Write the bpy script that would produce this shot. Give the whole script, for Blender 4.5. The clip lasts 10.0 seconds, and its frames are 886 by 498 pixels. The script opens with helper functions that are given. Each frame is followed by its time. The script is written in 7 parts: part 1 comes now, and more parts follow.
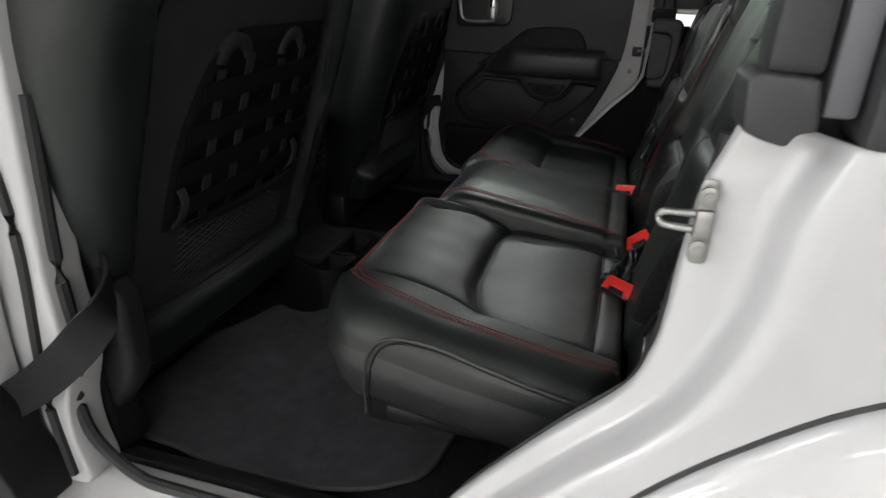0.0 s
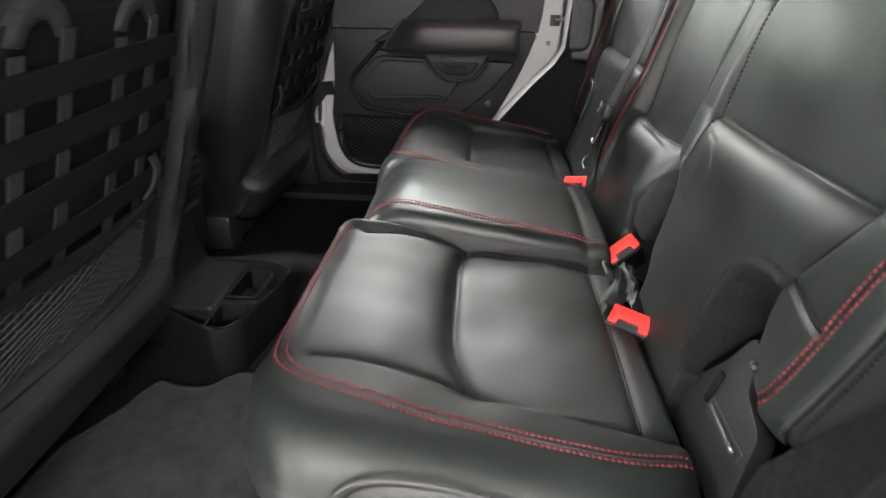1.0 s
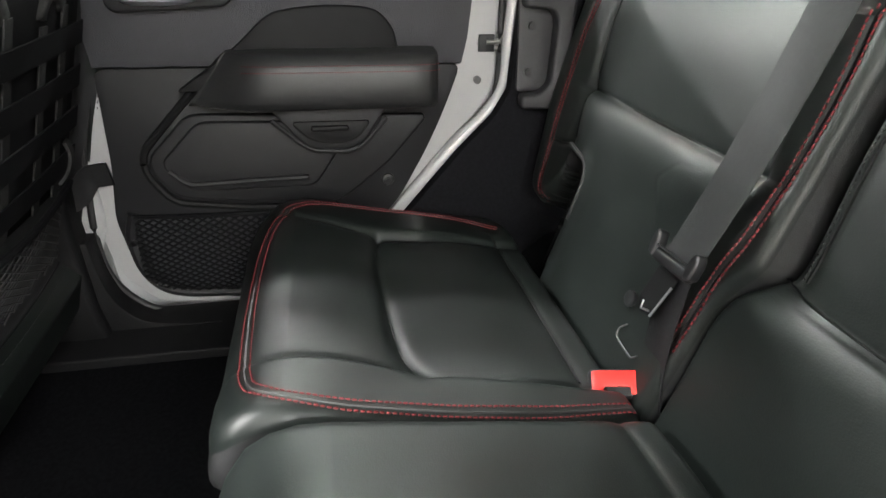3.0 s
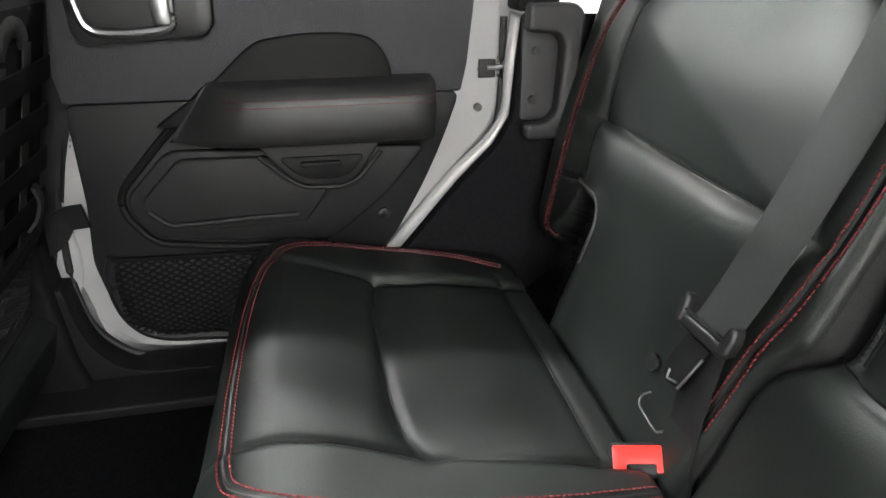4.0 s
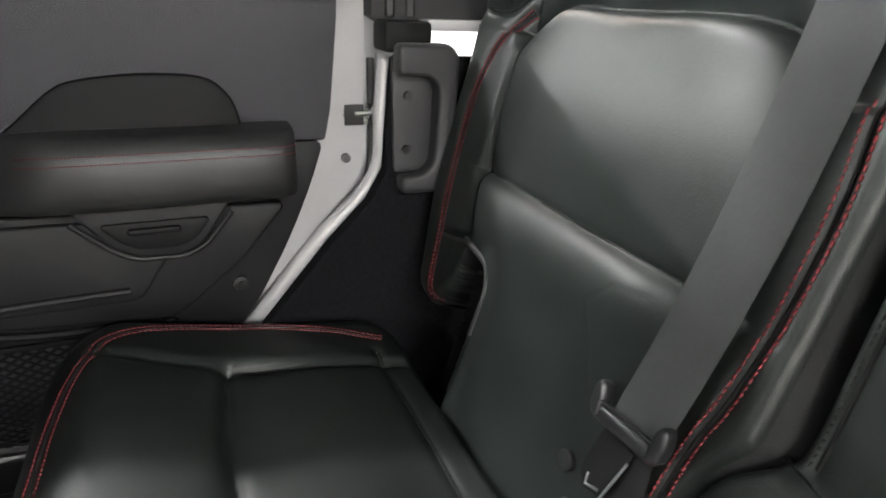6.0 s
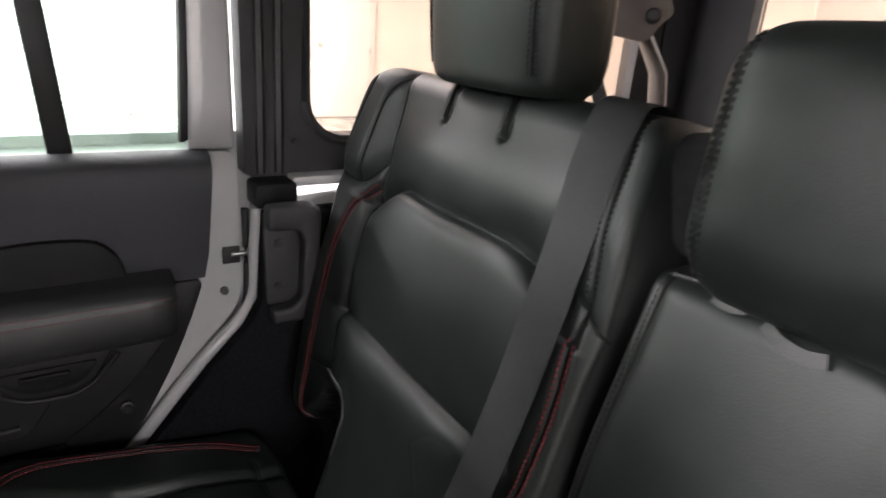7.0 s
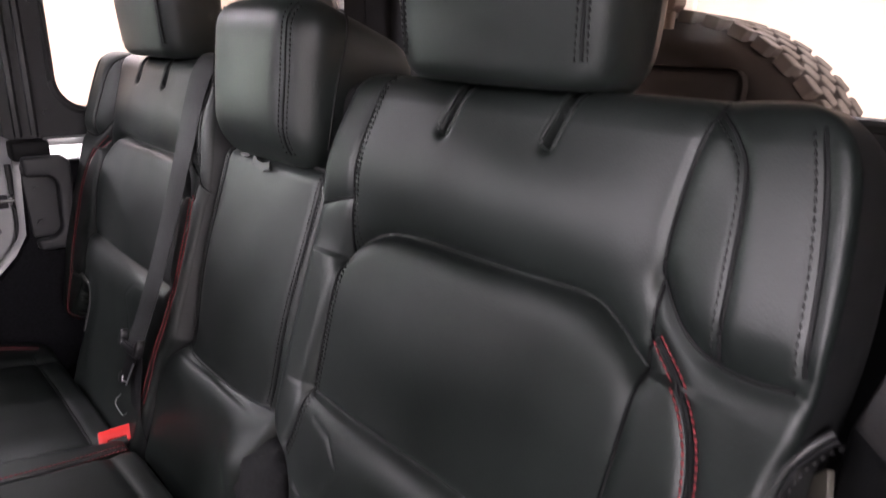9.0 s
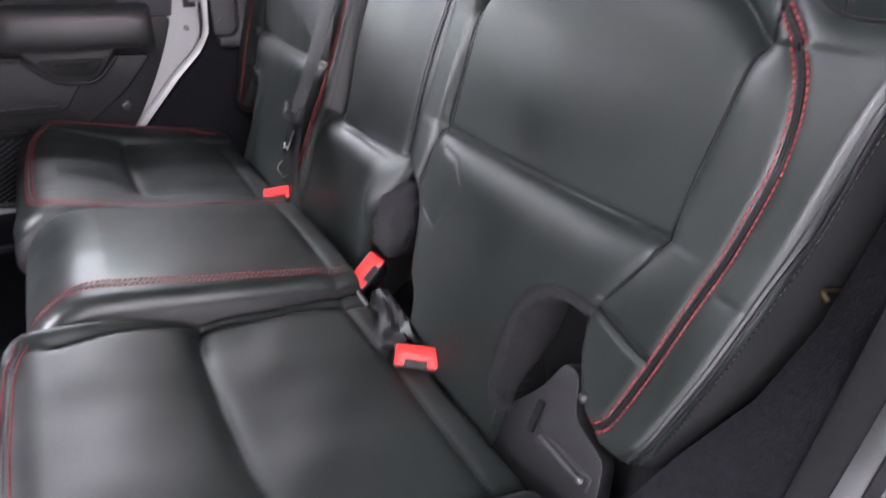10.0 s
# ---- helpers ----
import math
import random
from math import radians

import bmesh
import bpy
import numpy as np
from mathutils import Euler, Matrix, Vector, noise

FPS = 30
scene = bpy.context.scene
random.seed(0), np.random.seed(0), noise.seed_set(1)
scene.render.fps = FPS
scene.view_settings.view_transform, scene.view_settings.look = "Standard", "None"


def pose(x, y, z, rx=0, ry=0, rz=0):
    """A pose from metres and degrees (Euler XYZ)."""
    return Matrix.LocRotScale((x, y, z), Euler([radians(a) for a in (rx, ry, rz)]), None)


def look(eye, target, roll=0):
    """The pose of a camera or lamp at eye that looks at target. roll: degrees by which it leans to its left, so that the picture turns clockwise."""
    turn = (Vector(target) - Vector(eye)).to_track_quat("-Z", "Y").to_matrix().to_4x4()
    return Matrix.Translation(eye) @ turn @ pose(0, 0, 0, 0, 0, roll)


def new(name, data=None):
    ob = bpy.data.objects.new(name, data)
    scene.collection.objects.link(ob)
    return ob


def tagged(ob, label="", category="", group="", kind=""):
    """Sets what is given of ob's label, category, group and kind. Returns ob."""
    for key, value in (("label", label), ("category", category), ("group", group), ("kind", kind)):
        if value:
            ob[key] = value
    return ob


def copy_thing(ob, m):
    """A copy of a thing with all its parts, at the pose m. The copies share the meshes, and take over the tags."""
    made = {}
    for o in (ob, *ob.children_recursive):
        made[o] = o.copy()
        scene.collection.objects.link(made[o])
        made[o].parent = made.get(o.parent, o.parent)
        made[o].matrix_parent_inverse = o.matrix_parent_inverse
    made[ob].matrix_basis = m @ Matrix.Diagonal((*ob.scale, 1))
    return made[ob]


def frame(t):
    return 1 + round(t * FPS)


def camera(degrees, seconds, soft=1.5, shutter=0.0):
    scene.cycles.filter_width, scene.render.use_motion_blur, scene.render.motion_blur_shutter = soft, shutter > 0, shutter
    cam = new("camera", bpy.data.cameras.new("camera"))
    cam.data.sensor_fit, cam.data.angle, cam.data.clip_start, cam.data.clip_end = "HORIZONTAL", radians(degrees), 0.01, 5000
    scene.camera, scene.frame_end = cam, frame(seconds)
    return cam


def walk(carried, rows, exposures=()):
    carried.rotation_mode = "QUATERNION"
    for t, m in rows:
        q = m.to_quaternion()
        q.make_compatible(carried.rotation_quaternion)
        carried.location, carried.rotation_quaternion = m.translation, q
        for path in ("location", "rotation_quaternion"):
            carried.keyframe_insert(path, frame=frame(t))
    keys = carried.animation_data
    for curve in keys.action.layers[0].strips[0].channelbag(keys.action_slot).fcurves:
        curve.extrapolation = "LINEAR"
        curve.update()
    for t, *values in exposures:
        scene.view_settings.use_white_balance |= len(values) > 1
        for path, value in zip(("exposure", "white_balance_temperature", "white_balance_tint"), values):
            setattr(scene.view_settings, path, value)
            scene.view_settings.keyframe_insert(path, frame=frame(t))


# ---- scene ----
cam = camera(72.5, 10.0, 1.5, 0.3)
PATH = [
    (0, (-1.202, 0.045, 1.212), (0.563, 0.534, 0.407), 1.9),
    (0.5, (-1.1, 0.134, 1.167), (0.693, 0.493, 0.355), 1.0),
    (1, (-0.951, 0.192, 1.166), (0.859, 0.298, 0.322), 1.0),
    (1.5, (-0.749, 0.235, 1.162), (1.052, 0.157, 0.297), 1.7),
    (2, (-0.569, 0.28, 1.154), (1.22, 0.049, 0.291), 2.9),
    (2.5, (-0.366, 0.282, 1.174), (1.394, -0.057, 0.287), 2.4),
    (3.8, (-0.192, 0.243, 1.183), (1.568, -0.096, 0.296), -0.2),
    (4, (-0.175, 0.256, 1.203), (1.582, -0.101, 0.317), 0.2),
    (4.5, (-0.161, 0.261, 1.206), (1.592, -0.102, 0.315), 0.2),
    (5, (-0.082, 0.249, 1.192), (1.663, -0.161, 0.305), 0.0),
    (5.2, (-0.061, 0.235, 1.172), (1.679, -0.218, 0.296), -0.8),
    (6.3, (-0.081, 0.218, 1.22), (1.549, -0.636, 0.436), 3.9),
    (6.5, (-0.1, 0.221, 1.293), (1.484, -0.684, 0.473), 4.3),
    (7, (-0.171, 0.216, 1.383), (1.397, -0.827, 0.71), 4.3),
    (7.5, (-0.315, 0.237, 1.401), (1.191, -0.948, 0.83), 3.9),
    (8, (-0.472, 0.247, 1.405), (0.936, -1.05, 0.828), 3.3),
    (8.5, (-0.608, 0.207, 1.413), (0.736, -1.149, 0.817), 2.9),
    (9, (-0.692, 0.211, 1.355), (0.644, -1.142, 0.734), 2.2),
    (9.5, (-0.746, 0.241, 1.271), (0.681, -0.942, 0.52), 1.8),
    (10, (-0.791, 0.276, 1.217), (0.697, -0.674, 0.277), 3.1),
]
EXPOSURES = [(0, -1.0, 6400, 12), (0.5, -0.2, 6350, 12), (1, 0.95, 6550, 16), (1.5, 1.05, 6800, 14), (2, 1.13, 6750, 14), (2.5, 1.25, 6600, 10), (4.5, 1.2, 6500, 9), (5, 1.0, 6500, 10), (6.3, 1.25, 6500, 13), (7, 0.08, 6500, 18), (7.5, -0.12, 6650, 20), (8, -0.15, 6600, 24), (8.5, -0.02, 6550, 27), (9, 0.14, 6400, 28), (9.5, 0.75, 6200, 28), (10, 1.17, 6100, 26)]
walk(cam, [(t, look(eye, target, roll)) for t, eye, target, roll in PATH], EXPOSURES)

# world, lights
world = bpy.data.worlds.new("world")
scene.world = world
world.use_nodes = True
world.node_tree.nodes["Background"].inputs["Color"].default_value = (0.8, 0.9, 1.0, 1)
world.node_tree.nodes["Background"].inputs["Strength"].default_value = 0.02


def lamp(name, x, y, z, w, h, power, color):
    """A flat ceiling lamp that shines down."""
    data = bpy.data.lights.new(name, "AREA")
    data.shape, data.size, data.size_y = "RECTANGLE", w, h
    data.energy, data.color = power, color
    ob = new(name, data)
    ob.matrix_world = pose(x, y, z)
    return ob


LIGHT = (1.0, 1.0, 0.985)
# unseen lamps, placed and powered to light the cabin: x, y, power, breadth, length
TUBES = [(-6.0, -1.6, 340, 0.5, 2.4), (-6.4, 0.9, 280, 0.5, 2.4), (-6.4, 7.6, 300, 0.5, 2.4), (-3.4, 7.6, 1000, 1.6, 2.4), (2.7, 1.4, 110, 0.2, 1.2), (6.0, 1.8, 320, 0.2, 2.4), (2.7, -4.2, 205, 0.2, 2.4), (3.4, 5.0, 300, 0.4, 2.4), (7.4, 6.2, 800, 0.5, 2.4), (3.5, 0.0, 80, 0.3, 1.2), (6.4, -0.6, 200, 0.3, 2.4), (0.3, -5.0, 215, 0.5, 2.4), (1.9, 7.6, 1150, 1.6, 2.4), (-0.6, 3.4, 380, 0.5, 2.4)]
for tx, ty, power, wide, long in TUBES:
    lamp("unseen_ceiling_light", tx, ty, 3.82, wide, long, power, LIGHT)


# ------------------------------------------------------------ materials
def mat(name, color, rough=0.5, metal=0.0, grain=None, bump=0.0, vary=0.0, vary_scale=4.0, spec=0.5, coat=0.0, rough_vary=0.0, sheen=0.0, voronoi=False):
    m = bpy.data.materials.new(name)
    m.use_nodes = True
    nt = m.node_tree
    b = nt.nodes["Principled BSDF"]
    b.inputs["Base Color"].default_value = (*color, 1)
    b.inputs["Roughness"].default_value = rough
    b.inputs["Metallic"].default_value = metal
    b.inputs["Specular IOR Level"].default_value = spec
    b.inputs["Coat Weight"].default_value = coat
    b.inputs["Coat Roughness"].default_value = 0.06
    b.inputs["Sheen Weight"].default_value = sheen
    tc = nt.nodes.new("ShaderNodeTexCoord")
    out = tc.outputs["Object"]
    if vary:
        n = nt.nodes.new("ShaderNodeTexNoise")
        n.inputs["Scale"].default_value, n.inputs["Detail"].default_value = vary_scale, 6
        nt.links.new(out, n.inputs["Vector"])
        mr = nt.nodes.new("ShaderNodeMapRange")
        mr.inputs["From Min"].default_value, mr.inputs["From Max"].default_value = 0.35, 0.65
        nt.links.new(n.outputs["Fac"], mr.inputs["Value"])
        mx = nt.nodes.new("ShaderNodeMix")
        mx.data_type = "RGBA"
        mx.inputs["A"].default_value = (*[c * (1 - vary) for c in color], 1)
        mx.inputs["B"].default_value = (*[min(1, c * (1 + vary)) for c in color], 1)
        nt.links.new(mr.outputs["Result"], mx.inputs["Factor"])
        nt.links.new(mx.outputs["Result"], b.inputs["Base Color"])
        if rough_vary:
            rr = nt.nodes.new("ShaderNodeMapRange")
            rr.inputs["From Min"].default_value, rr.inputs["From Max"].default_value = 0.3, 0.7
            rr.inputs["To Min"].default_value, rr.inputs["To Max"].default_value = rough - rough_vary, rough + rough_vary
            nt.links.new(n.outputs["Fac"], rr.inputs["Value"])
            nt.links.new(rr.outputs["Result"], b.inputs["Roughness"])
    if grain:
        if voronoi:
            g = nt.nodes.new("ShaderNodeTexVoronoi")
            g.feature = "F1"
            h = g.outputs["Distance"]
        else:
            g = nt.nodes.new("ShaderNodeTexNoise")
            g.inputs["Detail"].default_value = 5
            h = g.outputs["Fac"]
        g.inputs["Scale"].default_value = grain
        nt.links.new(out, g.inputs["Vector"])
        w = nt.nodes.new("ShaderNodeTexNoise")
        w.inputs["Scale"].default_value, w.inputs["Detail"].default_value = grain * 0.12, 3
        nt.links.new(out, w.inputs["Vector"])
        ad = nt.nodes.new("ShaderNodeMath")
        ad.operation = "ADD"
        nt.links.new(h, ad.inputs[0])
        nt.links.new(w.outputs["Fac"], ad.inputs[1])
        bp = nt.nodes.new("ShaderNodeBump")
        bp.inputs["Strength"].default_value, bp.inputs["Distance"].default_value = bump, 0.001
        nt.links.new(ad.outputs["Value"], bp.inputs["Height"])
        nt.links.new(bp.outputs["Normal"], b.inputs["Normal"])
    return m


def glass(name, tint, ior=1.45):
    m = bpy.data.materials.new(name)
    m.use_nodes = True
    nt = m.node_tree
    nt.nodes.remove(nt.nodes["Principled BSDF"])
    tr = nt.nodes.new("ShaderNodeBsdfTransparent")
    tr.inputs["Color"].default_value = (*tint, 1)
    gl = nt.nodes.new("ShaderNodeBsdfGlossy")
    gl.inputs["Roughness"].default_value = 0.02
    fr = nt.nodes.new("ShaderNodeFresnel")
    fr.inputs["IOR"].default_value = ior
    mx = nt.nodes.new("ShaderNodeMixShader")
    nt.links.new(fr.outputs["Fac"], mx.inputs["Fac"])
    nt.links.new(tr.outputs["BSDF"], mx.inputs[1])
    nt.links.new(gl.outputs["BSDF"], mx.inputs[2])
    nt.links.new(mx.outputs["Shader"], nt.nodes["Material Output"].inputs["Surface"])
    return m


def glow(name, color, strength):
    m = bpy.data.materials.new(name)
    m.use_nodes = True
    b = m.node_tree.nodes["Principled BSDF"]
    b.inputs["Emission Color"].default_value = (*color, 1)
    b.inputs["Emission Strength"].default_value = strength
    return m


LEATHER = mat("black_leather", (0.0096, 0.0126, 0.0116), 0.45, grain=620, bump=0.09, vary=0.18, vary_scale=9, spec=0.42, rough_vary=0.06, voronoi=True)
# fine creases that run across the seats
nt = LEATHER.node_tree
tc, mp, ns, bp = [nt.nodes.new("ShaderNode" + k) for k in ("TexCoord", "Mapping", "TexNoise", "Bump")]
mp.inputs["Scale"].default_value = (95, 150, 160)
ns.inputs["Scale"].default_value, ns.inputs["Detail"].default_value, ns.inputs["Distortion"].default_value = 1.0, 5, 0.6
bp.inputs["Strength"].default_value, bp.inputs["Distance"].default_value = 0.055, 0.0016
shader = nt.nodes["Principled BSDF"]
grain_bump = shader.inputs["Normal"].links[0].from_node
nt.links.new(tc.outputs["Object"], mp.inputs["Vector"])
nt.links.new(mp.outputs["Vector"], ns.inputs["Vector"])
nt.links.new(ns.outputs["Fac"], bp.inputs["Height"])
nt.links.new(grain_bump.outputs["Normal"], bp.inputs["Normal"])
nt.links.new(bp.outputs["Normal"], shader.inputs["Normal"])
LEATHER_SIDE = mat("black_vinyl", (0.0190, 0.0192, 0.0198), 0.46, grain=1100, bump=0.15, vary=0.12, vary_scale=12, voronoi=True, rough_vary=0.04)
PLASTIC = mat("black_grained_plastic", (0.0115, 0.0115, 0.0128), 0.52, grain=1100, bump=0.22, vary=0.15, vary_scale=7, voronoi=True, rough_vary=0.05, spec=0.3)
PLASTIC_UP = mat("dark_grained_vinyl", (0.031, 0.031, 0.036), 0.55, grain=700, bump=0.45, vary=0.1, vary_scale=7, voronoi=True)
PLASTIC_SMOOTH = mat("black_smooth_plastic", (0.014, 0.014, 0.015), 0.38, grain=300, bump=0.05, vary=0.1)
CARPET = mat("black_carpet", (0.010, 0.010, 0.0115), 0.95, grain=900, bump=1.0, vary=0.3, vary_scale=160, spec=0.03)
MATCLOTH = mat("black_floor_mat_carpet", (0.022, 0.022, 0.026), 0.95, grain=800, bump=1.0, vary=0.3, vary_scale=40, spec=0.1, sheen=0.1)
FELT = mat("charcoal_felt", (0.015, 0.015, 0.016), 0.95, grain=1500, bump=1.0, vary=0.22, vary_scale=220, spec=0.08, sheen=0.03)
WEBBING = mat("dark_webbing", (0.029, 0.030, 0.031), 0.7, grain=1600, bump=0.35, vary=0.06, vary_scale=300, spec=0.25)
SLEEVE = mat("crumpled_vinyl", (0.009, 0.009, 0.0095), 0.34, grain=700, bump=0.15, vary=0.2, vary_scale=60, spec=0.5)
STRAPWEB = mat("black_strap_webbing", (0.008, 0.008, 0.009), 0.6, grain=1200, bump=0.4, vary=0.15, vary_scale=150, spec=0.25)
LOOPS = mat("grey_webbing", (0.026, 0.026, 0.026), 0.75, grain=1200, bump=0.5, vary=0.2, vary_scale=150, spec=0.2)
MESHNET = mat("black_netting", (0.006, 0.006, 0.007), 0.85, grain=1500, bump=0.3, vary=0.1, spec=0.12)
PAINT = mat("white_car_paint", (0.39, 0.39, 0.395), 0.30, coat=0.8, vary=0.03, vary_scale=3, grain=60, bump=0.02)
MATTBLACK = mat("matt_black_plastic", (0.0075, 0.0075, 0.008), 0.55, grain=1200, bump=0.2, vary=0.15, voronoi=True, spec=0.15)
PANELCLOTH = mat("black_back_panel_cloth", (0.032, 0.032, 0.034), 0.65, grain=1300, bump=0.3, vary=0.12, vary_scale=20, spec=0.2)
NETCORD = mat("dark_net_cord", (0.035, 0.035, 0.036), 0.7, grain=1500, bump=0.3, vary=0.1)
RED = mat("red_plastic", (0.75, 0.03, 0.025), 0.35, grain=500, bump=0.05, vary=0.06, vary_scale=30)
THREAD = mat("red_thread", (0.16, 0.014, 0.018), 0.8, grain=3000, bump=0.3, vary=0.15, vary_scale=80)
THREAD_BLACK = mat("black_thread", (0.024, 0.0235, 0.0235), 0.9, grain=3000, bump=0.3, vary=0.15, vary_scale=80, spec=0.1)
CHROME = mat("bright_metal", (0.75, 0.75, 0.76), 0.18, metal=1.0, vary=0.08, vary_scale=40, grain=200, bump=0.03)
SATIN = mat("satin_silver", (0.55, 0.56, 0.58), 0.32, metal=1.0, vary=0.06, vary_scale=30, grain=400, bump=0.03)
DARKSTEEL = mat("dark_steel", (0.16, 0.16, 0.16), 0.45, metal=1.0, vary=0.2, vary_scale=60, grain=300, bump=0.1)
ZINC = mat("zinc_steel", (0.30, 0.30, 0.29), 0.45, metal=1.0, vary=0.15, vary_scale=30, grain=250, bump=0.1)
BRASS = mat("dull_brass", (0.45, 0.33, 0.18), 0.4, metal=1.0, vary=0.15, vary_scale=60, grain=300, bump=0.05)
RUBBER = mat("black_rubber", (0.012, 0.012, 0.013), 0.6, grain=500, bump=0.1, vary=0.2)
TYRE = mat("tyre_rubber", (0.115, 0.118, 0.122), 0.8, grain=300, bump=0.3, vary=0.25, vary_scale=15)
HARDTOP = mat("black_hardtop", (0.020, 0.020, 0.022), 0.5, grain=1200, bump=0.2, vary=0.15, voronoi=True)
TABPLASTIC = mat("beige_plastic", (0.075, 0.066, 0.052), 0.6, grain=600, bump=0.1, vary=0.1)
GREYPLASTIC = mat("brown_grey_plastic", (0.15, 0.13, 0.12), 0.5, grain=900, bump=0.2, vary=0.1, voronoi=True)
HEADLINER = mat("bounce_headliner", (0.28, 0.29, 0.28), 0.9, grain=1200, bump=0.3, vary=0.06, vary_scale=8)
CHANNEL = mat("grey_channel_plastic", (0.10, 0.10, 0.11), 0.45, grain=900, bump=0.1, vary=0.1)
GLASS_CLEAR = glass("greenish_door_glass", (0.80, 0.90, 0.84))
GLASS_TINT = glass("bronze_tinted_glass", (0.86, 0.77, 0.70), 1.22)
WALLPAINT = mat("white_wall_paint", (0.76, 0.715, 0.675), 0.6, grain=120, bump=0.08, vary=0.04, vary_scale=1.2)
# grey of the unseen north wall, set to dim reflections in the leather
DIMWALL = mat("dimmed_wall", (0.40, 0.41, 0.40), 0.6, grain=120, bump=0.08, vary=0.06, vary_scale=1.2)
DOORPAINT = mat("white_door_paint", (0.78, 0.78, 0.77), 0.45, grain=60, bump=0.05, vary=0.03)
SHUTTER = mat("white_shutter_steel", (0.76, 0.78, 0.77), 0.4, grain=60, bump=0.04, vary=0.03)
CEILPAINT = mat("white_ceiling_paint", (0.82, 0.82, 0.80), 0.8, grain=80, bump=0.1, vary=0.04)
EPOXY = mat("grey_epoxy_floor", (0.42, 0.43, 0.42), 0.25, grain=40, bump=0.05, vary=0.15, vary_scale=2.5, rough_vary=0.08)
GREYPANEL = mat("grey_vent", (0.62, 0.61, 0.59), 0.5, vary=0.05, grain=100, bump=0.05)
TUBE = glow("lamp_diffuser", LIGHT, 6.0)


# ------------------------------------------------------------ mesh helpers
def mesh_from(name, verts, faces, material, smooth=True):
    me = bpy.data.meshes.new(name)
    me.from_pydata([tuple(map(float, v)) for v in verts], [], faces)
    me.materials.append(material)
    if smooth:
        me.polygons.foreach_set("use_smooth", [True] * len(me.polygons))
    me.update()
    return me


def link(name, me, parent=None, label="", category="", group="", kind=""):
    ob = new(name, me)
    if parent is not None:
        ob.parent = parent
    return tagged(ob, label, category, group, kind)


def part(name, bm, material, parent, label="", smooth=True):
    me = bpy.data.meshes.new(name)
    bmesh.ops.recalc_face_normals(bm, faces=bm.faces[:])
    bm.to_mesh(me)
    bm.free()
    me.materials.append(material)
    if smooth:
        me.polygons.foreach_set("use_smooth", [True] * len(me.polygons))
        me.set_sharp_from_angle(angle=radians(42))
    return link(name, me, parent, label)


def thing(name, label, category, group="", kind="", at=(0, 0, 0)):
    ob = new(name)
    ob.empty_display_size = 0.05
    ob.location = at
    return tagged(ob, label, category, group, kind)


def box(bm, x0, x1, y0, y1, z0, z1, bevel=0.0, seg=2, m=None):
    b = bmesh.new()
    bmesh.ops.create_cube(b, size=1)
    for v in b.verts:
        v.co = Vector(((v.co.x + 0.5) * (x1 - x0) + x0, (v.co.y + 0.5) * (y1 - y0) + y0, (v.co.z + 0.5) * (z1 - z0) + z0))
    if bevel:
        bmesh.ops.bevel(b, geom=b.edges[:], offset=bevel, segments=seg, profile=0.5, affect="EDGES")
    add(bm, b, m)
    return bm


def add(bm, b, m=None):
    """Adds the bmesh b to bm, moved by m."""
    if m is not None:
        bmesh.ops.transform(b, matrix=m, verts=b.verts[:])
    me = bpy.data.meshes.new("tmp")
    b.to_mesh(me)
    b.free()
    bm.from_mesh(me)
    bpy.data.meshes.remove(me)
    return bm


def prism(bm, pts, a0, a1, axis="x", bevel=0.0, seg=2):
    """A polygon in the two other axes (in the order y z, x z or x y), drawn out along the axis."""
    b = bmesh.new()

    def put(p, a):
        return {"x": (a, p[0], p[1]), "y": (p[0], a, p[1]), "z": (p[0], p[1], a)}[axis]

    lo = [b.verts.new(put(p, a0)) for p in pts]
    hi = [b.verts.new(put(p, a1)) for p in pts]
    n = len(pts)
    b.faces.new(lo[::-1])
    b.faces.new(hi)
    for i in range(n):
        b.faces.new((lo[i], lo[(i + 1) % n], hi[(i + 1) % n], hi[i]))
    if bevel:
        bmesh.ops.recalc_face_normals(b, faces=b.faces[:])
        rim = [e for e in b.edges if len(e.link_faces) == 2 and e.calc_face_angle(0) > 0.6]
        bmesh.ops.bevel(b, geom=rim, offset=bevel, segments=seg, profile=0.5, affect="EDGES", clamp_overlap=True)
    bmesh.ops.triangulate(b, faces=[f for f in b.faces if len(f.verts) > 6])
    add(bm, b)
    return bm


def smooth_line(pts, n=8, closed=False):
    """Catmull-Rom through the points."""
    P = [np.array(p, float) for p in pts]
    if closed:
        P = [P[-1]] + P + P[:2]
    else:
        P = [2 * P[0] - P[1]] + P + [2 * P[-1] - P[-2]]
    out = []
    for i in range(1, len(P) - 2):
        for k in range(n):
            t = k / n
            a, b, c, d = P[i - 1], P[i], P[i + 1], P[i + 2]
            out.append(0.5 * (2 * b + (c - a) * t + (2 * a - 5 * b + 4 * c - d) * t * t + (3 * b - a - 3 * c + d) * t ** 3))
    if not closed:
        out.append(P[-2])
    return np.array(out)


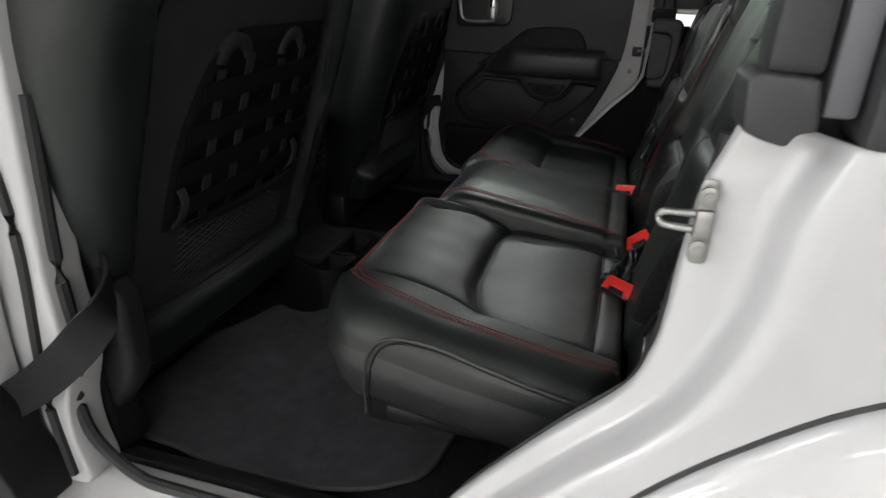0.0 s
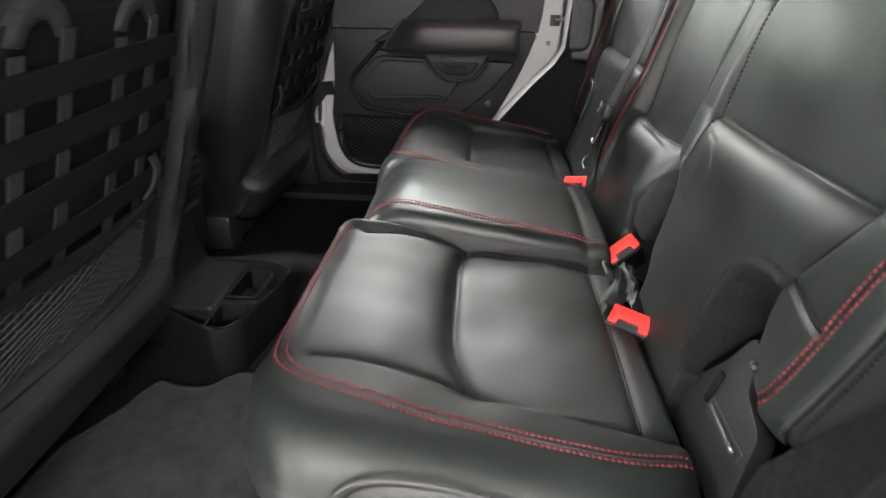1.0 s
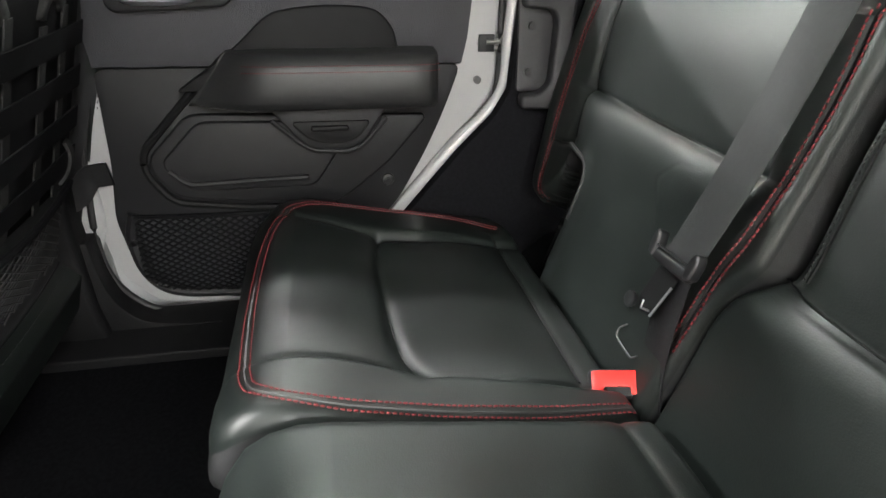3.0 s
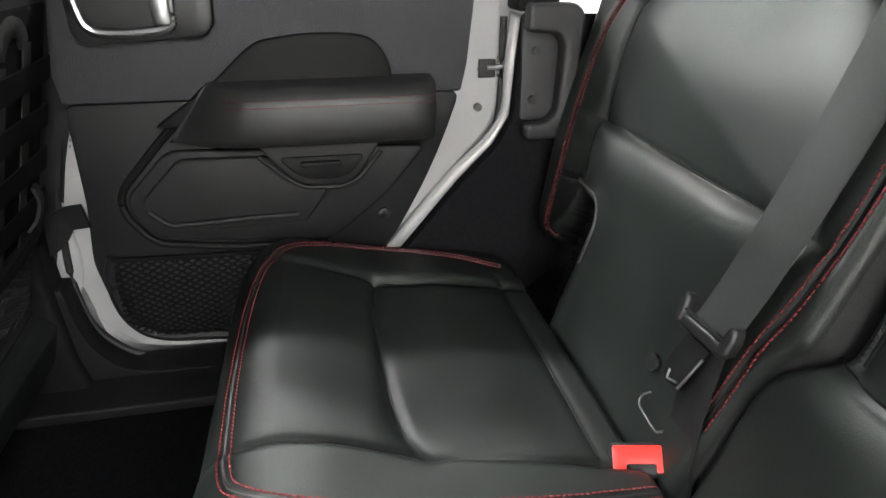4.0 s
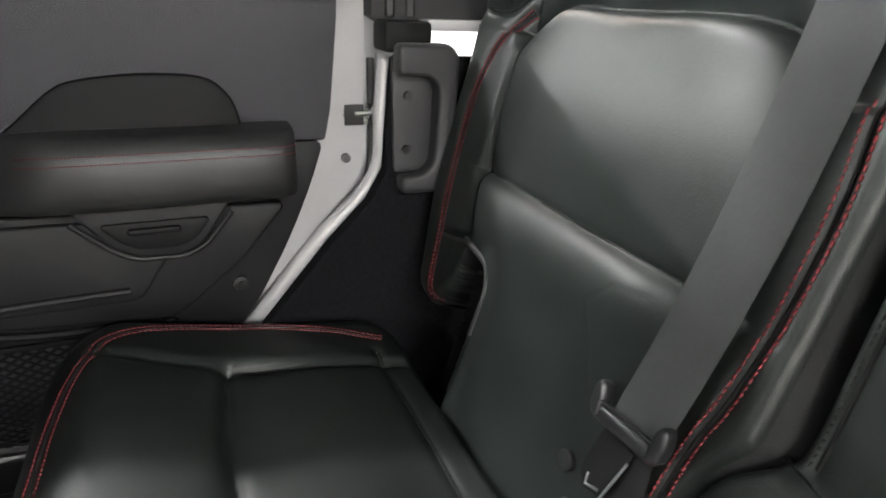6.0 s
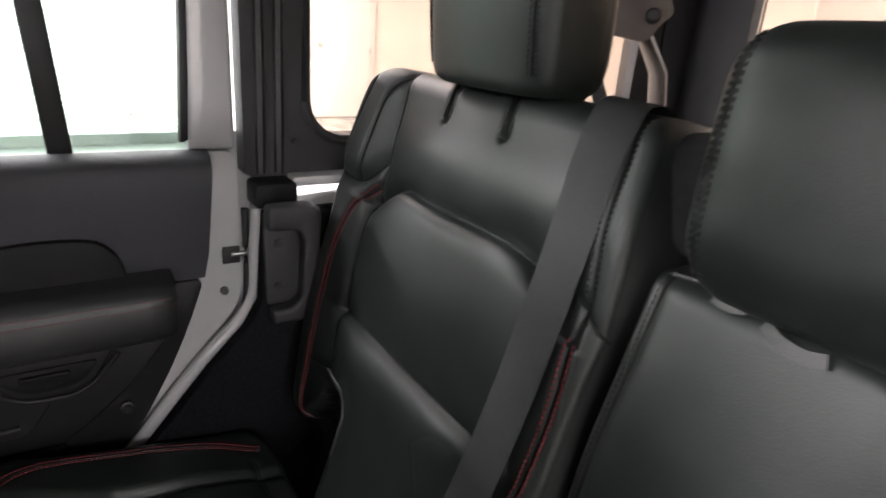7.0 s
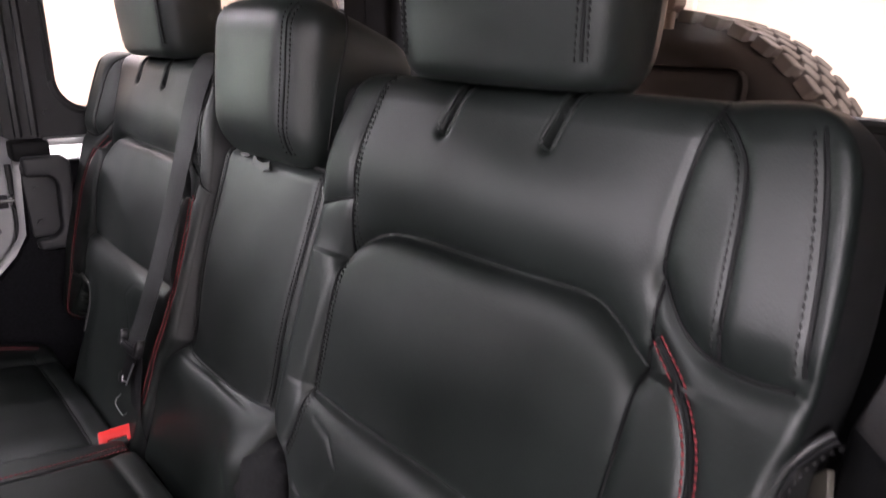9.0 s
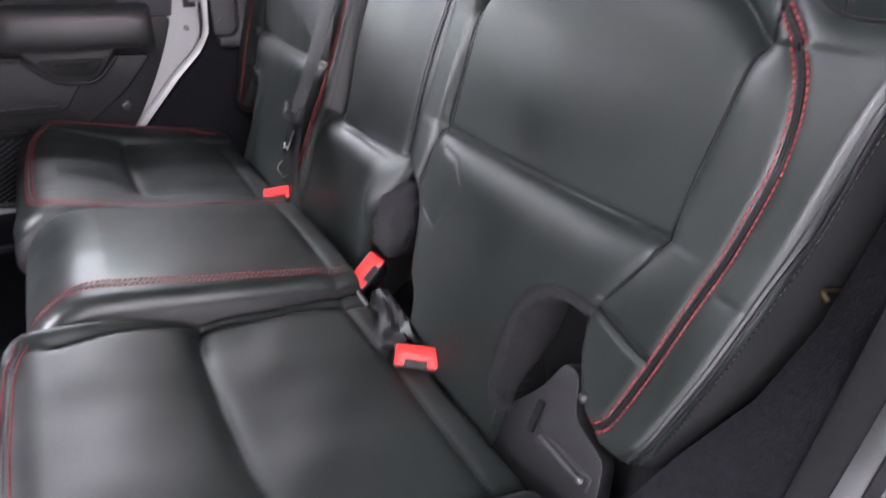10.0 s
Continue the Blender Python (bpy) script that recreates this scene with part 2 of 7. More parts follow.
def rounded(pts, r, n=5):
    """The polygon with its corners rounded off by r (a number or one a corner)."""
    out = []
    m = len(pts)
    for i in range(m):
        p, a, b = (np.array(pts[j % m], float) for j in (i, i - 1, i + 1))
        rr = r[i] if isinstance(r, (list, tuple)) else r
        rr = min(rr, 0.45 * np.linalg.norm(a - p), 0.45 * np.linalg.norm(b - p))
        if rr < 1e-5:
            out.append(tuple(p))
            continue
        s = p + (a - p) / np.linalg.norm(a - p) * rr
        e = p + (b - p) / np.linalg.norm(b - p) * rr
        for k in range(n + 1):
            t = k / n
            out.append(tuple((1 - t) ** 2 * s + 2 * t * (1 - t) * p + t * t * e))
    return out


def tube(bm, pts, radius, sides=8, closed=False, flat=1.0, up=(0, 0, 1)):
    """A bent bar along the points; flat squeezes its section across."""
    P = [Vector(p) for p in pts]
    n = len(P)
    rings = []
    for i, p in enumerate(P):
        a = P[i - 1] if i or closed else P[0]
        b = P[(i + 1) % n] if i < n - 1 or closed else P[-1]
        d = (b - a).normalized()
        side = d.cross(Vector(up))
        if side.length < 1e-4:
            side = d.cross(Vector((1, 0, 0)))
        side.normalize()
        nor = side.cross(d)
        r = radius[i] if isinstance(radius, (list, tuple)) else radius
        rings.append([bm.verts.new(p + side * math.cos(2 * math.pi * k / sides) * r + nor * math.sin(2 * math.pi * k / sides) * r * flat) for k in range(sides)])
    last = n if closed else n - 1
    for i in range(last):
        A, B = rings[i], rings[(i + 1) % n]
        for k in range(sides):
            bm.faces.new((A[k], A[(k + 1) % sides], B[(k + 1) % sides], B[k]))
    if not closed:
        bm.faces.new(rings[0][::-1])
        bm.faces.new(rings[-1])
    return bm


def disc(bm, c, r, h, axis="x", sides=16, bevel=0.0):
    b = bmesh.new()
    bmesh.ops.create_cone(b, cap_ends=True, segments=sides, radius1=r, radius2=r, depth=h)
    if bevel:
        bmesh.ops.bevel(b, geom=[e for e in b.edges if e.calc_face_angle(0) > 1], offset=bevel, segments=2, profile=0.5, affect="EDGES")
    turn = {"x": pose(0, 0, 0, 0, 90, 0), "y": pose(0, 0, 0, 90, 0, 0), "z": Matrix.Identity(4)}[axis]
    add(bm, b, Matrix.Translation(c) @ turn)
    return bm


def ribbon(bm, pts, width, thick, across=(1, 0, 0)):
    """A flat strap along the points, its breadth along 'across' as near as its run allows."""
    P = [Vector(p) for p in pts]
    n = len(P)
    rows = []
    for i, p in enumerate(P):
        d = (P[min(i + 1, n - 1)] - P[max(i - 1, 0)]).normalized()
        ac = Vector(across[i]) if isinstance(across, list) else Vector(across)
        s = (ac - d * ac.dot(d)).normalized() * width / 2
        nn = d.cross(s).normalized() * thick / 2
        rows.append([bm.verts.new(p + q) for q in (-s - nn * 0.4, -s * 0.96 + nn, s * 0.96 + nn, s - nn * 0.4, s * 0.96 - nn, -s * 0.96 - nn)])
    for i in range(n - 1):
        A, B = rows[i], rows[i + 1]
        for k in range(6):
            bm.faces.new((A[k], A[(k + 1) % 6], B[(k + 1) % 6], B[k]))
    bm.faces.new(rows[0][::-1])
    bm.faces.new(rows[-1])
    return bm


# ------------------------------------------------------------ upholstery
def seg_dist(U, V, line):
    line = np.asarray(line, float)
    best = np.full(U.shape, 1e9)
    for (ax, ay), (bx, by) in zip(line[:-1], line[1:]):
        dx, dy = bx - ax, by - ay
        t = np.clip(((U - ax) * dx + (V - ay) * dy) / (dx * dx + dy * dy + 1e-12), 0, 1)
        best = np.minimum(best, np.hypot(U - ax - t * dx, V - ay - t * dy))
    return best


class Pad:
    """A stuffed pad: a front face over (u, v) with rounded rims, seams pressed into it, and sides down to its base."""

    def __init__(self, v0, v1, left, right, rims, base, place, height=None, seams=(), step=0.005, back=0.0):
        self.back = back
        self.v0, self.v1, self.left, self.right = v0, v1, left, right
        self.rl, self.rr, self.rb, self.rt = rims
        self.base, self.place, self.height, self.seams, self.step = base, place, height, seams, step

    def drop(self, e, r):
        if r <= 0:
            return np.zeros_like(e)
        q = np.clip(1 - e / r, 0, 1)
        return r * (1 - np.sqrt(np.maximum(0, 1 - q * q)))

    def depth(self, U, V):
        L, R = self.left(V), self.right(V)
        d = np.zeros_like(U)
        if self.height is not None:
            d = d + self.height(U, V)
        for line, deep, wide, kind in self.seams:
            s = seg_dist(U, V, line)
            if kind in ("above", "below"):
                # one panel rolls into the seam, the other lies flat and lower
                q = np.array(sorted(map(tuple, line)))
                lift = (V - np.interp(U, q[:, 0], q[:, 1])) * (1 if kind == "above" else -1)
                t = np.clip((U - q[0, 0] + 0.012) / 0.016, 0, 1) * np.clip((q[-1, 0] + 0.012 - U) / 0.016, 0, 1)
                fade = t * t * (3 - 2 * t)
                if kind == "above" and wide < 0.0135:
                    # a full roll above the seam and a crisp rim below it
                    d = d - deep * np.where(lift > 0, np.exp(-s / 0.021), np.exp(-s / 0.0075)) - 0.0015 * np.exp(-s / 0.002)
                    continue
                d = d - deep * np.where(lift > 0, np.exp(-s / wide), np.exp(-(s / 0.085) ** 2) * fade + (1 - fade) * np.exp(-s / wide)) - 0.0022 * np.exp(-s / 0.0022)
                continue
            d = d - deep * (np.exp((0.0018 - np.sqrt(s * s + 0.0018 ** 2)) / wide) if kind == "puff" else np.exp(-(s / wide) ** 2))
        d = d - self.drop(np.maximum(U - L, 0), self.rl) - self.drop(np.maximum(R - U, 0), self.rr)
        d = d - self.drop(np.maximum(V - self.v0, 0), self.rb) - self.drop(np.maximum(self.v1 - V, 0), self.rt)
        return d

    def samples(self, a, b, ra, rb, k=7):
        th = np.linspace(0, math.pi / 2, k)[:-1]
        lo = a + ra * (1 - np.cos(th)) if ra > 0 else np.array([])
        hi = b - rb * (1 - np.cos(th)) if rb > 0 else np.array([])
        lo_end, hi_end = a + ra, b - rb
        n = max(4, int((hi_end - lo_end) / self.step))
        return np.concatenate([lo, np.linspace(lo_end, hi_end, n), hi[::-1]])

    def build(self, parent, regions, names, materials, labels, side_name="side_panel", side_material=None, side_label=""):
        vs = self.samples(self.v0, self.v1, self.rb, self.rt)
        mid = 0.5 * (self.v0 + self.v1)
        l0, r0 = float(self.left(np.array([mid]))[0]), float(self.right(np.array([mid]))[0])
        us = (self.samples(l0, r0, self.rl, self.rr) - l0) / (r0 - l0)
        V, T = np.meshgrid(vs, us, indexing="ij")
        L, R = self.left(V), self.right(V)
        w0 = r0 - l0
        # keep the rim's breadth while the pad's breadth changes
        U = L + T * w0
        shift = (R - L) - w0
        U = U + shift * np.clip((T * w0 - self.rl) / max(1e-6, w0 - self.rl - self.rr), 0, 1)
        D = self.depth(U, V)
        P = self.place(U, V, D)
        ny, nx = U.shape
        uc = 0.25 * (U[:-1, :-1] + U[1:, :-1] + U[:-1, 1:] + U[1:, 1:])
        vc = 0.25 * (V[:-1, :-1] + V[1:, :-1] + V[:-1, 1:] + V[1:, 1:])
        reg = regions(uc, vc).astype(int) if regions is not None else np.zeros_like(uc, int)
        flat = P.reshape(-1, 3)
        du, dv = np.gradient(P, axis=1), np.gradient(P, axis=0)
        nor = np.cross(du, dv)
        nor = (nor / (np.linalg.norm(nor, axis=-1, keepdims=True) + 1e-12)).reshape(-1, 3)
        obs = {}
        root = self.sides(parent, U, V, D, side_name, side_material or materials[0], side_label)
        for k, nm in enumerate(names):
            ii, jj = np.nonzero(reg == k)
            if len(ii) == 0:
                continue
            q = np.stack([ii * nx + jj, ii * nx + jj + 1, (ii + 1) * nx + jj + 1, (ii + 1) * nx + jj], 1)
            used, inv = np.unique(q.ravel(), return_inverse=True)
            me = mesh_from(nm, flat[used], inv.reshape(-1, 4).tolist(), materials[k])
            me.normals_split_custom_set_from_vertices(nor[used].tolist())
            obs[nm] = link(nm, me, root, labels[k] if labels else "")
        self.root = root
        return root

    def sides(self, parent, U, V, D, name, material, label):
        """The sides, from the rim to the base, and the closed base."""
        ny, nx = U.shape
        ring = [(0, j) for j in range(nx)] + [(i, nx - 1) for i in range(1, ny)] + [(ny - 1, j) for j in range(nx - 2, -1, -1)] + [(i, 0) for i in range(ny - 2, 0, -1)]
        ru, rv, rd = (np.array([A[i, j] for i, j in ring]) for A in (U, V, D))
        rows = []
        cu, cv = ru.mean(), rv.mean()
        prof = [(0, 0, 0), (0.25, -0.006, 0), (0.5, -0.008, 0), (0.8, -0.005, 0), (1.0, 0.004, 0), (1.0, 0.03, 0)]
        if self.back < 0:
            prof = [(0, 0, 0), (0.2, -0.004, 0), (0.4, -0.002, 0), (0.6, 0.004, 0), (0.8, 0.008, 0), (1.0, 0.018, 0), (1.0, 0.05, 0)]
        if self.back > 0:
            b = self.back
            prof = [(0, 0, 0), (0.5, -0.005, 0)] + [(1.0, b * (1 - math.cos(a)), b * (1 - math.sin(a))) for a in np.linspace(0, math.pi / 2, 8)] + [(1.0, b * 1.3, -0.002)]
        for f, pull, up in prof:
            d = np.minimum(rd, rd + (self.base - rd) * f + up)
            ln = np.hypot(ru - cu, rv - cv)
            rows.append(self.place(ru - (ru - cu) / ln * pull, rv - (rv - cv) / ln * pull, d))
        n = len(ring)
        verts = np.concatenate(rows)
        faces = []
        for a in range(len(rows) - 1):
            for k in range(n):
                faces.append((a * n + k, (a + 1) * n + k, (a + 1) * n + (k + 1) % n, a * n + (k + 1) % n))
        faces.append(tuple((len(rows) - 1) * n + k for k in range(n))[::-1])
        return link(name, mesh_from(name, verts, faces, material), parent, label)

    def at(self, u, v, lift=0.0):
        u, v = np.atleast_1d(np.asarray(u, float)), np.atleast_1d(np.asarray(v, float))
        return self.place(u, v, self.depth(u, v) + lift)

    def line3(self, line, lift=0.0):
        line = np.asarray(line, float)
        return self.at(line[:, 0], line[:, 1], lift)


def resample(line, step):
    line = np.asarray(line, float)
    d = np.r_[0, np.cumsum(np.linalg.norm(np.diff(line, axis=0), axis=1))]
    n = max(2, int(d[-1] / step) + 1)
    s = np.linspace(0, d[-1], n)
    return np.stack([np.interp(s, d, line[:, k]) for k in range(line.shape[1])], 1)


def offset_line(line, off):
    line = np.asarray(line, float)
    t = np.gradient(line, axis=0)
    t /= np.linalg.norm(t, axis=1)[:, None] + 1e-9
    return line + off * np.stack([-t[:, 1], t[:, 0]], 1)


def stitches(name, parent, pad, lines, material, label="", pitch=0.0042, length=0.0034, r=0.0009, lift=0.0006):
    """Short thread stitches along the lines of a pad."""
    verts, faces = [], []
    for line in lines:
        p3 = pad.line3(resample(line, pitch * 0.5), lift)
        for k in range(0, len(p3) - 1, 2):
            a, b = p3[k], p3[k + 1]
            d = b - a
            ln = np.linalg.norm(d)
            if ln < 1e-6:
                continue
            d = d / ln
            c, h = (a + b) / 2, d * length / 2
            s = np.cross(d, (0.31, 0.2, 0.93))
            s /= np.linalg.norm(s)
            w = np.cross(d, s)
            i = len(verts)
            verts += [c - h] + [c - 0.55 * h + r * (s * x + w * y) for x, y in ((1, 0), (0, 1), (-1, 0), (0, -1))]
            verts += [c + 0.55 * h + r * (s * x + w * y) for x, y in ((1, 0), (0, 1), (-1, 0), (0, -1))] + [c + h]
            for q in range(4):
                q2 = (q + 1) % 4
                faces += [(i, i + 1 + q2, i + 1 + q), (i + 1 + q, i + 1 + q2, i + 5 + q2, i + 5 + q), (i + 9, i + 5 + q, i + 5 + q2)]
    return link(name, mesh_from(name, verts, faces, material), parent, label, kind="stuff")


def piping(name, parent, pad, line, radius, material, label="", lift=0.0):
    bm = bmesh.new()
    pts = pad.line3(resample(line, 0.008), lift)
    tube(bm, [tuple(p) for p in pts], radius, 6)
    return part(name, bm, material, parent, label)


def seam_lines(parent, pad, lines, radius=0.0016, lift=0.0006):
    """A thin black tube along each seam, for the shade in its crease."""
    for line in lines:
        bm = bmesh.new()
        pts = pad.line3(resample(line, 0.005), lift)
        tube(bm, [tuple(p) for p in pts], radius, 5)
        part("seam", bm, MATTBLACK, parent)


# ------------------------------------------------------------ the garage
def slab(name, x0, x1, y0, y1, z0, z1, material, kind="structure", label="", category=""):
    bm = bmesh.new()
    box(bm, x0, x1, y0, y1, z0, z1)
    return tagged(part(name, bm, material, None, label, smooth=False), category=category, kind=kind)


slab("floor", -8.2, 9.2, -9.2, 9.2, -0.2, 0.0, EPOXY, label="glossy grey epoxy garage floor", category="floor")
slab("ceiling", -8.2, 9.2, -9.2, 9.2, 3.9, 4.1, CEILPAINT, label="white painted garage ceiling", category="ceiling")
slab("wall_east", 9.0, 9.2, -9.2, 9.2, 0.0, 3.9, WALLPAINT, label="plain warm white painted garage wall", category="wall")
slab("wall_west", -8.2, -8.0, -9.2, 9.2, 0.0, 3.9, WALLPAINT, label="plain warm white painted garage wall", category="wall")
slab("wall_south", -8.0, 9.0, -9.2, -9.0, 0.0, 3.9, WALLPAINT, label="plain warm white painted garage wall", category="wall")
# unseen wall, darker than the others to weaken light from the front
slab("wall_north", -8.0, 9.0, 9.0, 9.2, 0.0, 3.9, DIMWALL, label="plain unseen garage wall, greyed to dim seat reflections", category="wall")

# housings for the unseen lamps added above the car
for tx, ty, _, wide, long in TUBES:
    t_ob = thing("ceiling_light", "long white ceiling lamp, unseen, placed to light the cabin", "ceiling light", "ceiling lights", at=(tx, ty, 3.9))
    half = long / 2
    bm = bmesh.new()
    box(bm, -wide / 2 - 0.04, wide / 2 + 0.04, -half - 0.05, half + 0.05, -0.06, 0.0, 0.006)
    part("housing", bm, DOORPAINT, t_ob)
    bm = bmesh.new()
    box(bm, -wide / 2, wide / 2, -half, half, -0.072, -0.062, 0.004)
    part("diffuser", bm, TUBE, t_ob)

# the white door in the far wall, with its switch
door = thing("door_1", "white flush door with a small round knob", "door", kind="structure", at=(9.0, -3.71, 0))
bm = bmesh.new()
box(bm, -0.06, 0.0, -0.55, 0.55, 0, 2.12, 0.008)
part("door_frame", bm, DOORPAINT, door)
bm = bmesh.new()
box(bm, -0.085, -0.062, -0.46, 0.46, 0.01, 2.04, 0.004)
part("door_leaf", bm, DOORPAINT, door)
bm = bmesh.new()
disc(bm, (-0.12, 0.38, 1.08), 0.03, 0.05, "x", 16, 0.008)
disc(bm, (-0.095, 0.38, 1.08), 0.012, 0.03, "x", 12)
part("knob", bm, SATIN, door, "satin metal knob")
for z in (0.25, 1.02, 1.8):
    bm = bmesh.new()
    box(bm, -0.092, -0.06, -0.475, -0.445, z - 0.05, z + 0.05, 0.004)
    part("hinge", bm, SATIN, door)
sw = thing("light_switch", "grey light switch on the white wall", "light switch", at=(9.0, -2.97, 1.30))
bm = bmesh.new()
box(bm, -0.03, 0, -0.045, 0.045, -0.07, 0.07, 0.01)
part("plate", bm, GREYPANEL, sw)
bm = bmesh.new()
box(bm, -0.038, -0.031, -0.015, 0.015, -0.03, 0.03, 0.003)
part("rocker", bm, DOORPAINT, sw)

# a roller shutter along the far wall
sh = thing("roller_shutter", "white ribbed steel roller shutter, closed", "garage door", kind="structure", at=(8.99, 1.9, 0))
for k in range(30):
    bm = bmesh.new()
    prism(bm, [(-0.05, 0.1 * k), (-0.075, 0.1 * k + 0.03), (-0.075, 0.1 * k + 0.07), (-0.05, 0.1 * k + 0.098), (0, 0.1 * k + 0.098), (0, 0.1 * k)], -2.2, 2.2, "y")
    part("slat", bm, SHUTTER, sh, smooth=False)
for y in (-2.28, 2.28):
    bm = bmesh.new()
    box(bm, -0.1, 0, y - 0.08, y + 0.08, 0, 3.1, 0.008)
    part("guide_rail", bm, SHUTTER, sh)

# a framed grille on the rear wall
vent = thing("wall_vent", "pale grey rectangular panel on the white wall", "vent panel", at=(4.09, -9.0, 2.20))
bm = bmesh.new()
box(bm, -0.68, 0.68, 0, 0.04, -0.35, 0.35, 0.008)
part("frame", bm, DOORPAINT, vent)
bm = bmesh.new()
box(bm, -0.62, 0.62, 0.041, 0.05, -0.30, 0.30, 0.004)
part("panel", bm, GREYPANEL, vent)
for x in (5.8, 6.15):
    bm = bmesh.new()
    box(bm, x - 0.06, x + 0.06, -9.0, -8.95, 0, 3.9, 0.01)
    tagged(part("trim", bm, DOORPAINT, None, "white vertical wall trim strip"), category="trim", kind="structure")

# ------------------------------------------------------------ the car's body
FLOOR_Z = 0.58
body = thing("car_body", "white off-road car body with a black hardtop, seen from inside", "car", at=(0, 0, 0))


def bodypart(name, bm, material, label="", smooth=True):
    return part(name, bm, material, body, label, smooth)


bm = bmesh.new()
box(bm, -0.70, 0.70, -0.98, 1.9, 0.42, FLOOR_Z, 0.004)
bodypart("floor_pan", bm, CARPET, "black carpeted floor")
# wheel-arch and seat riser under and behind the seats
bm = bmesh.new()
prism(bm, [(-0.98, 0.58), (0.16, 0.58), (0.10, 0.64), (0.0, 0.66), (-0.10, 0.74), (-0.98, 0.76)], -0.70, 0.70, "x", 0.01)
bodypart("cargo_floor", bm, CARPET, "black carpeted riser")
for s in (-1, 1):
    a, b = sorted((s * 0.625, s * 0.72))
    # carpeted quarter trim beside the seat back
    bm = bmesh.new()
    low = [(-0.024, 1.125), (-0.014, 0.985), (0.009, 0.945), (0.061, 0.892), (0.133, 0.808), (0.207, 0.722), (0.29, 0.60), (-0.96, 0.60), (-0.96, 1.125)]
    if s < 0:
        low = [(-0.066, 1.10), (-0.052, 1.0), (-0.044, 0.92), (-0.025, 0.86), (0.04, 0.775), (0.11, 0.69), (0.16, 0.60), (-0.96, 0.60), (-0.96, 1.10)]
    prism(bm, low, s * (0.650 if s > 0 else 0.704), s * (0.676 if s > 0 else 0.742), "x", 0.004)
    bodypart("quarter_trim", bm, CARPET, "dark carpeted quarter trim")
    # sill cover
    bm = bmesh.new()
    prism(bm, [(s * 0.60, 0.56), (s * 0.60, 0.596), (s * 0.655, 0.612), (s * 0.702, 0.626), (s * 0.702, 0.56)] if s > 0 else [(-0.668, 0.56), (-0.668, 0.596), (-0.688, 0.608), (-0.702, 0.612), (-0.702, 0.56)], 0.10, 1.9, "y", 0.004)
    bodypart("sill_cover", bm, MATTBLACK, "black plastic sill cover")
    # outer sill, painted
    bm = bmesh.new()
    prism(bm, [(s * 0.703, 0.40), (s * 0.703, 0.585 if s > 0 else 0.606), (s * 0.73, 0.585 if s > 0 else 0.606), (s * 0.775, 0.565), (s * 0.775, 0.42)], 0.18, 1.9, "y", 0.008, 3)
    bodypart("rocker_panel", bm, PAINT, "glossy white rocker panel")
    # top rail of the tub
    bm = bmesh.new()
    if s > 0:
        box(bm, 0.672, 0.722, -0.98, -0.074, 1.154, 1.168, 0.003)
        bodypart("tub_rail", bm, PAINT, "white painted tub rail")
        bm = bmesh.new()
        box(bm, 0.650, 0.703, -0.073, -0.012, 1.130, 1.166, 0.006)
    else:
        prism(bm, [(-0.742, -0.96), (-0.652, -0.96), (-0.652, -0.152), (-0.712, -0.071), (-0.742, -0.071)], 1.096, 1.170, "z", 0.005)
    bodypart("trim_cap", bm, MATTBLACK, "black plastic trim cap")

# carpeted wheel arch that slants from the near opening to the seat
bm = bmesh.new()
levels = [(0.60, -0.628, 0.04, 0.160), (0.70, -0.624, 0.02, 0.100), (0.78, -0.612, 0.0, 0.040), (0.84, -0.603, -0.022, 0.0), (0.88, -0.613, -0.050, -0.025), (0.94, -0.636, -0.085, -0.042), (1.00, -0.646, -0.110, -0.058), (1.094, -0.649, -0.140, -0.070)]
rings = []
for z, xi, yi, yo in levels:
    xm, ym = (xi - 0.71) / 2, (yi + yo) / 2
    rings.append([bm.verts.new(p) for p in ((-0.650, -0.95, z), (xi, yi - 0.05, z), (xi, yi, z), (xm - 0.004, ym + 0.004, z), (-0.71, yo, z), (-0.71, -0.95, z))])
for A, B in zip(rings[:-1], rings[1:]):
    for k in range(6):
        bm.faces.new((A[k], A[(k + 1) % 6], B[(k + 1) % 6], B[k]))
bm.faces.new(rings[0][::-1])
bm.faces.new(rings[-1])
bmesh.ops.recalc_face_normals(bm, faces=bm.faces[:])
bodypart("wheel_arch_trim", bm, CARPET, "dark carpeted wheel arch beside the seat")

# plastic edge of the near opening, between the carpeted trim and the painted flange
bm = bmesh.new()
rim = [(-0.066, 1.094), (-0.054, 1.0), (-0.042, 0.93), (-0.014, 0.875), (0.05, 0.795), (0.12, 0.71), (0.17, 0.62)]
prism(bm, [(y + 0.006, z) for y, z in rim] + [(y - 0.012, z) for y, z in rim[::-1]], -0.722, -0.690, "x", 0.004, 2)
bodypart("opening_trim", bm, MATTBLACK, "dark plastic edge of the door opening")

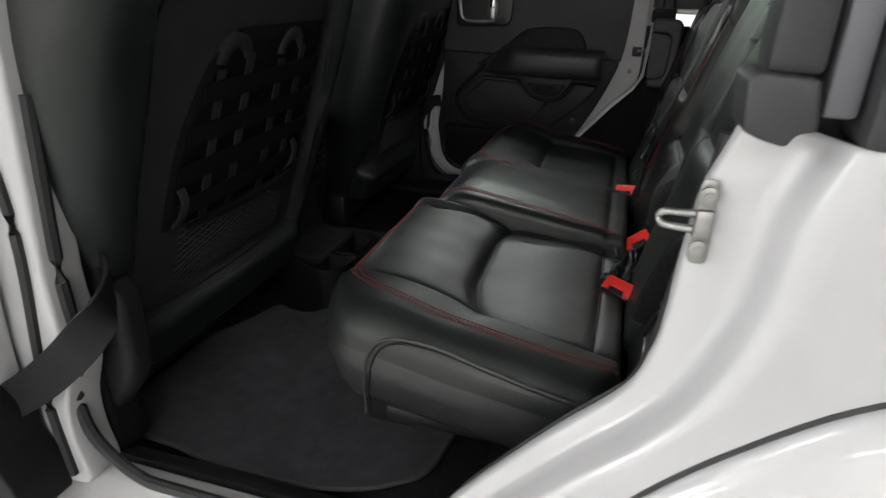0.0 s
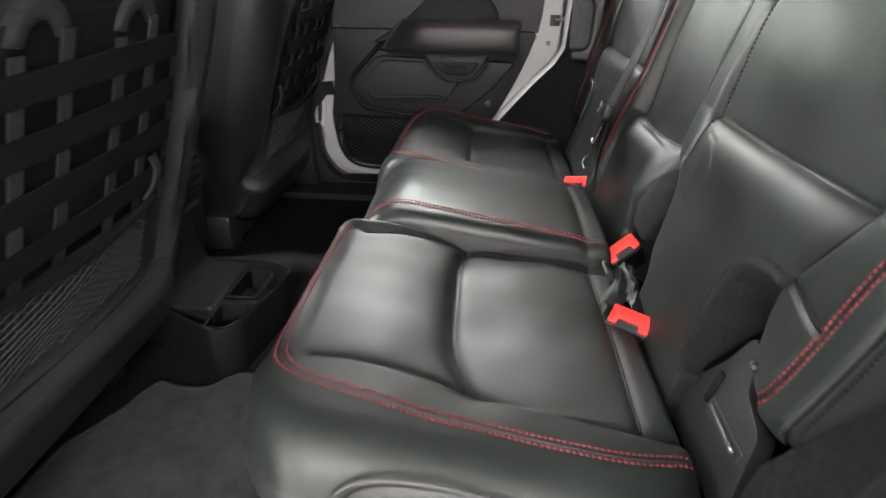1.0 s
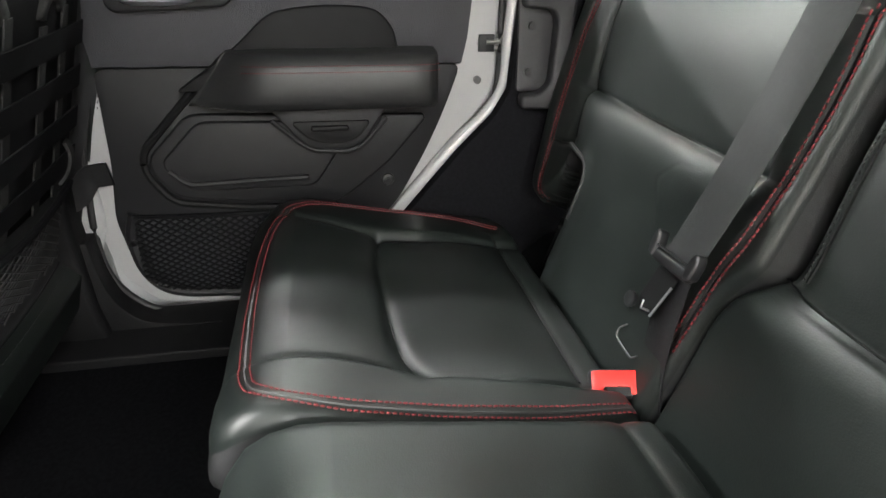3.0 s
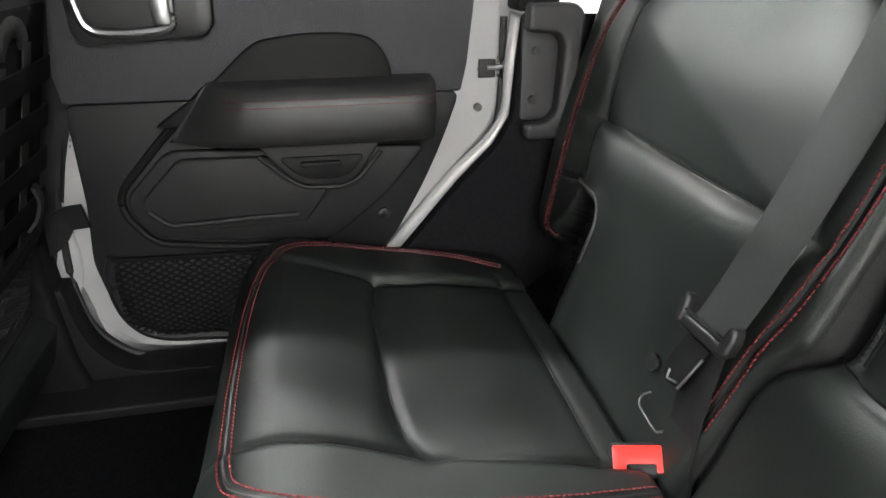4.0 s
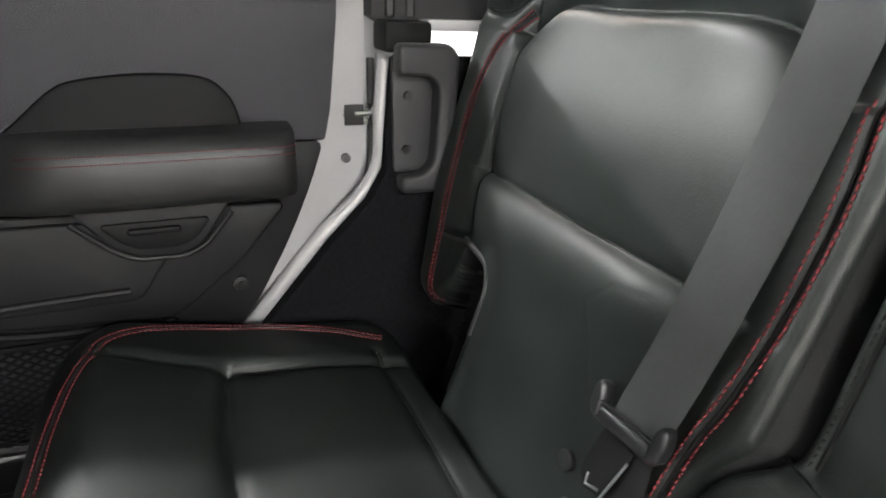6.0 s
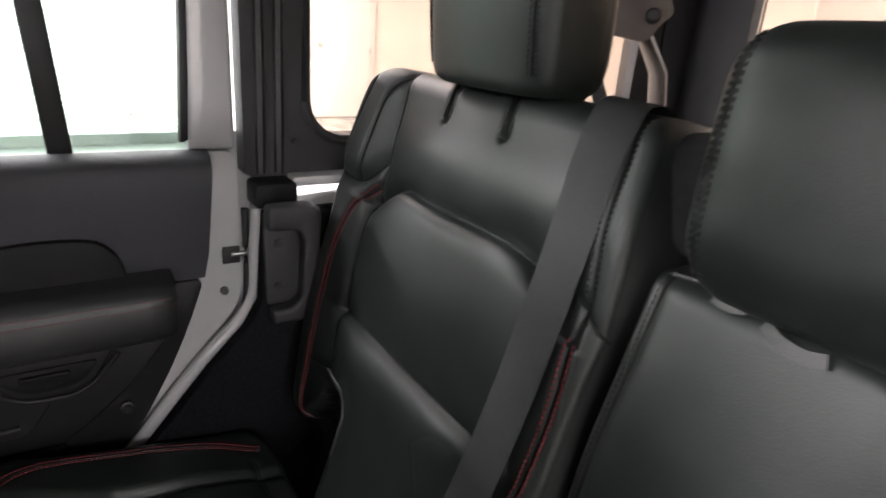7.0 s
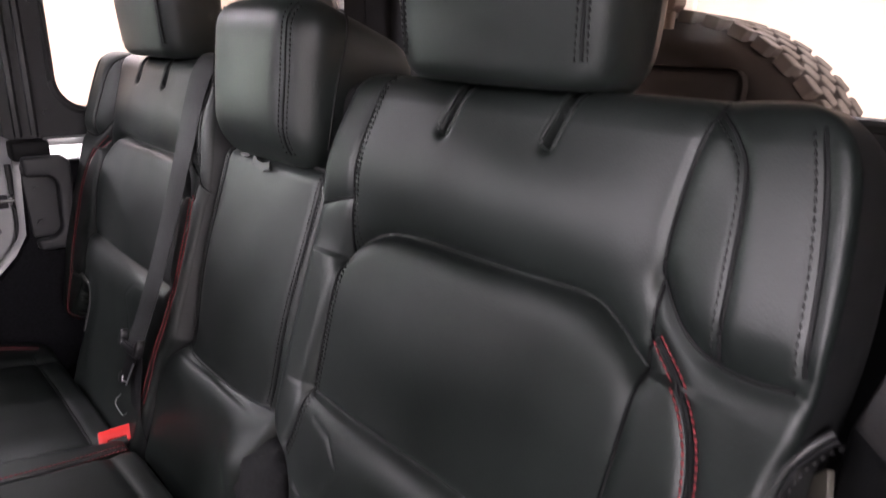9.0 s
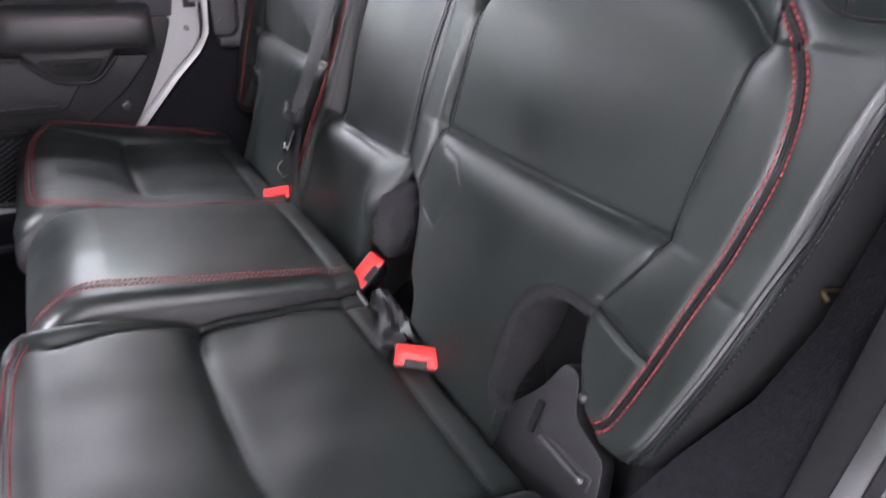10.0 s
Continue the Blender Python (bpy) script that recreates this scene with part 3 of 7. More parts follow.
# quarter panels: the near one is seen from outside, with its flange and step
for s in (-1, 1):
    edge = [(-0.034, 1.134), (-0.026, 1.11), (-0.017, 1.08), (-0.012, 1.02), (-0.011, 0.98), (-0.007, 0.945), (0.010, 0.898), (0.069, 0.832), (0.143, 0.742), (0.185, 0.68), (0.225, 0.625), (0.26, 0.60)]
    if s > 0:
        edge = [(-0.030, 1.124), (-0.024, 1.06), (-0.020, 0.985), (0.004, 0.944), (0.058, 0.892), (0.132, 0.806), (0.21, 0.712), (0.26, 0.64), (0.30, 0.60)]
    edge = [tuple(p) for p in smooth_line(edge, 6)]
    prof = [(-0.040, 0.712), (-0.016, 0.732), (-0.004, 0.747), (-0.010, 0.756), (-0.045, 0.758), (-0.056, 0.762), (-0.064, 0.776), (-0.072, 0.792), (-0.082, 0.800), (-0.098, 0.803), (-0.30, 0.806), (-0.60, 0.800), (-0.96, 0.79)]
    if s > 0:
        prof = [(0.010, 0.6985), (0.0105, 0.6905), (0.006, 0.6885), (-0.006, 0.688), (-0.04, 0.690), (-0.06, 0.74), (-0.08, 0.80), (-0.30, 0.806), (-0.96, 0.79)]
    verts, faces = [], []
    for y, z in edge:
        for dy, x in prof:
            near = s < 0 and dy > -0.12
            yy = max(y + dy * (float(np.interp(z, [0.70, 0.90, 1.02], [0.30, 0.40, 0.85])) if near else 1.0), -0.97)
            verts.append((s * x, yy, z + dy * (0.05 if near else 0.25 if dy > -0.12 else 0.02)))
    n = len(prof)
    for i in range(len(edge) - 1):
        for k in range(n - 1):
            f = (i * n + k, i * n + k + 1, (i + 1) * n + k + 1, (i + 1) * n + k)
            faces.append(f if s > 0 else f[::-1])
    ob = link("quarter_panel", mesh_from("quarter_panel", verts, faces, PAINT), body, "glossy white quarter panel")
    mod = ob.modifiers.new("thick", "SOLIDIFY")
    mod.thickness, mod.offset = 0.004, -1
    # flared fender with its dark gap
    arc = smooth_line([(-0.62, 0.95), (-0.40, 1.01), (-0.24, 0.993), (-0.152, 0.962), (-0.076, 0.902), (-0.009, 0.830), (0.05, 0.74), (0.09, 0.62)], 6)
    # black tube drawn for the darkness in the gap
    bm = bmesh.new()
    tube(bm, [(s * 0.803, y, z) for y, z in arc], 0.0035, 6)
    bodypart("fender_gap", bm, RUBBER, "black line that stands in for shade in the fender gap")
    verts, faces = [], []
    prof = [(0.004, 0.800), (0.010, 0.814), (0.020, 0.823), (0.06, 0.84), (0.14, 0.89), (0.17, 0.892)]
    for y, z in arc:
        c = np.array([-0.36, 0.52])
        d = np.array([y, z]) - c
        r = np.linalg.norm(d)
        for off, x in prof:
            q = c + d / r * (r - off)
            verts.append((s * x, q[0], q[1]))
    n = len(prof)
    for i in range(len(arc) - 1):
        for k in range(n - 1):
            faces.append((i * n + k, i * n + k + 1, (i + 1) * n + k + 1, (i + 1) * n + k))
    ob = link("fender_flare", mesh_from("fender_flare", verts, faces, PAINT), body, "glossy white fender flare")
    mod = ob.modifiers.new("thick", "SOLIDIFY")
    mod.thickness = 0.006

# B pillars
for s in (-1, 1):
    bm = bmesh.new()
    pil = [(0.622, 0.60), (0.640, 0.66), (0.640, 0.72), (0.616, 0.78), (0.622, 0.90), (0.610, 1.05), (0.590, 1.30), (0.575, 1.66), (0.70, 1.66), (0.72, 1.2), (0.735, 0.9), (0.74, 0.60)]
    prism(bm, rounded(pil, 0.03, 3), s * 0.70, s * 0.755, "x", 0.010, 3)
    bodypart("b_pillar", bm, PAINT, "glossy white door pillar")
    bm = bmesh.new()
    prism(bm, [(0.630, 0.60), (0.642, 0.66), (0.648, 0.80), (0.640, 0.95), (0.630, 1.2), (0.61, 1.66), (0.78, 1.66), (0.78, 0.60)], s * 0.640, s * 0.698, "x", 0.012, 3)
    bodypart("pillar_trim", bm, MATTBLACK, "black plastic pillar trim")
    if s > 0:
        bm = bmesh.new()
        foot = [tuple(p) for p in smooth_line([(0.46, 0.614), (0.53, 0.616), (0.580, 0.626), (0.612, 0.655), (0.630, 0.70), (0.638, 0.77)], 5)] + [(0.70, 0.77), (0.70, 0.602), (0.46, 0.602)]
        prism(bm, foot, 0.655, 0.699, "x", 0.003)
        bodypart("pillar_foot", bm, MATTBLACK, "black plastic foot of the pillar trim")
    if s < 0:
        bm = bmesh.new()
        tube(bm, [(-0.758, y, z) for y, z in smooth_line([(0.70, 1.45), (0.655, 1.10), (0.640, 0.955), (0.655, 0.80), (0.660, 0.72), (0.650, 0.62)], 6)], 0.006, 6)
        bodypart("pillar_seal", bm, RUBBER, "black rubber strip on the pillar")
        bm = bmesh.new()
        prism(bm, rounded([(0.652, 0.60), (0.654, 0.655), (0.676, 0.69), (0.672, 0.745), (0.70, 0.80), (0.74, 0.86), (0.90, 0.88), (0.90, 0.60)], 0.012, 3), -0.83, -0.760, "x", 0.010, 3)
        bodypart("door_edge_cover", bm, MATTBLACK, "black plastic cover beside the pillar")
        bm = bmesh.new()
        prism(bm, rounded([(0.682, 0.60), (0.686, 0.80), (0.676, 0.96), (0.70, 1.2), (0.72, 1.62), (1.05, 1.62), (1.05, 0.60)], 0.02, 3), -0.80, -0.757, "x", 0.010, 3)
        bodypart("front_door_edge", bm, PAINT, "glossy white edge of the front door")
    # rubber seal of the opening
    seal = [(-0.008, 1.12), (-0.007, 0.99), (0.010, 0.948), (0.060, 0.893), (0.135, 0.808), (0.21, 0.716), (0.28, 0.640), (0.38, 0.618), (0.50, 0.616), (0.575, 0.624), (0.626, 0.68), (0.638, 0.76), (0.630, 0.86), (0.617, 1.0), (0.605, 1.15)] if s > 0 else [(-0.036, 1.12), (-0.022, 1.0), (-0.016, 0.945), (0.0, 0.893), (0.060, 0.825), (0.135, 0.735), (0.18, 0.67), (0.24, 0.615), (0.50, 0.612), (0.575, 0.62), (0.63, 0.67), (0.640, 0.74), (0.618, 0.80), (0.62, 0.92), (0.605, 1.10)]
    bm = bmesh.new()
    tube(bm, [(s * (0.699 if s > 0 else 0.735), y, z) for y, z in smooth_line(seal, 5)], 0.0055 if s > 0 else 0.008, 8)
    bodypart("door_seal", bm, RUBBER, "black rubber door seal")
    # front side panel and scuttle
    bm = bmesh.new()
    box(bm, s * 0.73 - 0.03, s * 0.73 + 0.03, 0.74, 1.72, 0.60, 1.20, 0.01)
    bodypart("front_side_panel", bm, PLASTIC, "dark front door trim")
    bm = bmesh.new()
    box(bm, s * 0.71 - 0.03, s * 0.71 + 0.03, 1.55, 1.66, 1.20, 1.74, 0.01)
    bodypart("a_pillar", bm, PLASTIC)
bm = bmesh.new()
box(bm, -0.74, 0.74, 1.62, 1.75, 0.58, 1.18, 0.02)
bodypart("dashboard", bm, PLASTIC, "black dashboard")

# hardtop: roof, side walls with quarter windows, rear wall with its window
bm = bmesh.new()
box(bm, -0.76, 0.76, -1.02, 1.10, 1.72, 1.77, 0.02)
bodypart("roof", bm, HARDTOP, "black hardtop roof")
# unseen pale sheet under the roof that bounces light onto the cushions
bm = bmesh.new()
box(bm, -0.70, 0.70, -0.94, 1.06, 1.700, 1.716, 0.006)
bodypart("headliner", bm, HEADLINER, "unseen pale headliner, added to bounce light onto the seats")


def window_wall(name, outer, hole, x0, x1, axis, material, label):
    """A wall panel with a rounded window: quads between the outer ring and the hole's ring."""
    n = len(hole)
    b = bmesh.new()

    def put(p, a):
        return (a, p[0], p[1]) if axis == "x" else (p[0], a, p[1])

    rings = []
    for a in (x0, x1):
        rings.append(([b.verts.new(put(p, a)) for p in outer], [b.verts.new(put(p, a)) for p in hole]))
    (o0, h0), (o1, h1) = rings
    for i in range(n):
        j = (i + 1) % n
        b.faces.new((o0[i], o0[j], h0[j], h0[i]))
        b.faces.new((o1[i], h1[i], h1[j], o1[j]))
        b.faces.new((h0[i], h0[j], h1[j], h1[i]))
        b.faces.new((o0[i], o1[i], o1[j], o0[j]))
    return part(name, b, material, body, label, smooth=False)


def ring_pair(x0, x1, z0, z1, hx0, hx1, hz0, hz1, r, n=8):
    hole, outer = [], []
    for (cx, cz, a0) in ((hx1 - r, hz1 - r, 0), (hx0 + r, hz1 - r, 90), (hx0 + r, hz0 + r, 180), (hx1 - r, hz0 + r, 270)):
        for k in range(n + 1):
            a = radians(a0 + 90 * k / n)
            hole.append((cx + r * math.cos(a), cz + r * math.sin(a)))
    for p in hole:
        mx, mz = (hx0 + hx1) / 2, (hz0 + hz1) / 2
        dx, dz = p[0] - mx, p[1] - mz
        f = min((x1 - mx) / dx if dx > 1e-6 else (x0 - mx) / dx if dx < -1e-6 else 1e9, (z1 - mz) / dz if dz > 1e-6 else (z0 - mz) / dz if dz < -1e-6 else 1e9)
        outer.append((mx + dx * f, mz + dz * f))
    return outer, hole


for s in (-1, 1):
    outer, hole = ring_pair(-0.98, -0.012, 1.162, 1.72, -0.80, -0.112, 1.222, 1.64, 0.055)
    if s < 0:
        outer, hole = ring_pair(-0.98, -0.060, 1.114, 1.72, -0.86, -0.15, 1.222, 1.64, 0.055)
    window_wall("hardtop_side", outer, hole, s * 0.705, s * 0.745, "x", HARDTOP, "black hardtop side wall with a quarter window")
    _, h2 = ring_pair(-0.98, -0.012, 1.162, 1.72, -0.868, -0.104, 1.214, 1.65, 0.06)
    bm = bmesh.new()
    tube(bm, [(s * 0.706, y, z) for y, z in h2], 0.008, 6, closed=True)
    bodypart("window_seal", bm, RUBBER)
    bm = bmesh.new()
    prism(bm, rounded([(-0.87, 1.21), (-0.10, 1.21), (-0.10, 1.65), (-0.87, 1.65)], 0.05), s * 0.724, s * 0.728, "x")
    g = bodypart("quarter_glass", bm, GLASS_TINT, "bronze tinted quarter window", smooth=False)
    g.visible_shadow = False
    # ribs on the pillar behind the door
    for y in (-0.035, -0.062) if s > 0 else ():
        bm = bmesh.new()
        tube(bm, [(s * 0.704, y, 1.17), (s * 0.702, y - 0.002, 1.4), (s * 0.700, y - 0.004, 1.70)], 0.007, 6)
        bodypart("pillar_rib", bm, HARDTOP)
    for z in (1.215, 1.42) if s > 0 else ():
        bm = bmesh.new()
        disc(bm, (s * 0.703, -0.088, z), 0.006, 0.006, "x", 10)
        bodypart("screw", bm, PLASTIC_SMOOTH)
outer, hole = ring_pair(-0.745, 0.745, 1.15, 1.72, -0.575, 0.575, 1.262, 1.66, 0.05)
window_wall("hardtop_rear", outer, hole, -1.0, -0.96, "y", HARDTOP, "black hardtop rear wall")
bm = bmesh.new()
prism(bm, rounded([(-0.57, 1.25), (0.57, 1.25), (0.57, 1.67), (-0.57, 1.67)], 0.05), -0.984, -0.980, "y")
g = bodypart("rear_glass", bm, GLASS_TINT, "bronze tinted rear window", smooth=False)
g.visible_shadow = False
bm = bmesh.new()
tube(bm, [(-0.56, -0.955, 1.268), (0.56, -0.955, 1.268)], 0.012, 8)
bodypart("rear_window_seal", bm, RUBBER)
bm = bmesh.new()
box(bm, -0.70, 0.70, -1.02, -0.965, 0.58, 1.148, 0.01)
bodypart("tailgate", bm, PLASTIC, "black tailgate trim")
bm = bmesh.new()
box(bm, -0.62, 0.62, -0.962, -0.93, 1.20, 1.235, 0.008)
bodypart("tailgate_ledge", bm, PLASTIC, "black ledge below the rear window")

# latch bracket and drip channel of the hardtop at the near door
bm = bmesh.new()
prism(bm, rounded([(-0.030, 1.135), (-0.027, 1.166), (-0.034, 1.170), (-0.066, 1.168), (-0.071, 1.138), (-0.060, 1.135), (-0.056, 1.127), (-0.042, 1.130)], 0.003, 3), -0.800, -0.745, "x", 0.005, 3)
bodypart("hardtop_bracket", bm, HARDTOP, "black hardtop latch bracket")
bm = bmesh.new()
prism(bm, [(-0.070, 1.168), (-0.037, 1.168), (-0.037, 1.60), (-0.066, 1.60)], -0.790, -0.750, "x", 0.006)
bodypart("hardtop_post", bm, HARDTOP, "black hardtop door post")
bm = bmesh.new()
prism(bm, [(-0.094, 1.144), (-0.074, 1.144), (-0.069, 1.60), (-0.090, 1.60)], -0.786, -0.755, "x", 0.004)
bodypart("drip_channel", bm, CHANNEL, "grey drip channel")
bm = bmesh.new()
prism(bm, [(-0.50, 1.122), (-0.095, 1.128), (-0.091, 1.60), (-0.50, 1.60)], -0.802, -0.748, "x", 0.008)
bodypart("hardtop_lip", bm, HARDTOP, "black lower edge of the hardtop")

# roll bars behind the seat
bm = bmesh.new()
tube(bm, [(0.56, -0.95, 1.68), (0.55, -0.5, 1.69), (0.55, 0.3, 1.69)], 0.028, 12)
bodypart("roll_bar", bm, PLASTIC, "black padded roll bar under the roof")
for s in (-1,):
    bm = bmesh.new()
    tube(bm, [(s * 0.60, -0.93, 1.10), (s * 0.60, -0.90, 1.35), (s * 0.59, -0.83, 1.55), (s * 0.57, -0.70, 1.68), (s * 0.56, 0.2, 1.70)], 0.028, 12)
    bodypart("roll_bar", bm, PLASTIC, "black padded roll bar")


# ------------------------------------------------------------ spare wheel
def spare_wheel():
    w = thing("spare_wheel", "off-road spare tyre with chunky tread behind the rear window", "spare wheel", at=(-0.06, -1.16, 1.045))
    bm = bmesh.new()
    prof = [(0.21, 0.105), (0.26, 0.125), (0.33, 0.130), (0.375, 0.122), (0.393, 0.105), (0.398, 0.0), (0.393, -0.105), (0.375, -0.122), (0.33, -0.130), (0.26, -0.125), (0.21, -0.105)]
    n = 72
    rings = [[bm.verts.new((r * math.cos(2 * math.pi * k / n), y, r * math.sin(2 * math.pi * k / n))) for r, y in prof] for k in range(n)]
    for k in range(n):
        A, B = rings[k], rings[(k + 1) % n]
        for i in range(len(prof) - 1):
            bm.faces.new((A[i], A[i + 1], B[i + 1], B[i]))
    tyre = part("tyre", bm, RUBBER, w, "black tyre carcass")
    # tread blocks in staggered rows
    shapes = []
    for kind in range(3):
        b = bmesh.new()
        wy = (0.044, 0.040, 0.044)[kind]
        pts = [(-0.022, -wy / 2), (0.012, -wy / 2), (0.022, -wy * 0.1), (0.018, wy / 2), (-0.014, wy / 2), (-0.022, wy * 0.2)]
        prism(b, pts, 0.386, 0.410, "z", 0.002, 1)
        me = bpy.data.meshes.new("tread_block")
        bmesh.ops.recalc_face_normals(b, faces=b.faces[:])
        b.to_mesh(me)
        b.free()
        me.materials.append(TYRE)
        shapes.append(me)
    rnd = random.Random(4)
    for row, (y, tilt) in enumerate(((-0.098, 8), (-0.050, -22), (0.0, 25), (0.050, 18), (0.098, -8))):
        m = 46
        for k in range(m):
            a = 360 * (k + 0.5 * (row % 2)) / m
            ob = new("tread_block", shapes[row % 3])
            ob.parent = tyre
            ob.matrix_local = pose(0, 0, 0, 0, a, 0) @ pose(0, y, 0, 0, 0, tilt + rnd.uniform(-6, 6))
    bm = bmesh.new()
    disc(bm, (0, 0.05, 0), 0.215, 0.12, "y", 40, 0.02)
    disc(bm, (0, 0.12, 0), 0.11, 0.05, "y", 24, 0.01)
    part("wheel_rim", bm, RUBBER, w, "black wheel rim")
    bm = bmesh.new()
    box(bm, -0.20, 0.20, 0.128, 0.16, -0.10, 0.30, 0.03, 3)
    part("tyre_carrier", bm, RUBBER, w, "black tyre carrier bracket")
    bm = bmesh.new()
    disc(bm, (-0.03, 0.14, 0.42), 0.02, 0.05, "y", 16, 0.006)
    disc(bm, (-0.03, 0.14, 0.39), 0.010, 0.04, "z", 12)
    part("wiper_pivot", bm, GREYPLASTIC, w)


spare_wheel()

# ------------------------------------------------------------ far rear door
XD = 0.700
fd = thing("rear_door", "closed car door with black trim in a white painted shell", "car door", at=(0, 0, 0))
shell = [(-0.002, 1.62), (-0.002, 0.987), (0.014, 0.953), (0.065, 0.900), (0.14, 0.815), (0.21, 0.725), (0.29, 0.648), (0.40, 0.626), (0.50, 0.624), (0.570, 0.634), (0.618, 0.69), (0.632, 0.77), (0.626, 0.86), (0.612, 1.00), (0.600, 1.2), (0.585, 1.45), (0.575, 1.62)]
# lower shell (below the window) and the window's frame
low = [p for p in shell if p[1] < 1.21]
low = [(-0.002, 1.205)] + low + [(0.600, 1.205)]
bm = bmesh.new()
prism(bm, rounded(low, 0.02, 3), XD + 0.004, XD + 0.075, "x", 0.006, 3)
part("door_shell", bm, PAINT, fd, "white painted door shell")
bm = bmesh.new()
box(bm, XD + 0.078, XD + 0.086, -0.07, 0.70, 0.54, 1.22, 0.003)
part("door_skin", bm, PAINT, fd, "white outer door skin")
bm = bmesh.new()
prism(bm, [(0.000, 1.206), (0.062, 1.206), (0.056, 1.30), (0.043, 1.62), (0.000, 1.62)], XD + 0.004, XD + 0.06, "x", 0.006, 3)
part("window_frame_rear", bm, PAINT, fd, "white painted window frame")
bm = bmesh.new()
prism(bm, [(0.058, 1.22), (0.072, 1.215), (0.064, 1.35), (0.052, 1.62), (0.040, 1.62), (0.053, 1.30)], XD + 0.010, XD + 0.03, "x", 0.004)
part("window_seal", bm, RUBBER, fd)
bm = bmesh.new()
prism(bm, [(0.56, 1.206), (0.60, 1.206), (0.575, 1.62), (0.535, 1.62)], XD + 0.004, XD + 0.06, "x", 0.006)
part("window_frame_front", bm, PAINT, fd)
bm = bmesh.new()
prism(bm, [(0.02, 1.60), (0.56, 1.60), (0.56, 1.64), (0.02, 1.64)], XD + 0.004, XD + 0.06, "x", 0.006)
part("window_frame_top", bm, PAINT, fd)
bm = bmesh.new()
prism(bm, [(0.197, 1.20), (0.225, 1.20), (0.250, 1.60), (0.222, 1.60)], XD + 0.016, XD + 0.04, "x", 0.004)
part("window_divider", bm, RUBBER, fd, "black window divider bar")
bm = bmesh.new()
prism(bm, [(0.05, 1.19), (0.56, 1.19), (0.54, 1.61), (0.04, 1.61)], XD + 0.028, XD + 0.031, "x")
g = part("door_glass", bm, GLASS_CLEAR, fd, "greenish clear door window", smooth=False)
g.visible_shadow = False
for y0, z0, n in ((0.128, 1.252, 7),):
    for k in range(n):
        bm = bmesh.new()
        box(bm, XD + 0.0262, XD + 0.0270, y0 - 0.004 * k - 0.0025, y0 - 0.004 * k, z0, z0 + 0.0025)
        part("glass_mark", bm, PLASTIC_SMOOTH, fd, smooth=False)

# upper vinyl panel with its padded top ledge
prof = [(XD + 0.004, 1.018), (XD - 0.006, 1.022), (XD - 0.014, 1.06), (XD - 0.022, 1.12), (XD - 0.030, 1.165), (XD - 0.030, 1.188), (XD - 0.020, 1.203), (XD + 0.002, 1.208), (XD + 0.020, 1.206), (XD + 0.020, 1.018)]


def swept(name, prof, y0f, y1, material, label, steps=24):
    """A section in x z swept along y; its rear end follows y0f(z)."""
    n = len(prof)
    verts, faces = [], []
    for k in range(steps + 1):
        for x, z in prof:
            a = y0f(z)
            verts.append((x, a + (y1 - a) * k / steps, z))
    for k in range(steps):
        for i in range(n):
            j = (i + 1) % n
            faces.append((k * n + i, (k + 1) * n + i, (k + 1) * n + j, k * n + j))
    faces.append(tuple(range(n))[::-1])
    faces.append(tuple(steps * n + i for i in range(n)))
    me = mesh_from(name, verts, faces, material)
    me.set_sharp_from_angle(angle=radians(50))
    ob = link(name, me, fd, label)
    return ob


rear_edge = lambda z: float(np.interp(z, [0.70, 0.76, 0.80, 0.825, 0.88, 0.93, 0.97, 1.022, 1.06, 1.13, 1.21], [0.24, 0.180, 0.156, 0.141, 0.111, 0.088, 0.072, 0.054, 0.048, 0.043, 0.039]))
swept("upper_trim", [(x, z) for x, z in prof], rear_edge, 0.585, PLASTIC_UP, "dark grained vinyl upper trim")
# lower plastic panel
outl = [(0.585, 1.0195), (0.590, 0.88), (0.602, 0.79), (0.592, 0.725), (0.556, 0.668), (0.50, 0.645), (0.42, 0.636), (0.33, 0.652), (0.25, 0.69)] + [(rear_edge(z), z) for z in (0.80, 0.825, 0.88, 0.93, 0.97, 1.0195)]
bm = bmesh.new()
prism(bm, rounded(outl, 0.015, 3), XD - 0.006, XD + 0.012, "x", 0.004)
part("lower_trim", bm, PLASTIC, fd, "black plastic lower trim")
# the raised pocket field under the armrest
pock = [(0.470, 0.955), (0.532, 0.892), (0.533, 0.868), (0.505, 0.825), (0.40, 0.812), (0.25, 0.806), (0.17, 0.87), (0.105, 0.945)]
bm = bmesh.new()
prism(bm, rounded(pock, 0.018, 4), XD - 0.016, XD - 0.004, "x", 0.005, 3)
part("map_panel", bm, PLASTIC, fd)
# black tube on the trim that stands in for a shaded groove
bm = bmesh.new()
tube(bm, [(XD - 0.008, y, z) for y, z in rounded([(0.392, 1.048), (0.478, 0.965), (0.542, 0.897), (0.543, 0.864), (0.510, 0.815), (0.40, 0.801), (0.25, 0.796)], 0.02, 4)], 0.006, 8)
part("groove_shade", bm, MATTBLACK, fd)
bm = bmesh.new()
prism(bm, rounded([(0.455, 0.945), (0.512, 0.888), (0.510, 0.872), (0.485, 0.845), (0.47, 0.838), (0.29, 0.838), (0.22, 0.94)], 0.014, 4), XD - 0.026, XD - 0.014, "x", 0.007, 3)
part("map_panel_face", bm, PLASTIC, fd)
bm = bmesh.new()
tube(bm, [(XD - 0.026, y, z) for y, z in smooth_line([(0.505, 0.872), (0.482, 0.852), (0.46, 0.849), (0.38, 0.852), (0.30, 0.853)], 5)], 0.005, 8)
part("panel_ridge", bm, PLASTIC, fd)
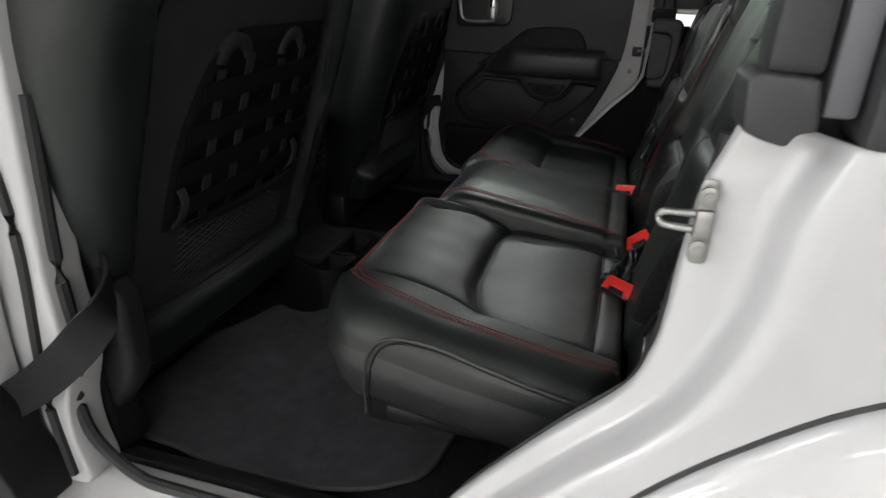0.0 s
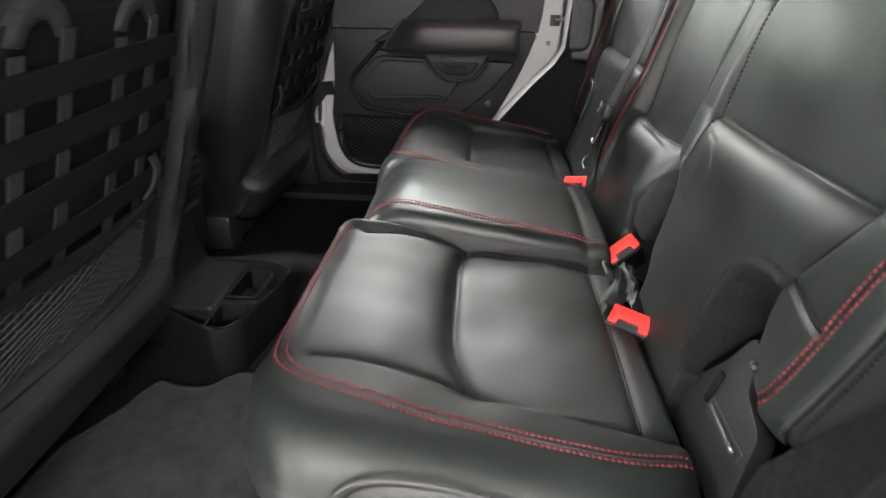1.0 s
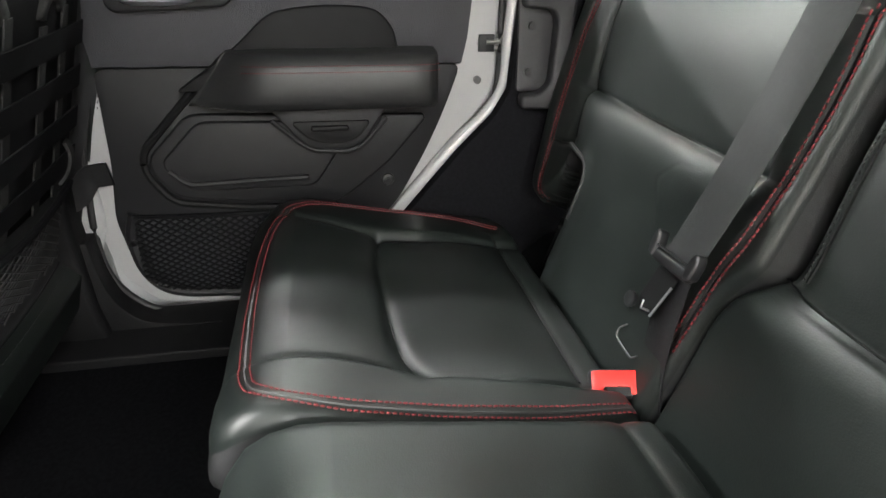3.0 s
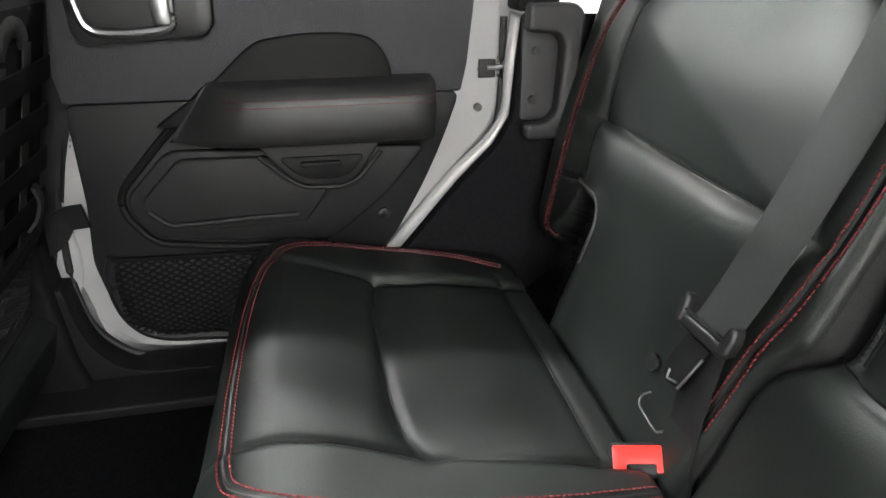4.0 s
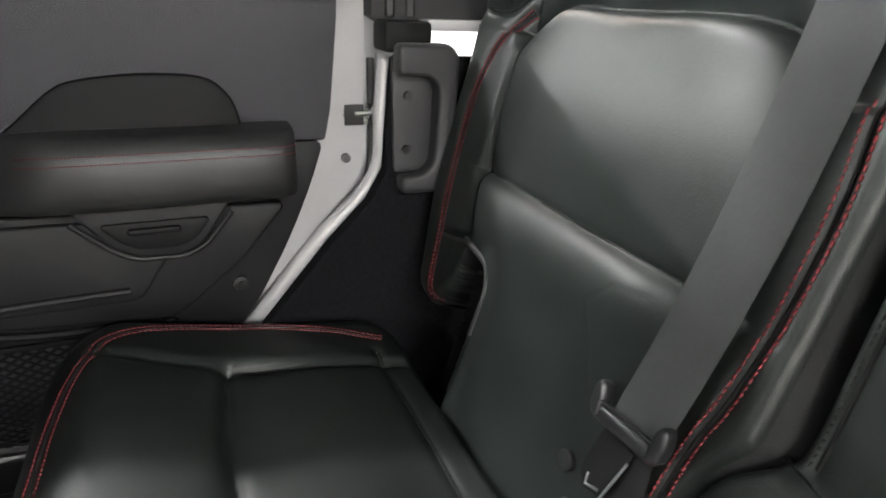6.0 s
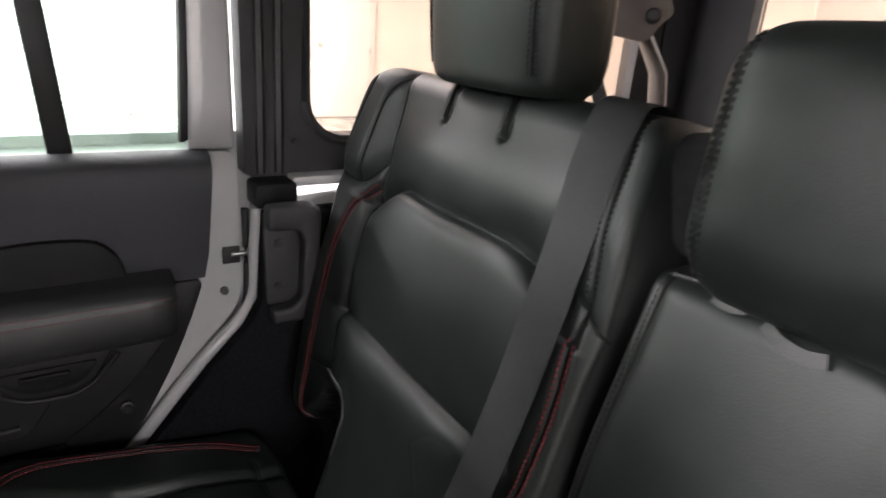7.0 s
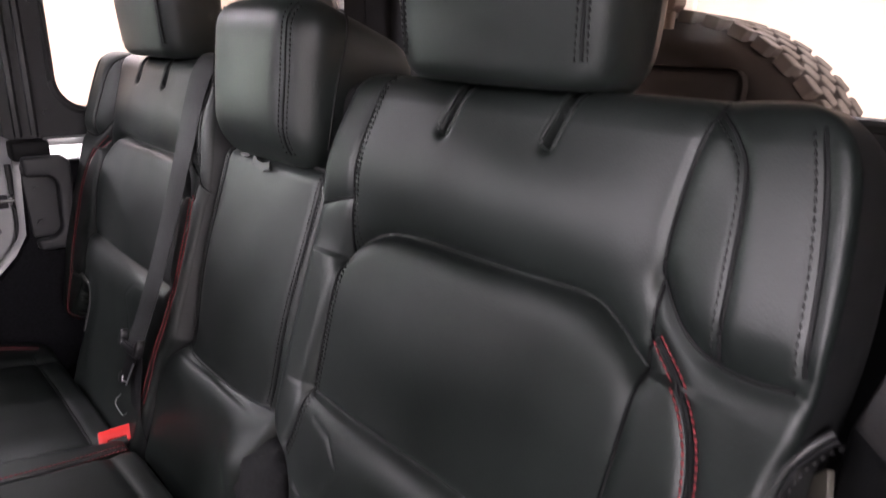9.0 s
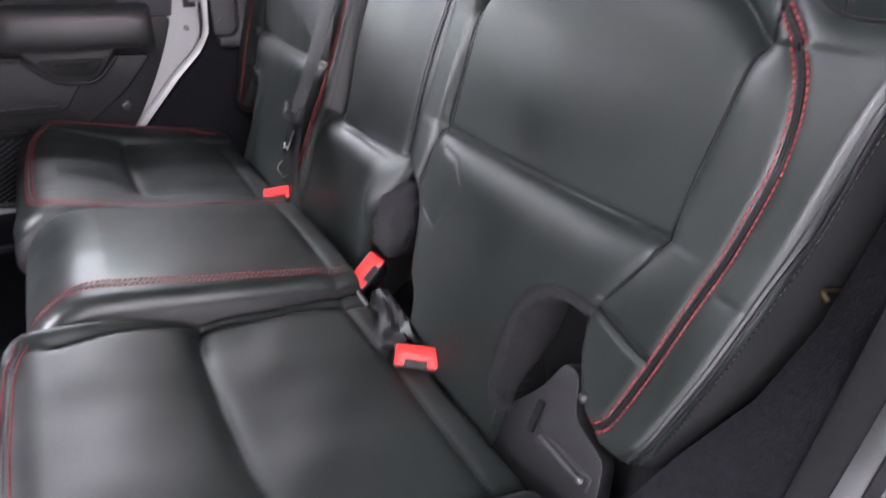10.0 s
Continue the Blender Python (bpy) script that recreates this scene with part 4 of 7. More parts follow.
# arched field above the armrest
arch = [(0.475, 0.99), (0.395, 1.045), (0.345, 1.088), (0.315, 1.100), (0.255, 1.106), (0.195, 1.102), (0.170, 1.085), (0.158, 1.06), (0.156, 1.03), (0.156, 0.99)]
bm = bmesh.new()
prism(bm, [tuple(p) for p in smooth_line(arch[:1] + arch[1:], 4)], XD - 0.030, XD - 0.004, "x", 0.005, 2)
part("armrest_backing", bm, MATTBLACK, fd, "smooth black arched armrest backing")
# armrest, soft and rounded, with a double red seam
AX = XD - 0.092
sec = [(XD - 0.02, 1.049), (AX + 0.030, 1.047), (AX + 0.014, 1.043), (AX + 0.005, 1.034), (AX + 0.001, 1.022), (AX, 1.004), (AX + 0.002, 0.988), (AX + 0.008, 0.976), (AX + 0.020, 0.970), (XD - 0.02, 0.966)]
arm_pts = smooth_line(sec, 4)
verts, faces = [], []
ys = [0.462, 0.452, 0.438, 0.420, 0.400, 0.375, 0.345, 0.30, 0.24, 0.18, 0.140, 0.120, 0.110, 0.105, 0.102]
bulge = [0.10, 0.26, 0.44, 0.62, 0.78, 0.92, 0.99, 1, 1, 1, 1, 0.985, 0.94, 0.86, 0.72]
for y, bfac in zip(ys, bulge):
    for x, z in arm_pts:
        yy = y if y < 0.345 else 0.345 + (y - 0.345) * (1.0 - 0.52 * min(1, max(0, (z - 0.966) / 0.083)))
        verts.append((XD - 0.02 + (x - XD + 0.02) * bfac, yy, 1.007 + (z - 1.007) * (0.93 + 0.07 * min(1, bfac))))
n = len(arm_pts)
for i in range(len(ys) - 1):
    for k in range(n - 1):
        faces.append((i * n + k, i * n + k + 1, (i + 1) * n + k + 1, (i + 1) * n + k))
faces.append(tuple(range(n)))
faces.append(tuple((len(ys) - 1) * n + k for k in range(n))[::-1])
armrest = link("armrest", mesh_from("armrest", verts, faces, LEATHER_SIDE), fd, "black leather armrest with red seam")
for dz in (0.0245, 0.0165):
    vs, fs = [], []
    for k in range(76):
        y = 0.375 - 0.0036 * k
        bf = float(np.interp(y, ys[::-1], bulge[::-1]))
        x = XD - 0.02 + (AX + (0.0046 if dz > 0.02 else 0.0014) - XD + 0.02) * bf - 0.0012
        i = len(vs)
        vs += [(x, y, 1.0085 + dz), (x - 0.0008, y - 0.0014, 1.0093 + dz), (x - 0.0008, y - 0.0014, 1.0077 + dz), (x, y - 0.0028, 1.0085 + dz), (x + 0.001, y - 0.0014, 1.0085 + dz)]
        fs += [(i, i + 1, i + 2), (i + 3, i + 2, i + 1), (i, i + 2, i + 4), (i, i + 4, i + 1), (i + 3, i + 4, i + 2), (i + 3, i + 1, i + 4)]
    link("stitching", mesh_from("stitching", vs, fs, THREAD), armrest, "red contrast stitching")
# pull cup under the armrest
cup = [(0.352, 0.972), (0.305, 0.916), (0.285, 0.905), (0.235, 0.903), (0.212, 0.914), (0.172, 0.972)]
bm = bmesh.new()
prism(bm, rounded(cup, 0.012, 4), XD - 0.050, XD - 0.014, "x", 0.006, 3)
cup_ob = part("pull_cup", bm, PLASTIC, fd)
# darker plate on the cup's face, in place of a shaded hollow
bm = bmesh.new()
prism(bm, rounded([(0.320, 0.948), (0.298, 0.924), (0.280, 0.915), (0.240, 0.914), (0.220, 0.922), (0.200, 0.948)], 0.01, 4), XD - 0.0545, XD - 0.049, "x", 0.002)
part("cup_shade", bm, MATTBLACK, cup_ob)
bm = bmesh.new()
tube(bm, [(XD - 0.051, y, z) for y, z in rounded([(0.350, 0.955), (0.306, 0.914), (0.286, 0.903), (0.234, 0.901), (0.210, 0.912), (0.174, 0.955)], 0.010, 4)[3:-3]], 0.0034, 8)
part("cup_rim", bm, PLASTIC, cup_ob)
bm = bmesh.new()
box(bm, XD - 0.060, XD - 0.052, 0.235, 0.290, 0.934, 0.942, 0.003)
part("pull_lip", bm, MATTBLACK, cup_ob)
# handle: black bezel, silver ring, lever
hb = rounded([(0.372, 1.205), (0.378, 1.118), (0.392, 1.104), (0.535, 1.096), (0.545, 1.11), (0.545, 1.205)], 0.016, 4)
bm = bmesh.new()
prism(bm, hb, XD - 0.036, XD - 0.014, "x", 0.005, 2)
bez = part("handle_bezel", bm, PLASTIC_SMOOTH, fd, "black inner door handle bezel")
bm = bmesh.new()
tube(bm, [(XD - 0.040, y, z) for y, z in smooth_line([(0.425, 1.185), (0.425, 1.135), (0.427, 1.120), (0.445, 1.113), (0.50, 1.111), (0.522, 1.118), (0.530, 1.14), (0.533, 1.19), (0.50, 1.198), (0.45, 1.198)], 5, True)], 0.0055, 8, closed=True)
part("handle_ring", bm, SATIN, bez, "satin silver handle surround")
bm = bmesh.new()
box(bm, XD - 0.050, XD - 0.036, 0.424, 0.446, 1.12, 1.19, 0.005)
part("lever", bm, SATIN, bez, "satin silver door lever")
bm = bmesh.new()
box(bm, XD - 0.0525, XD - 0.049, 0.428, 0.441, 1.150, 1.175, 0.002)
part("lock_button", bm, CHROME, bez)
# screw, latch notch and hole in the shell
bm = bmesh.new()
disc(bm, (XD - 0.008, 0.173, 0.837), 0.010, 0.008, "x", 20, 0.002)
disc(bm, (XD - 0.012, 0.173, 0.837), 0.005, 0.006, "x", 6)
part("trim_screw", bm, PLASTIC_SMOOTH, fd)
bm = bmesh.new()
box(bm, XD - 0.001, XD + 0.004, 0.001, 0.026, 1.036, 1.062, 0.001)
part("latch_slot", bm, RUBBER, fd, "dark latch slot")
bm = bmesh.new()
tube(bm, [(XD - 0.006, -0.014, 1.053), (XD - 0.004, 0.004, 1.051), (XD - 0.003, 0.014, 1.051)], 0.0036, 8)
tube(bm, [(XD - 0.009, -0.012, 1.062), (XD - 0.006, -0.007, 1.053), (XD - 0.009, -0.011, 1.044)], 0.0030, 8)
part("latch_pin", bm, ZINC, fd, "bright steel pin in the latch slot")
bm = bmesh.new()
disc(bm, (XD + 0.001, 0.026, 0.993), 0.006, 0.007, "x", 16)
part("plug", bm, DARKSTEEL, fd, "grey plug in the shell")
# net pocket
bm = bmesh.new()
fr = [(0.572, 0.80), (0.582, 0.76), (0.572, 0.70), (0.535, 0.662), (0.45, 0.652), (0.36, 0.652), (0.35, 0.79)]
tube(bm, [(XD - 0.010, y, z) for y, z in smooth_line(fr, 5)], 0.010, 8, flat=1.0)
net = part("map_pocket", bm, PLASTIC, fd, "black net map pocket")
bm = bmesh.new()
tube(bm, [(XD - 0.016, y, z) for y, z in smooth_line([(0.572, 0.797), (0.47, 0.794), (0.36, 0.792)], 5)], 0.004, 6)
part("net_hem", bm, MESHNET, net)
verts, faces = [], []


def strand(verts, faces, a, b, r):
    a, b = np.array(a), np.array(b)
    d = b - a
    s = np.cross(d, (1, 0, 0))
    s = s / np.linalg.norm(s) * r
    x = np.array([r * 0.7, 0, 0])
    i = len(verts)
    for p in (a, b):
        verts += [p - s, p - x, p + s, p + x]
    for k in range(4):
        faces.append((i + k, i + (k + 1) % 4, i + 4 + (k + 1) % 4, i + 4 + k))


def in_net(y, z):
    return z < 0.795 and y < 0.575 and y > 0.34 and z > 0.655 + 2.2 * max(0, y - 0.53) ** 1.1 * 0.55


step = 0.0135
for k in range(-40, 60):
    for sgn in (-1, 1):
        last = None
        for q in range(60):
            y = 0.34 + 0.004 * q
            z = 0.655 + sgn * (y - 0.455) * 0.62 + k * step * 0.75
            ok = in_net(y, z)
            if ok and last is not None:
                strand(verts, faces, last, (XD - 0.016 - 0.008 * math.sin((z - 0.655) / 0.14 * math.pi), y, z), 0.0017)
            last = (XD - 0.016 - 0.008 * math.sin((z - 0.655) / 0.14 * math.pi), y, z) if ok else None
link("netting", mesh_from("netting", verts, faces, MESHNET), net, "black diamond netting", kind="stuff")
bm = bmesh.new()
prism(bm, [(0.57, 0.79), (0.56, 0.70), (0.52, 0.662), (0.35, 0.658), (0.35, 0.79)], XD - 0.0065, XD - 0.003, "x")
part("pocket_back", bm, PLASTIC_UP, net, smooth=False)

# check straps: black webbing from pillar to door
for s, pts in ((1, [(0.655, 0.70, 0.822), (0.672, 0.664, 0.826), (0.684, 0.640, 0.838), (0.690, 0.622, 0.862), (0.688, 0.592, 0.868)]),
               (-1, [(-0.665, 0.64, 0.885), (-0.70, 0.588, 0.880), (-0.735, 0.570, 0.862), (-0.757, 0.588, 0.828), (-0.765, 0.620, 0.795), (-0.775, 0.655, 0.765), (-0.79, 0.70, 0.735)])):
    st = thing("check_strap", "black webbing door check strap at the white pillar", "strap", "door straps")
    bm = bmesh.new()
    ribbon(bm, [tuple(p) for p in smooth_line(pts, 5)], 0.036 if s > 0 else 0.048, 0.005, (0, 0, 1))
    part("strap", bm, STRAPWEB, st)
    bm = bmesh.new()
    x, y, z = pts[0]
    box(bm, x - 0.02, x + 0.02, y - 0.02, y + 0.03, z - 0.04, z + 0.04, 0.008)
    part("anchor", bm, PLASTIC_SMOOTH, st)


# ------------------------------------------------------------ strikers and grab handles
def striker(s):
    ob = thing("door_striker", "bright steel door striker loop bolted to the pillar", "door striker", "door strikers", at=(0.70, 0, 1.05) if s > 0 else (-0.751, -0.0085, 1.060))
    if s < 0:
        ob.scale = (0.62, 0.55, 0.58)
    bm = bmesh.new()
    prism(bm, rounded([(-0.046, -0.056), (-0.020, -0.056), (-0.020, 0.056), (-0.042, 0.056)], 0.010, 4), s * 0.008, s * 0.013, "x", 0.002)
    part("plate", bm, ZINC, ob, "grey zinc steel plate")
    for z in (-0.035, 0.035):
        bm = bmesh.new()
        disc(bm, (s * 0.016, -0.031, z), 0.0125, 0.006, "x", 20, 0.002)
        b2 = bmesh.new()
        disc(b2, (s * 0.0195, -0.031, z), 0.006, 0.003, "x", 6)
        add(bm, b2)
        part("bolt", bm, ZINC, ob)
    bm = bmesh.new()
    tube(bm, [tuple(p) for p in smooth_line([(s * 0.010, -0.028, 0.010), (s * 0.012, -0.010, 0.010), (s * 0.010, 0.018, 0.008), (s * 0.006, 0.024, 0.0), (s * 0.010, 0.018, -0.008), (s * 0.012, -0.010, -0.010), (s * 0.010, -0.028, -0.010)], 5)], 0.0048, 10)
    part("loop", bm, ZINC, ob, "polished steel loop")
    bm = bmesh.new()
    box(bm, s * 0.016 - 0.006, s * 0.016 + 0.006, -0.042, -0.020, -0.018, 0.018, 0.004)
    part("boss", bm, ZINC, ob)


striker(1)
striker(-1)


def grab_handle(s):
    ob = thing("grab_handle", "black plastic C-shaped grab handle with two screws", "grab handle", "grab handles", at=(s * 0.645, -0.054, 1.045))
    bm = bmesh.new()
    prism(bm, rounded([(0.037, 0.085), (-0.036, 0.085), (-0.036, -0.060), (0.033, -0.060)], 0.008, 4), -s * 0.004, s * 0.004, "x", 0.003)
    part("base_plate", bm, HARDTOP, ob)
    bm = bmesh.new()
    c = [(0.036, 0.098), (-0.030, 0.098), (-0.042, 0.085), (-0.036, -0.060), (-0.022, -0.082), (0.030, -0.082), (0.032, -0.060), (0.002, -0.058), (-0.012, -0.045), (-0.016, 0.045), (-0.006, 0.060), (0.036, 0.062)]
    prism(bm, rounded(c, 0.008, 4), -s * 0.030, -s * 0.003, "x", 0.006, 3)
    part("grip", bm, HARDTOP, ob)
    for y, z in ((0.016, 0.036), (0.018, -0.030)):
        bm = bmesh.new()
        disc(bm, (-s * 0.006, y, z), 0.0055, 0.004, "x", 12)
        part("screw", bm, PLASTIC_SMOOTH, ob)


grab_handle(1)


# ------------------------------------------------------------ rear seats
BO, BS, BN = np.array([0, -0.017, 0.80]), np.array([0, -0.302, 0.953]), np.array([0, 0.953, 0.302])


def back_place(U, V, D):
    U, V, D = np.asarray(U), np.asarray(V), np.asarray(D)
    return np.stack([U, BO[1] + V * BS[1] + D * BN[1], BO[2] + V * BS[2] + D * BN[2]], -1)


def cush_place(U, V, D):
    U, V, D = np.asarray(U), np.asarray(V), np.asarray(D)
    return np.stack([U, V, 0.778 + 0.155 * V + D], -1)


def step_up(x, a, b):
    t = np.clip((x - a) / (b - a), 0, 1)
    return t * t * (3 - 2 * t)


def spline_of(pts):
    line = smooth_line(pts, 10)
    order = np.argsort(line[:, 0])
    a, b = line[order, 0], line[order, 1]
    return lambda v: np.interp(v, a, b)


SEATS = {
    -1: thing("rear_seat", "black leather rear seat with red stitching beside the open door", "car seat", "rear seats"),
    0: thing("rear_seat", "narrow black leather middle rear seat with a low headrest", "car seat", "rear seats"),
    1: thing("rear_seat", "black leather rear seat with red stitching beside the closed door", "car seat", "rear seats"),
}


def outer_back(s):
    """The outer seat's back; s is -1 on the near side and 1 on the far one. All lines are drawn for the near side."""
    def fl(line):
        return [(-s * u, v) for u, v in line]

    rim = spline_of([(0.02, -0.580), (0.07, -0.596), (0.14, -0.612), (0.22, -0.626), (0.30, -0.630), (0.38, -0.636), (0.44, -0.637), (0.50, -0.631), (0.535, -0.622), (0.555, -0.606), (0.565, -0.590)])
    inn = spline_of([(-0.05, -0.265), (0.02, -0.250), (0.05, -0.228), (0.08, -0.218), (0.12, -0.205), (0.145, -0.186), (0.165, -0.158), (0.20, -0.149), (0.30, -0.148), (0.45, -0.150), (0.54, -0.160), (0.565, -0.175)])
    if s > 0:
        # towards the middle seat the far back is broader
        inn = spline_of([(-0.05, -0.155), (0.02, -0.152), (0.06, -0.150), (0.10, -0.146), (0.13, -0.136), (0.155, -0.123), (0.18, -0.120), (0.30, -0.120), (0.45, -0.121), (0.54, -0.135), (0.565, -0.150)])
    out_seam = smooth_line([(-0.505, 0.160), (-0.522, 0.195), (-0.530, 0.225), (-0.536, 0.32), (-0.535, 0.40), (-0.531, 0.47), (-0.533, 0.52), (-0.540, 0.56)], 6)
    in_seam = smooth_line([(-0.193, 0.155), (-0.200, 0.19), (-0.206, 0.30), (-0.208, 0.40), (-0.206, 0.50), (-0.210, 0.56)], 6)
    up = smooth_line([(-0.206, 0.368), (-0.222, 0.388), (-0.250, 0.404), (-0.290, 0.411), (-0.40, 0.412), (-0.475, 0.414), (-0.503, 0.404), (-0.535, 0.378)], 6)
    low = smooth_line([(-0.203, 0.224), (-0.30, 0.223), (-0.42, 0.224), (-0.529, 0.226)], 6)
    if s > 0:
        in_seam = smooth_line([(-0.162, 0.05), (-0.154, 0.135), (-0.146, 0.172), (-0.140, 0.22), (-0.137, 0.27), (-0.138, 0.315), (-0.143, 0.36), (-0.142, 0.40), (-0.147, 0.45), (-0.152, 0.50), (-0.160, 0.56)], 6)
        up = smooth_line([(-0.180, 0.362), (-0.192, 0.383), (-0.208, 0.397), (-0.234, 0.407), (-0.265, 0.412), (-0.31, 0.413), (-0.40, 0.412), (-0.475, 0.414), (-0.503, 0.404), (-0.535, 0.378)], 6)
        low = smooth_line([(-0.172, 0.222), (-0.30, 0.223), (-0.42, 0.224), (-0.529, 0.226)], 6)
    vee = smooth_line([(-0.534, 0.440), (-0.556, 0.414), (-0.580, 0.401), (-0.606, 0.399), (-0.626, 0.402)], 6)
    bol = smooth_line([(-0.541, 0.552), (-0.558, 0.535), (-0.570, 0.512), (-0.577, 0.46), (-0.582, 0.404)], 6)
    red = smooth_line([(-0.540, 0.402), (-0.568, 0.374), (-0.583, 0.345), (-0.590, 0.31), (-0.590, 0.28), (-0.586, 0.232), (-0.579, 0.19), (-0.571, 0.143), (-0.559, 0.084), (-0.551, 0.066), (-0.538, 0.056), (-0.524, 0.058)], 6)
    welt = smooth_line([(-0.578, 0.05), (-0.590, 0.075), (-0.599, 0.11), (-0.611, 0.165), (-0.619, 0.22), (-0.625, 0.27), (-0.628, 0.33), (-0.631, 0.358), (-0.639, 0.376), (-0.648, 0.388)], 6)
    edge_up = smooth_line([(-0.629, 0.412), (-0.622, 0.467), (-0.613, 0.512), (-0.603, 0.546)], 6)
    notch = smooth_line([(-0.430, -0.06), (-0.426, 0.09), (-0.430, 0.125), (-0.445, 0.142), (-0.470, 0.146), (-0.500, 0.150)], 5)
    inbol = [(-0.206, 0.432), (-0.185, 0.426), (-0.150, 0.414)]
    if s > 0:
        inbol = [(-0.168, 0.409), (-0.148, 0.397), (-0.117, 0.377)]
    cross = smooth_line([(-0.563, 0.138), (-0.537, 0.142), (-0.503, 0.151)], 5)
    wrink = [(-0.232, 0.205), (-0.264, 0.200), (-0.286, 0.177), (-0.252, 0.116), (-0.224, 0.128)]
    crease = [(-0.595, 0.209), (-0.608, 0.209), (-0.619, 0.21)]
    slots = [[(-0.322, 0.562), (-0.316, 0.535), (-0.311, 0.512)], [(-0.430, 0.564), (-0.426, 0.537), (-0.422, 0.514)]]
    sm = [(out_seam, 0.0045, 0.0045, "puff"), (in_seam, 0.004, 0.003, "puff"), (up, 0.017, 0.013, "above"), (up, 0.004, 0.005, "puff"), (low, 0.008, 0.010, "below"), (low, 0.004 if s < 0 else 0.006, 0.010, "above"), (vee, 0.008, 0.007, "puff"), (cross, 0.0035, 0.0035, "groove"), (bol, 0.003, 0.004, "groove"), (red, 0.004, 0.006, "groove"), (welt, 0.003, 0.004, "groove"), (edge_up, 0.003, 0.004, "groove"), (inbol, 0.0035, 0.006, "puff"), (wrink, 0.0011 if s < 0 else 0.0004, 0.0022, "groove"), (crease, 0.0016 if s < 0 else 0.0, 0.0035, "groove"), (slots[0], 0.016, 0.0050, "groove"), (slots[1], 0.016, 0.0050, "groove")]

    def top_of(u):
        """Upper edge of the notch, rounded at its inner corner."""
        return np.interp(u, [0.420, 0.428, 0.438, 0.455, 0.475], [0.100, 0.122, 0.135, 0.143, 0.146])

    def high(U, V):
        u = s * U
        # u grows outwards here
        d = 0.005 * np.exp(-((u - 0.37) / 0.12) ** 2) * np.exp(-((V - 0.315) / 0.06) ** 2)
        d = d + 0.011 * np.clip((u - 0.53) / 0.105, 0, 1) * step_up(V, 0.02, 0.2) + 0.006 * step_up(u, 0.53, 0.58) * step_up(V, 0.39, 0.43)
        d = d + 0.009 * np.exp(-((V - 0.47) / 0.05) ** 2) * (1 - step_up(u, 0.43, 0.54))
        d = d + 0.006 * np.exp(-((V - 0.19) / 0.035) ** 2) * step_up(u, 0.2, 0.26) * (1 - step_up(u, 0.47, 0.53))
        if s < 0:
            # the little fold of loose hide
            d = d + 0.0015 * np.exp(-((u - 0.252) / 0.020) ** 2 - ((V - 0.160) / 0.028) ** 2)
        else:
            lip = seg_dist(-u, V, notch)
            d = d + 0.005 * np.exp(-(lip / 0.014) ** 2) * step_up(0.47 - u, 0, 0.03)
        u_in = 0.431 if s > 0 else np.interp(V, [0.0, 0.02, 0.045], [0.446, 0.434, 0.420])
        ins = ((u > u_in) & (u < 0.500) & (V < top_of(u))).astype(float)
        d = d - 0.065 * ins * step_up(0.150 - V, 0.0, 0.02) * step_up(u, u_in - 0.002, u_in + (0.011 if s > 0 else 0.006)) * step_up(0.502 - u, 0, 0.012)
        # the outer bolster ends in a rounded tip above the hinge
        tip = V - np.interp(u, [0.500, 0.506, 0.517, 0.531, 0.552, 0.575, 0.60, 0.64], [0.12, 0.094, 0.073, 0.055, 0.043, 0.045, 0.06, 0.10])
        q = np.clip(1 - tip / 0.024, 0, 1)
        d = d - step_up(u, 0.496, 0.506) * (0.030 * (1 - np.sqrt(np.maximum(0, 1 - q * q))) + 0.06 * (tip < 0))
        # small creases of the worn hide
        d = d + 0.00035 * np.sin(47 * u + 22 * V) * np.sin(31 * V - 26 * u)
        return d

    seat = SEATS[s]
    if s < 0:
        L, R = (lambda v: rim(v)), (lambda v: inn(v))
        rims = (0.010, 0.018, 0.022, 0.030)
    else:
        L, R = (lambda v: -inn(v)), (lambda v: -rim(v))
        rims = (0.012, 0.016, 0.022, 0.030)
    pad = Pad(-0.05, 0.565, L, R, rims, -0.115, back_place, high, [(fl(a), b, c, k) for a, b, c, k in sm], 0.0026)
    os_, is_ = spline_of([(p[1], p[0]) for p in out_seam]), spline_of([(p[1], p[0]) for p in in_seam])
    us_, ls_ = spline_of([(-p[0], p[1]) for p in up]), 0.2235
    vs_ = spline_of([(-p[0], p[1]) for p in vee])

    def reg(U, V):
        u = np.abs(U)
        r = np.zeros_like(U)
        outer = u > -os_(np.clip(V, 0.16, 0.56))
        outer = np.where(V < 0.16, u > 0.5, outer)
        inner = u < -is_(V)
        r = np.where(V > us_(u), 1, r)
        r = np.where(V < ls_, 2, r)
        r = np.where(outer, np.where(V > vs_(u), 4, 3), r)
        r = np.where(inner, 5, r)
        r = np.where((u > (0.433 if s > 0 else np.interp(V, [0.0, 0.02, 0.045], [0.448, 0.436, 0.422]))) & (u < 0.503) & (V < top_of(u) - 0.002), 6, r)
        r = np.where((u > 0.500) & (V < np.interp(u, [0.500, 0.506, 0.517, 0.531, 0.552, 0.575, 0.60, 0.64], [0.12, 0.094, 0.073, 0.055, 0.043, 0.045, 0.06, 0.10]) + 0.001), 6, r)
        return r

    pad.build(seat, reg, ["centre_panel", "upper_panel", "lower_panel", "outer_bolster", "shoulder_bolster", "inner_bolster", "notch_lining"], [LEATHER] * 6 + [MATTBLACK], ["", "", "", "", "", "", "dark hollow of the belt notch"], "backrest", LEATHER_SIDE)
    seat = pad.root
    rows = [fl(offset_line(red, 0.0042)), fl(offset_line(red, -0.0042))]
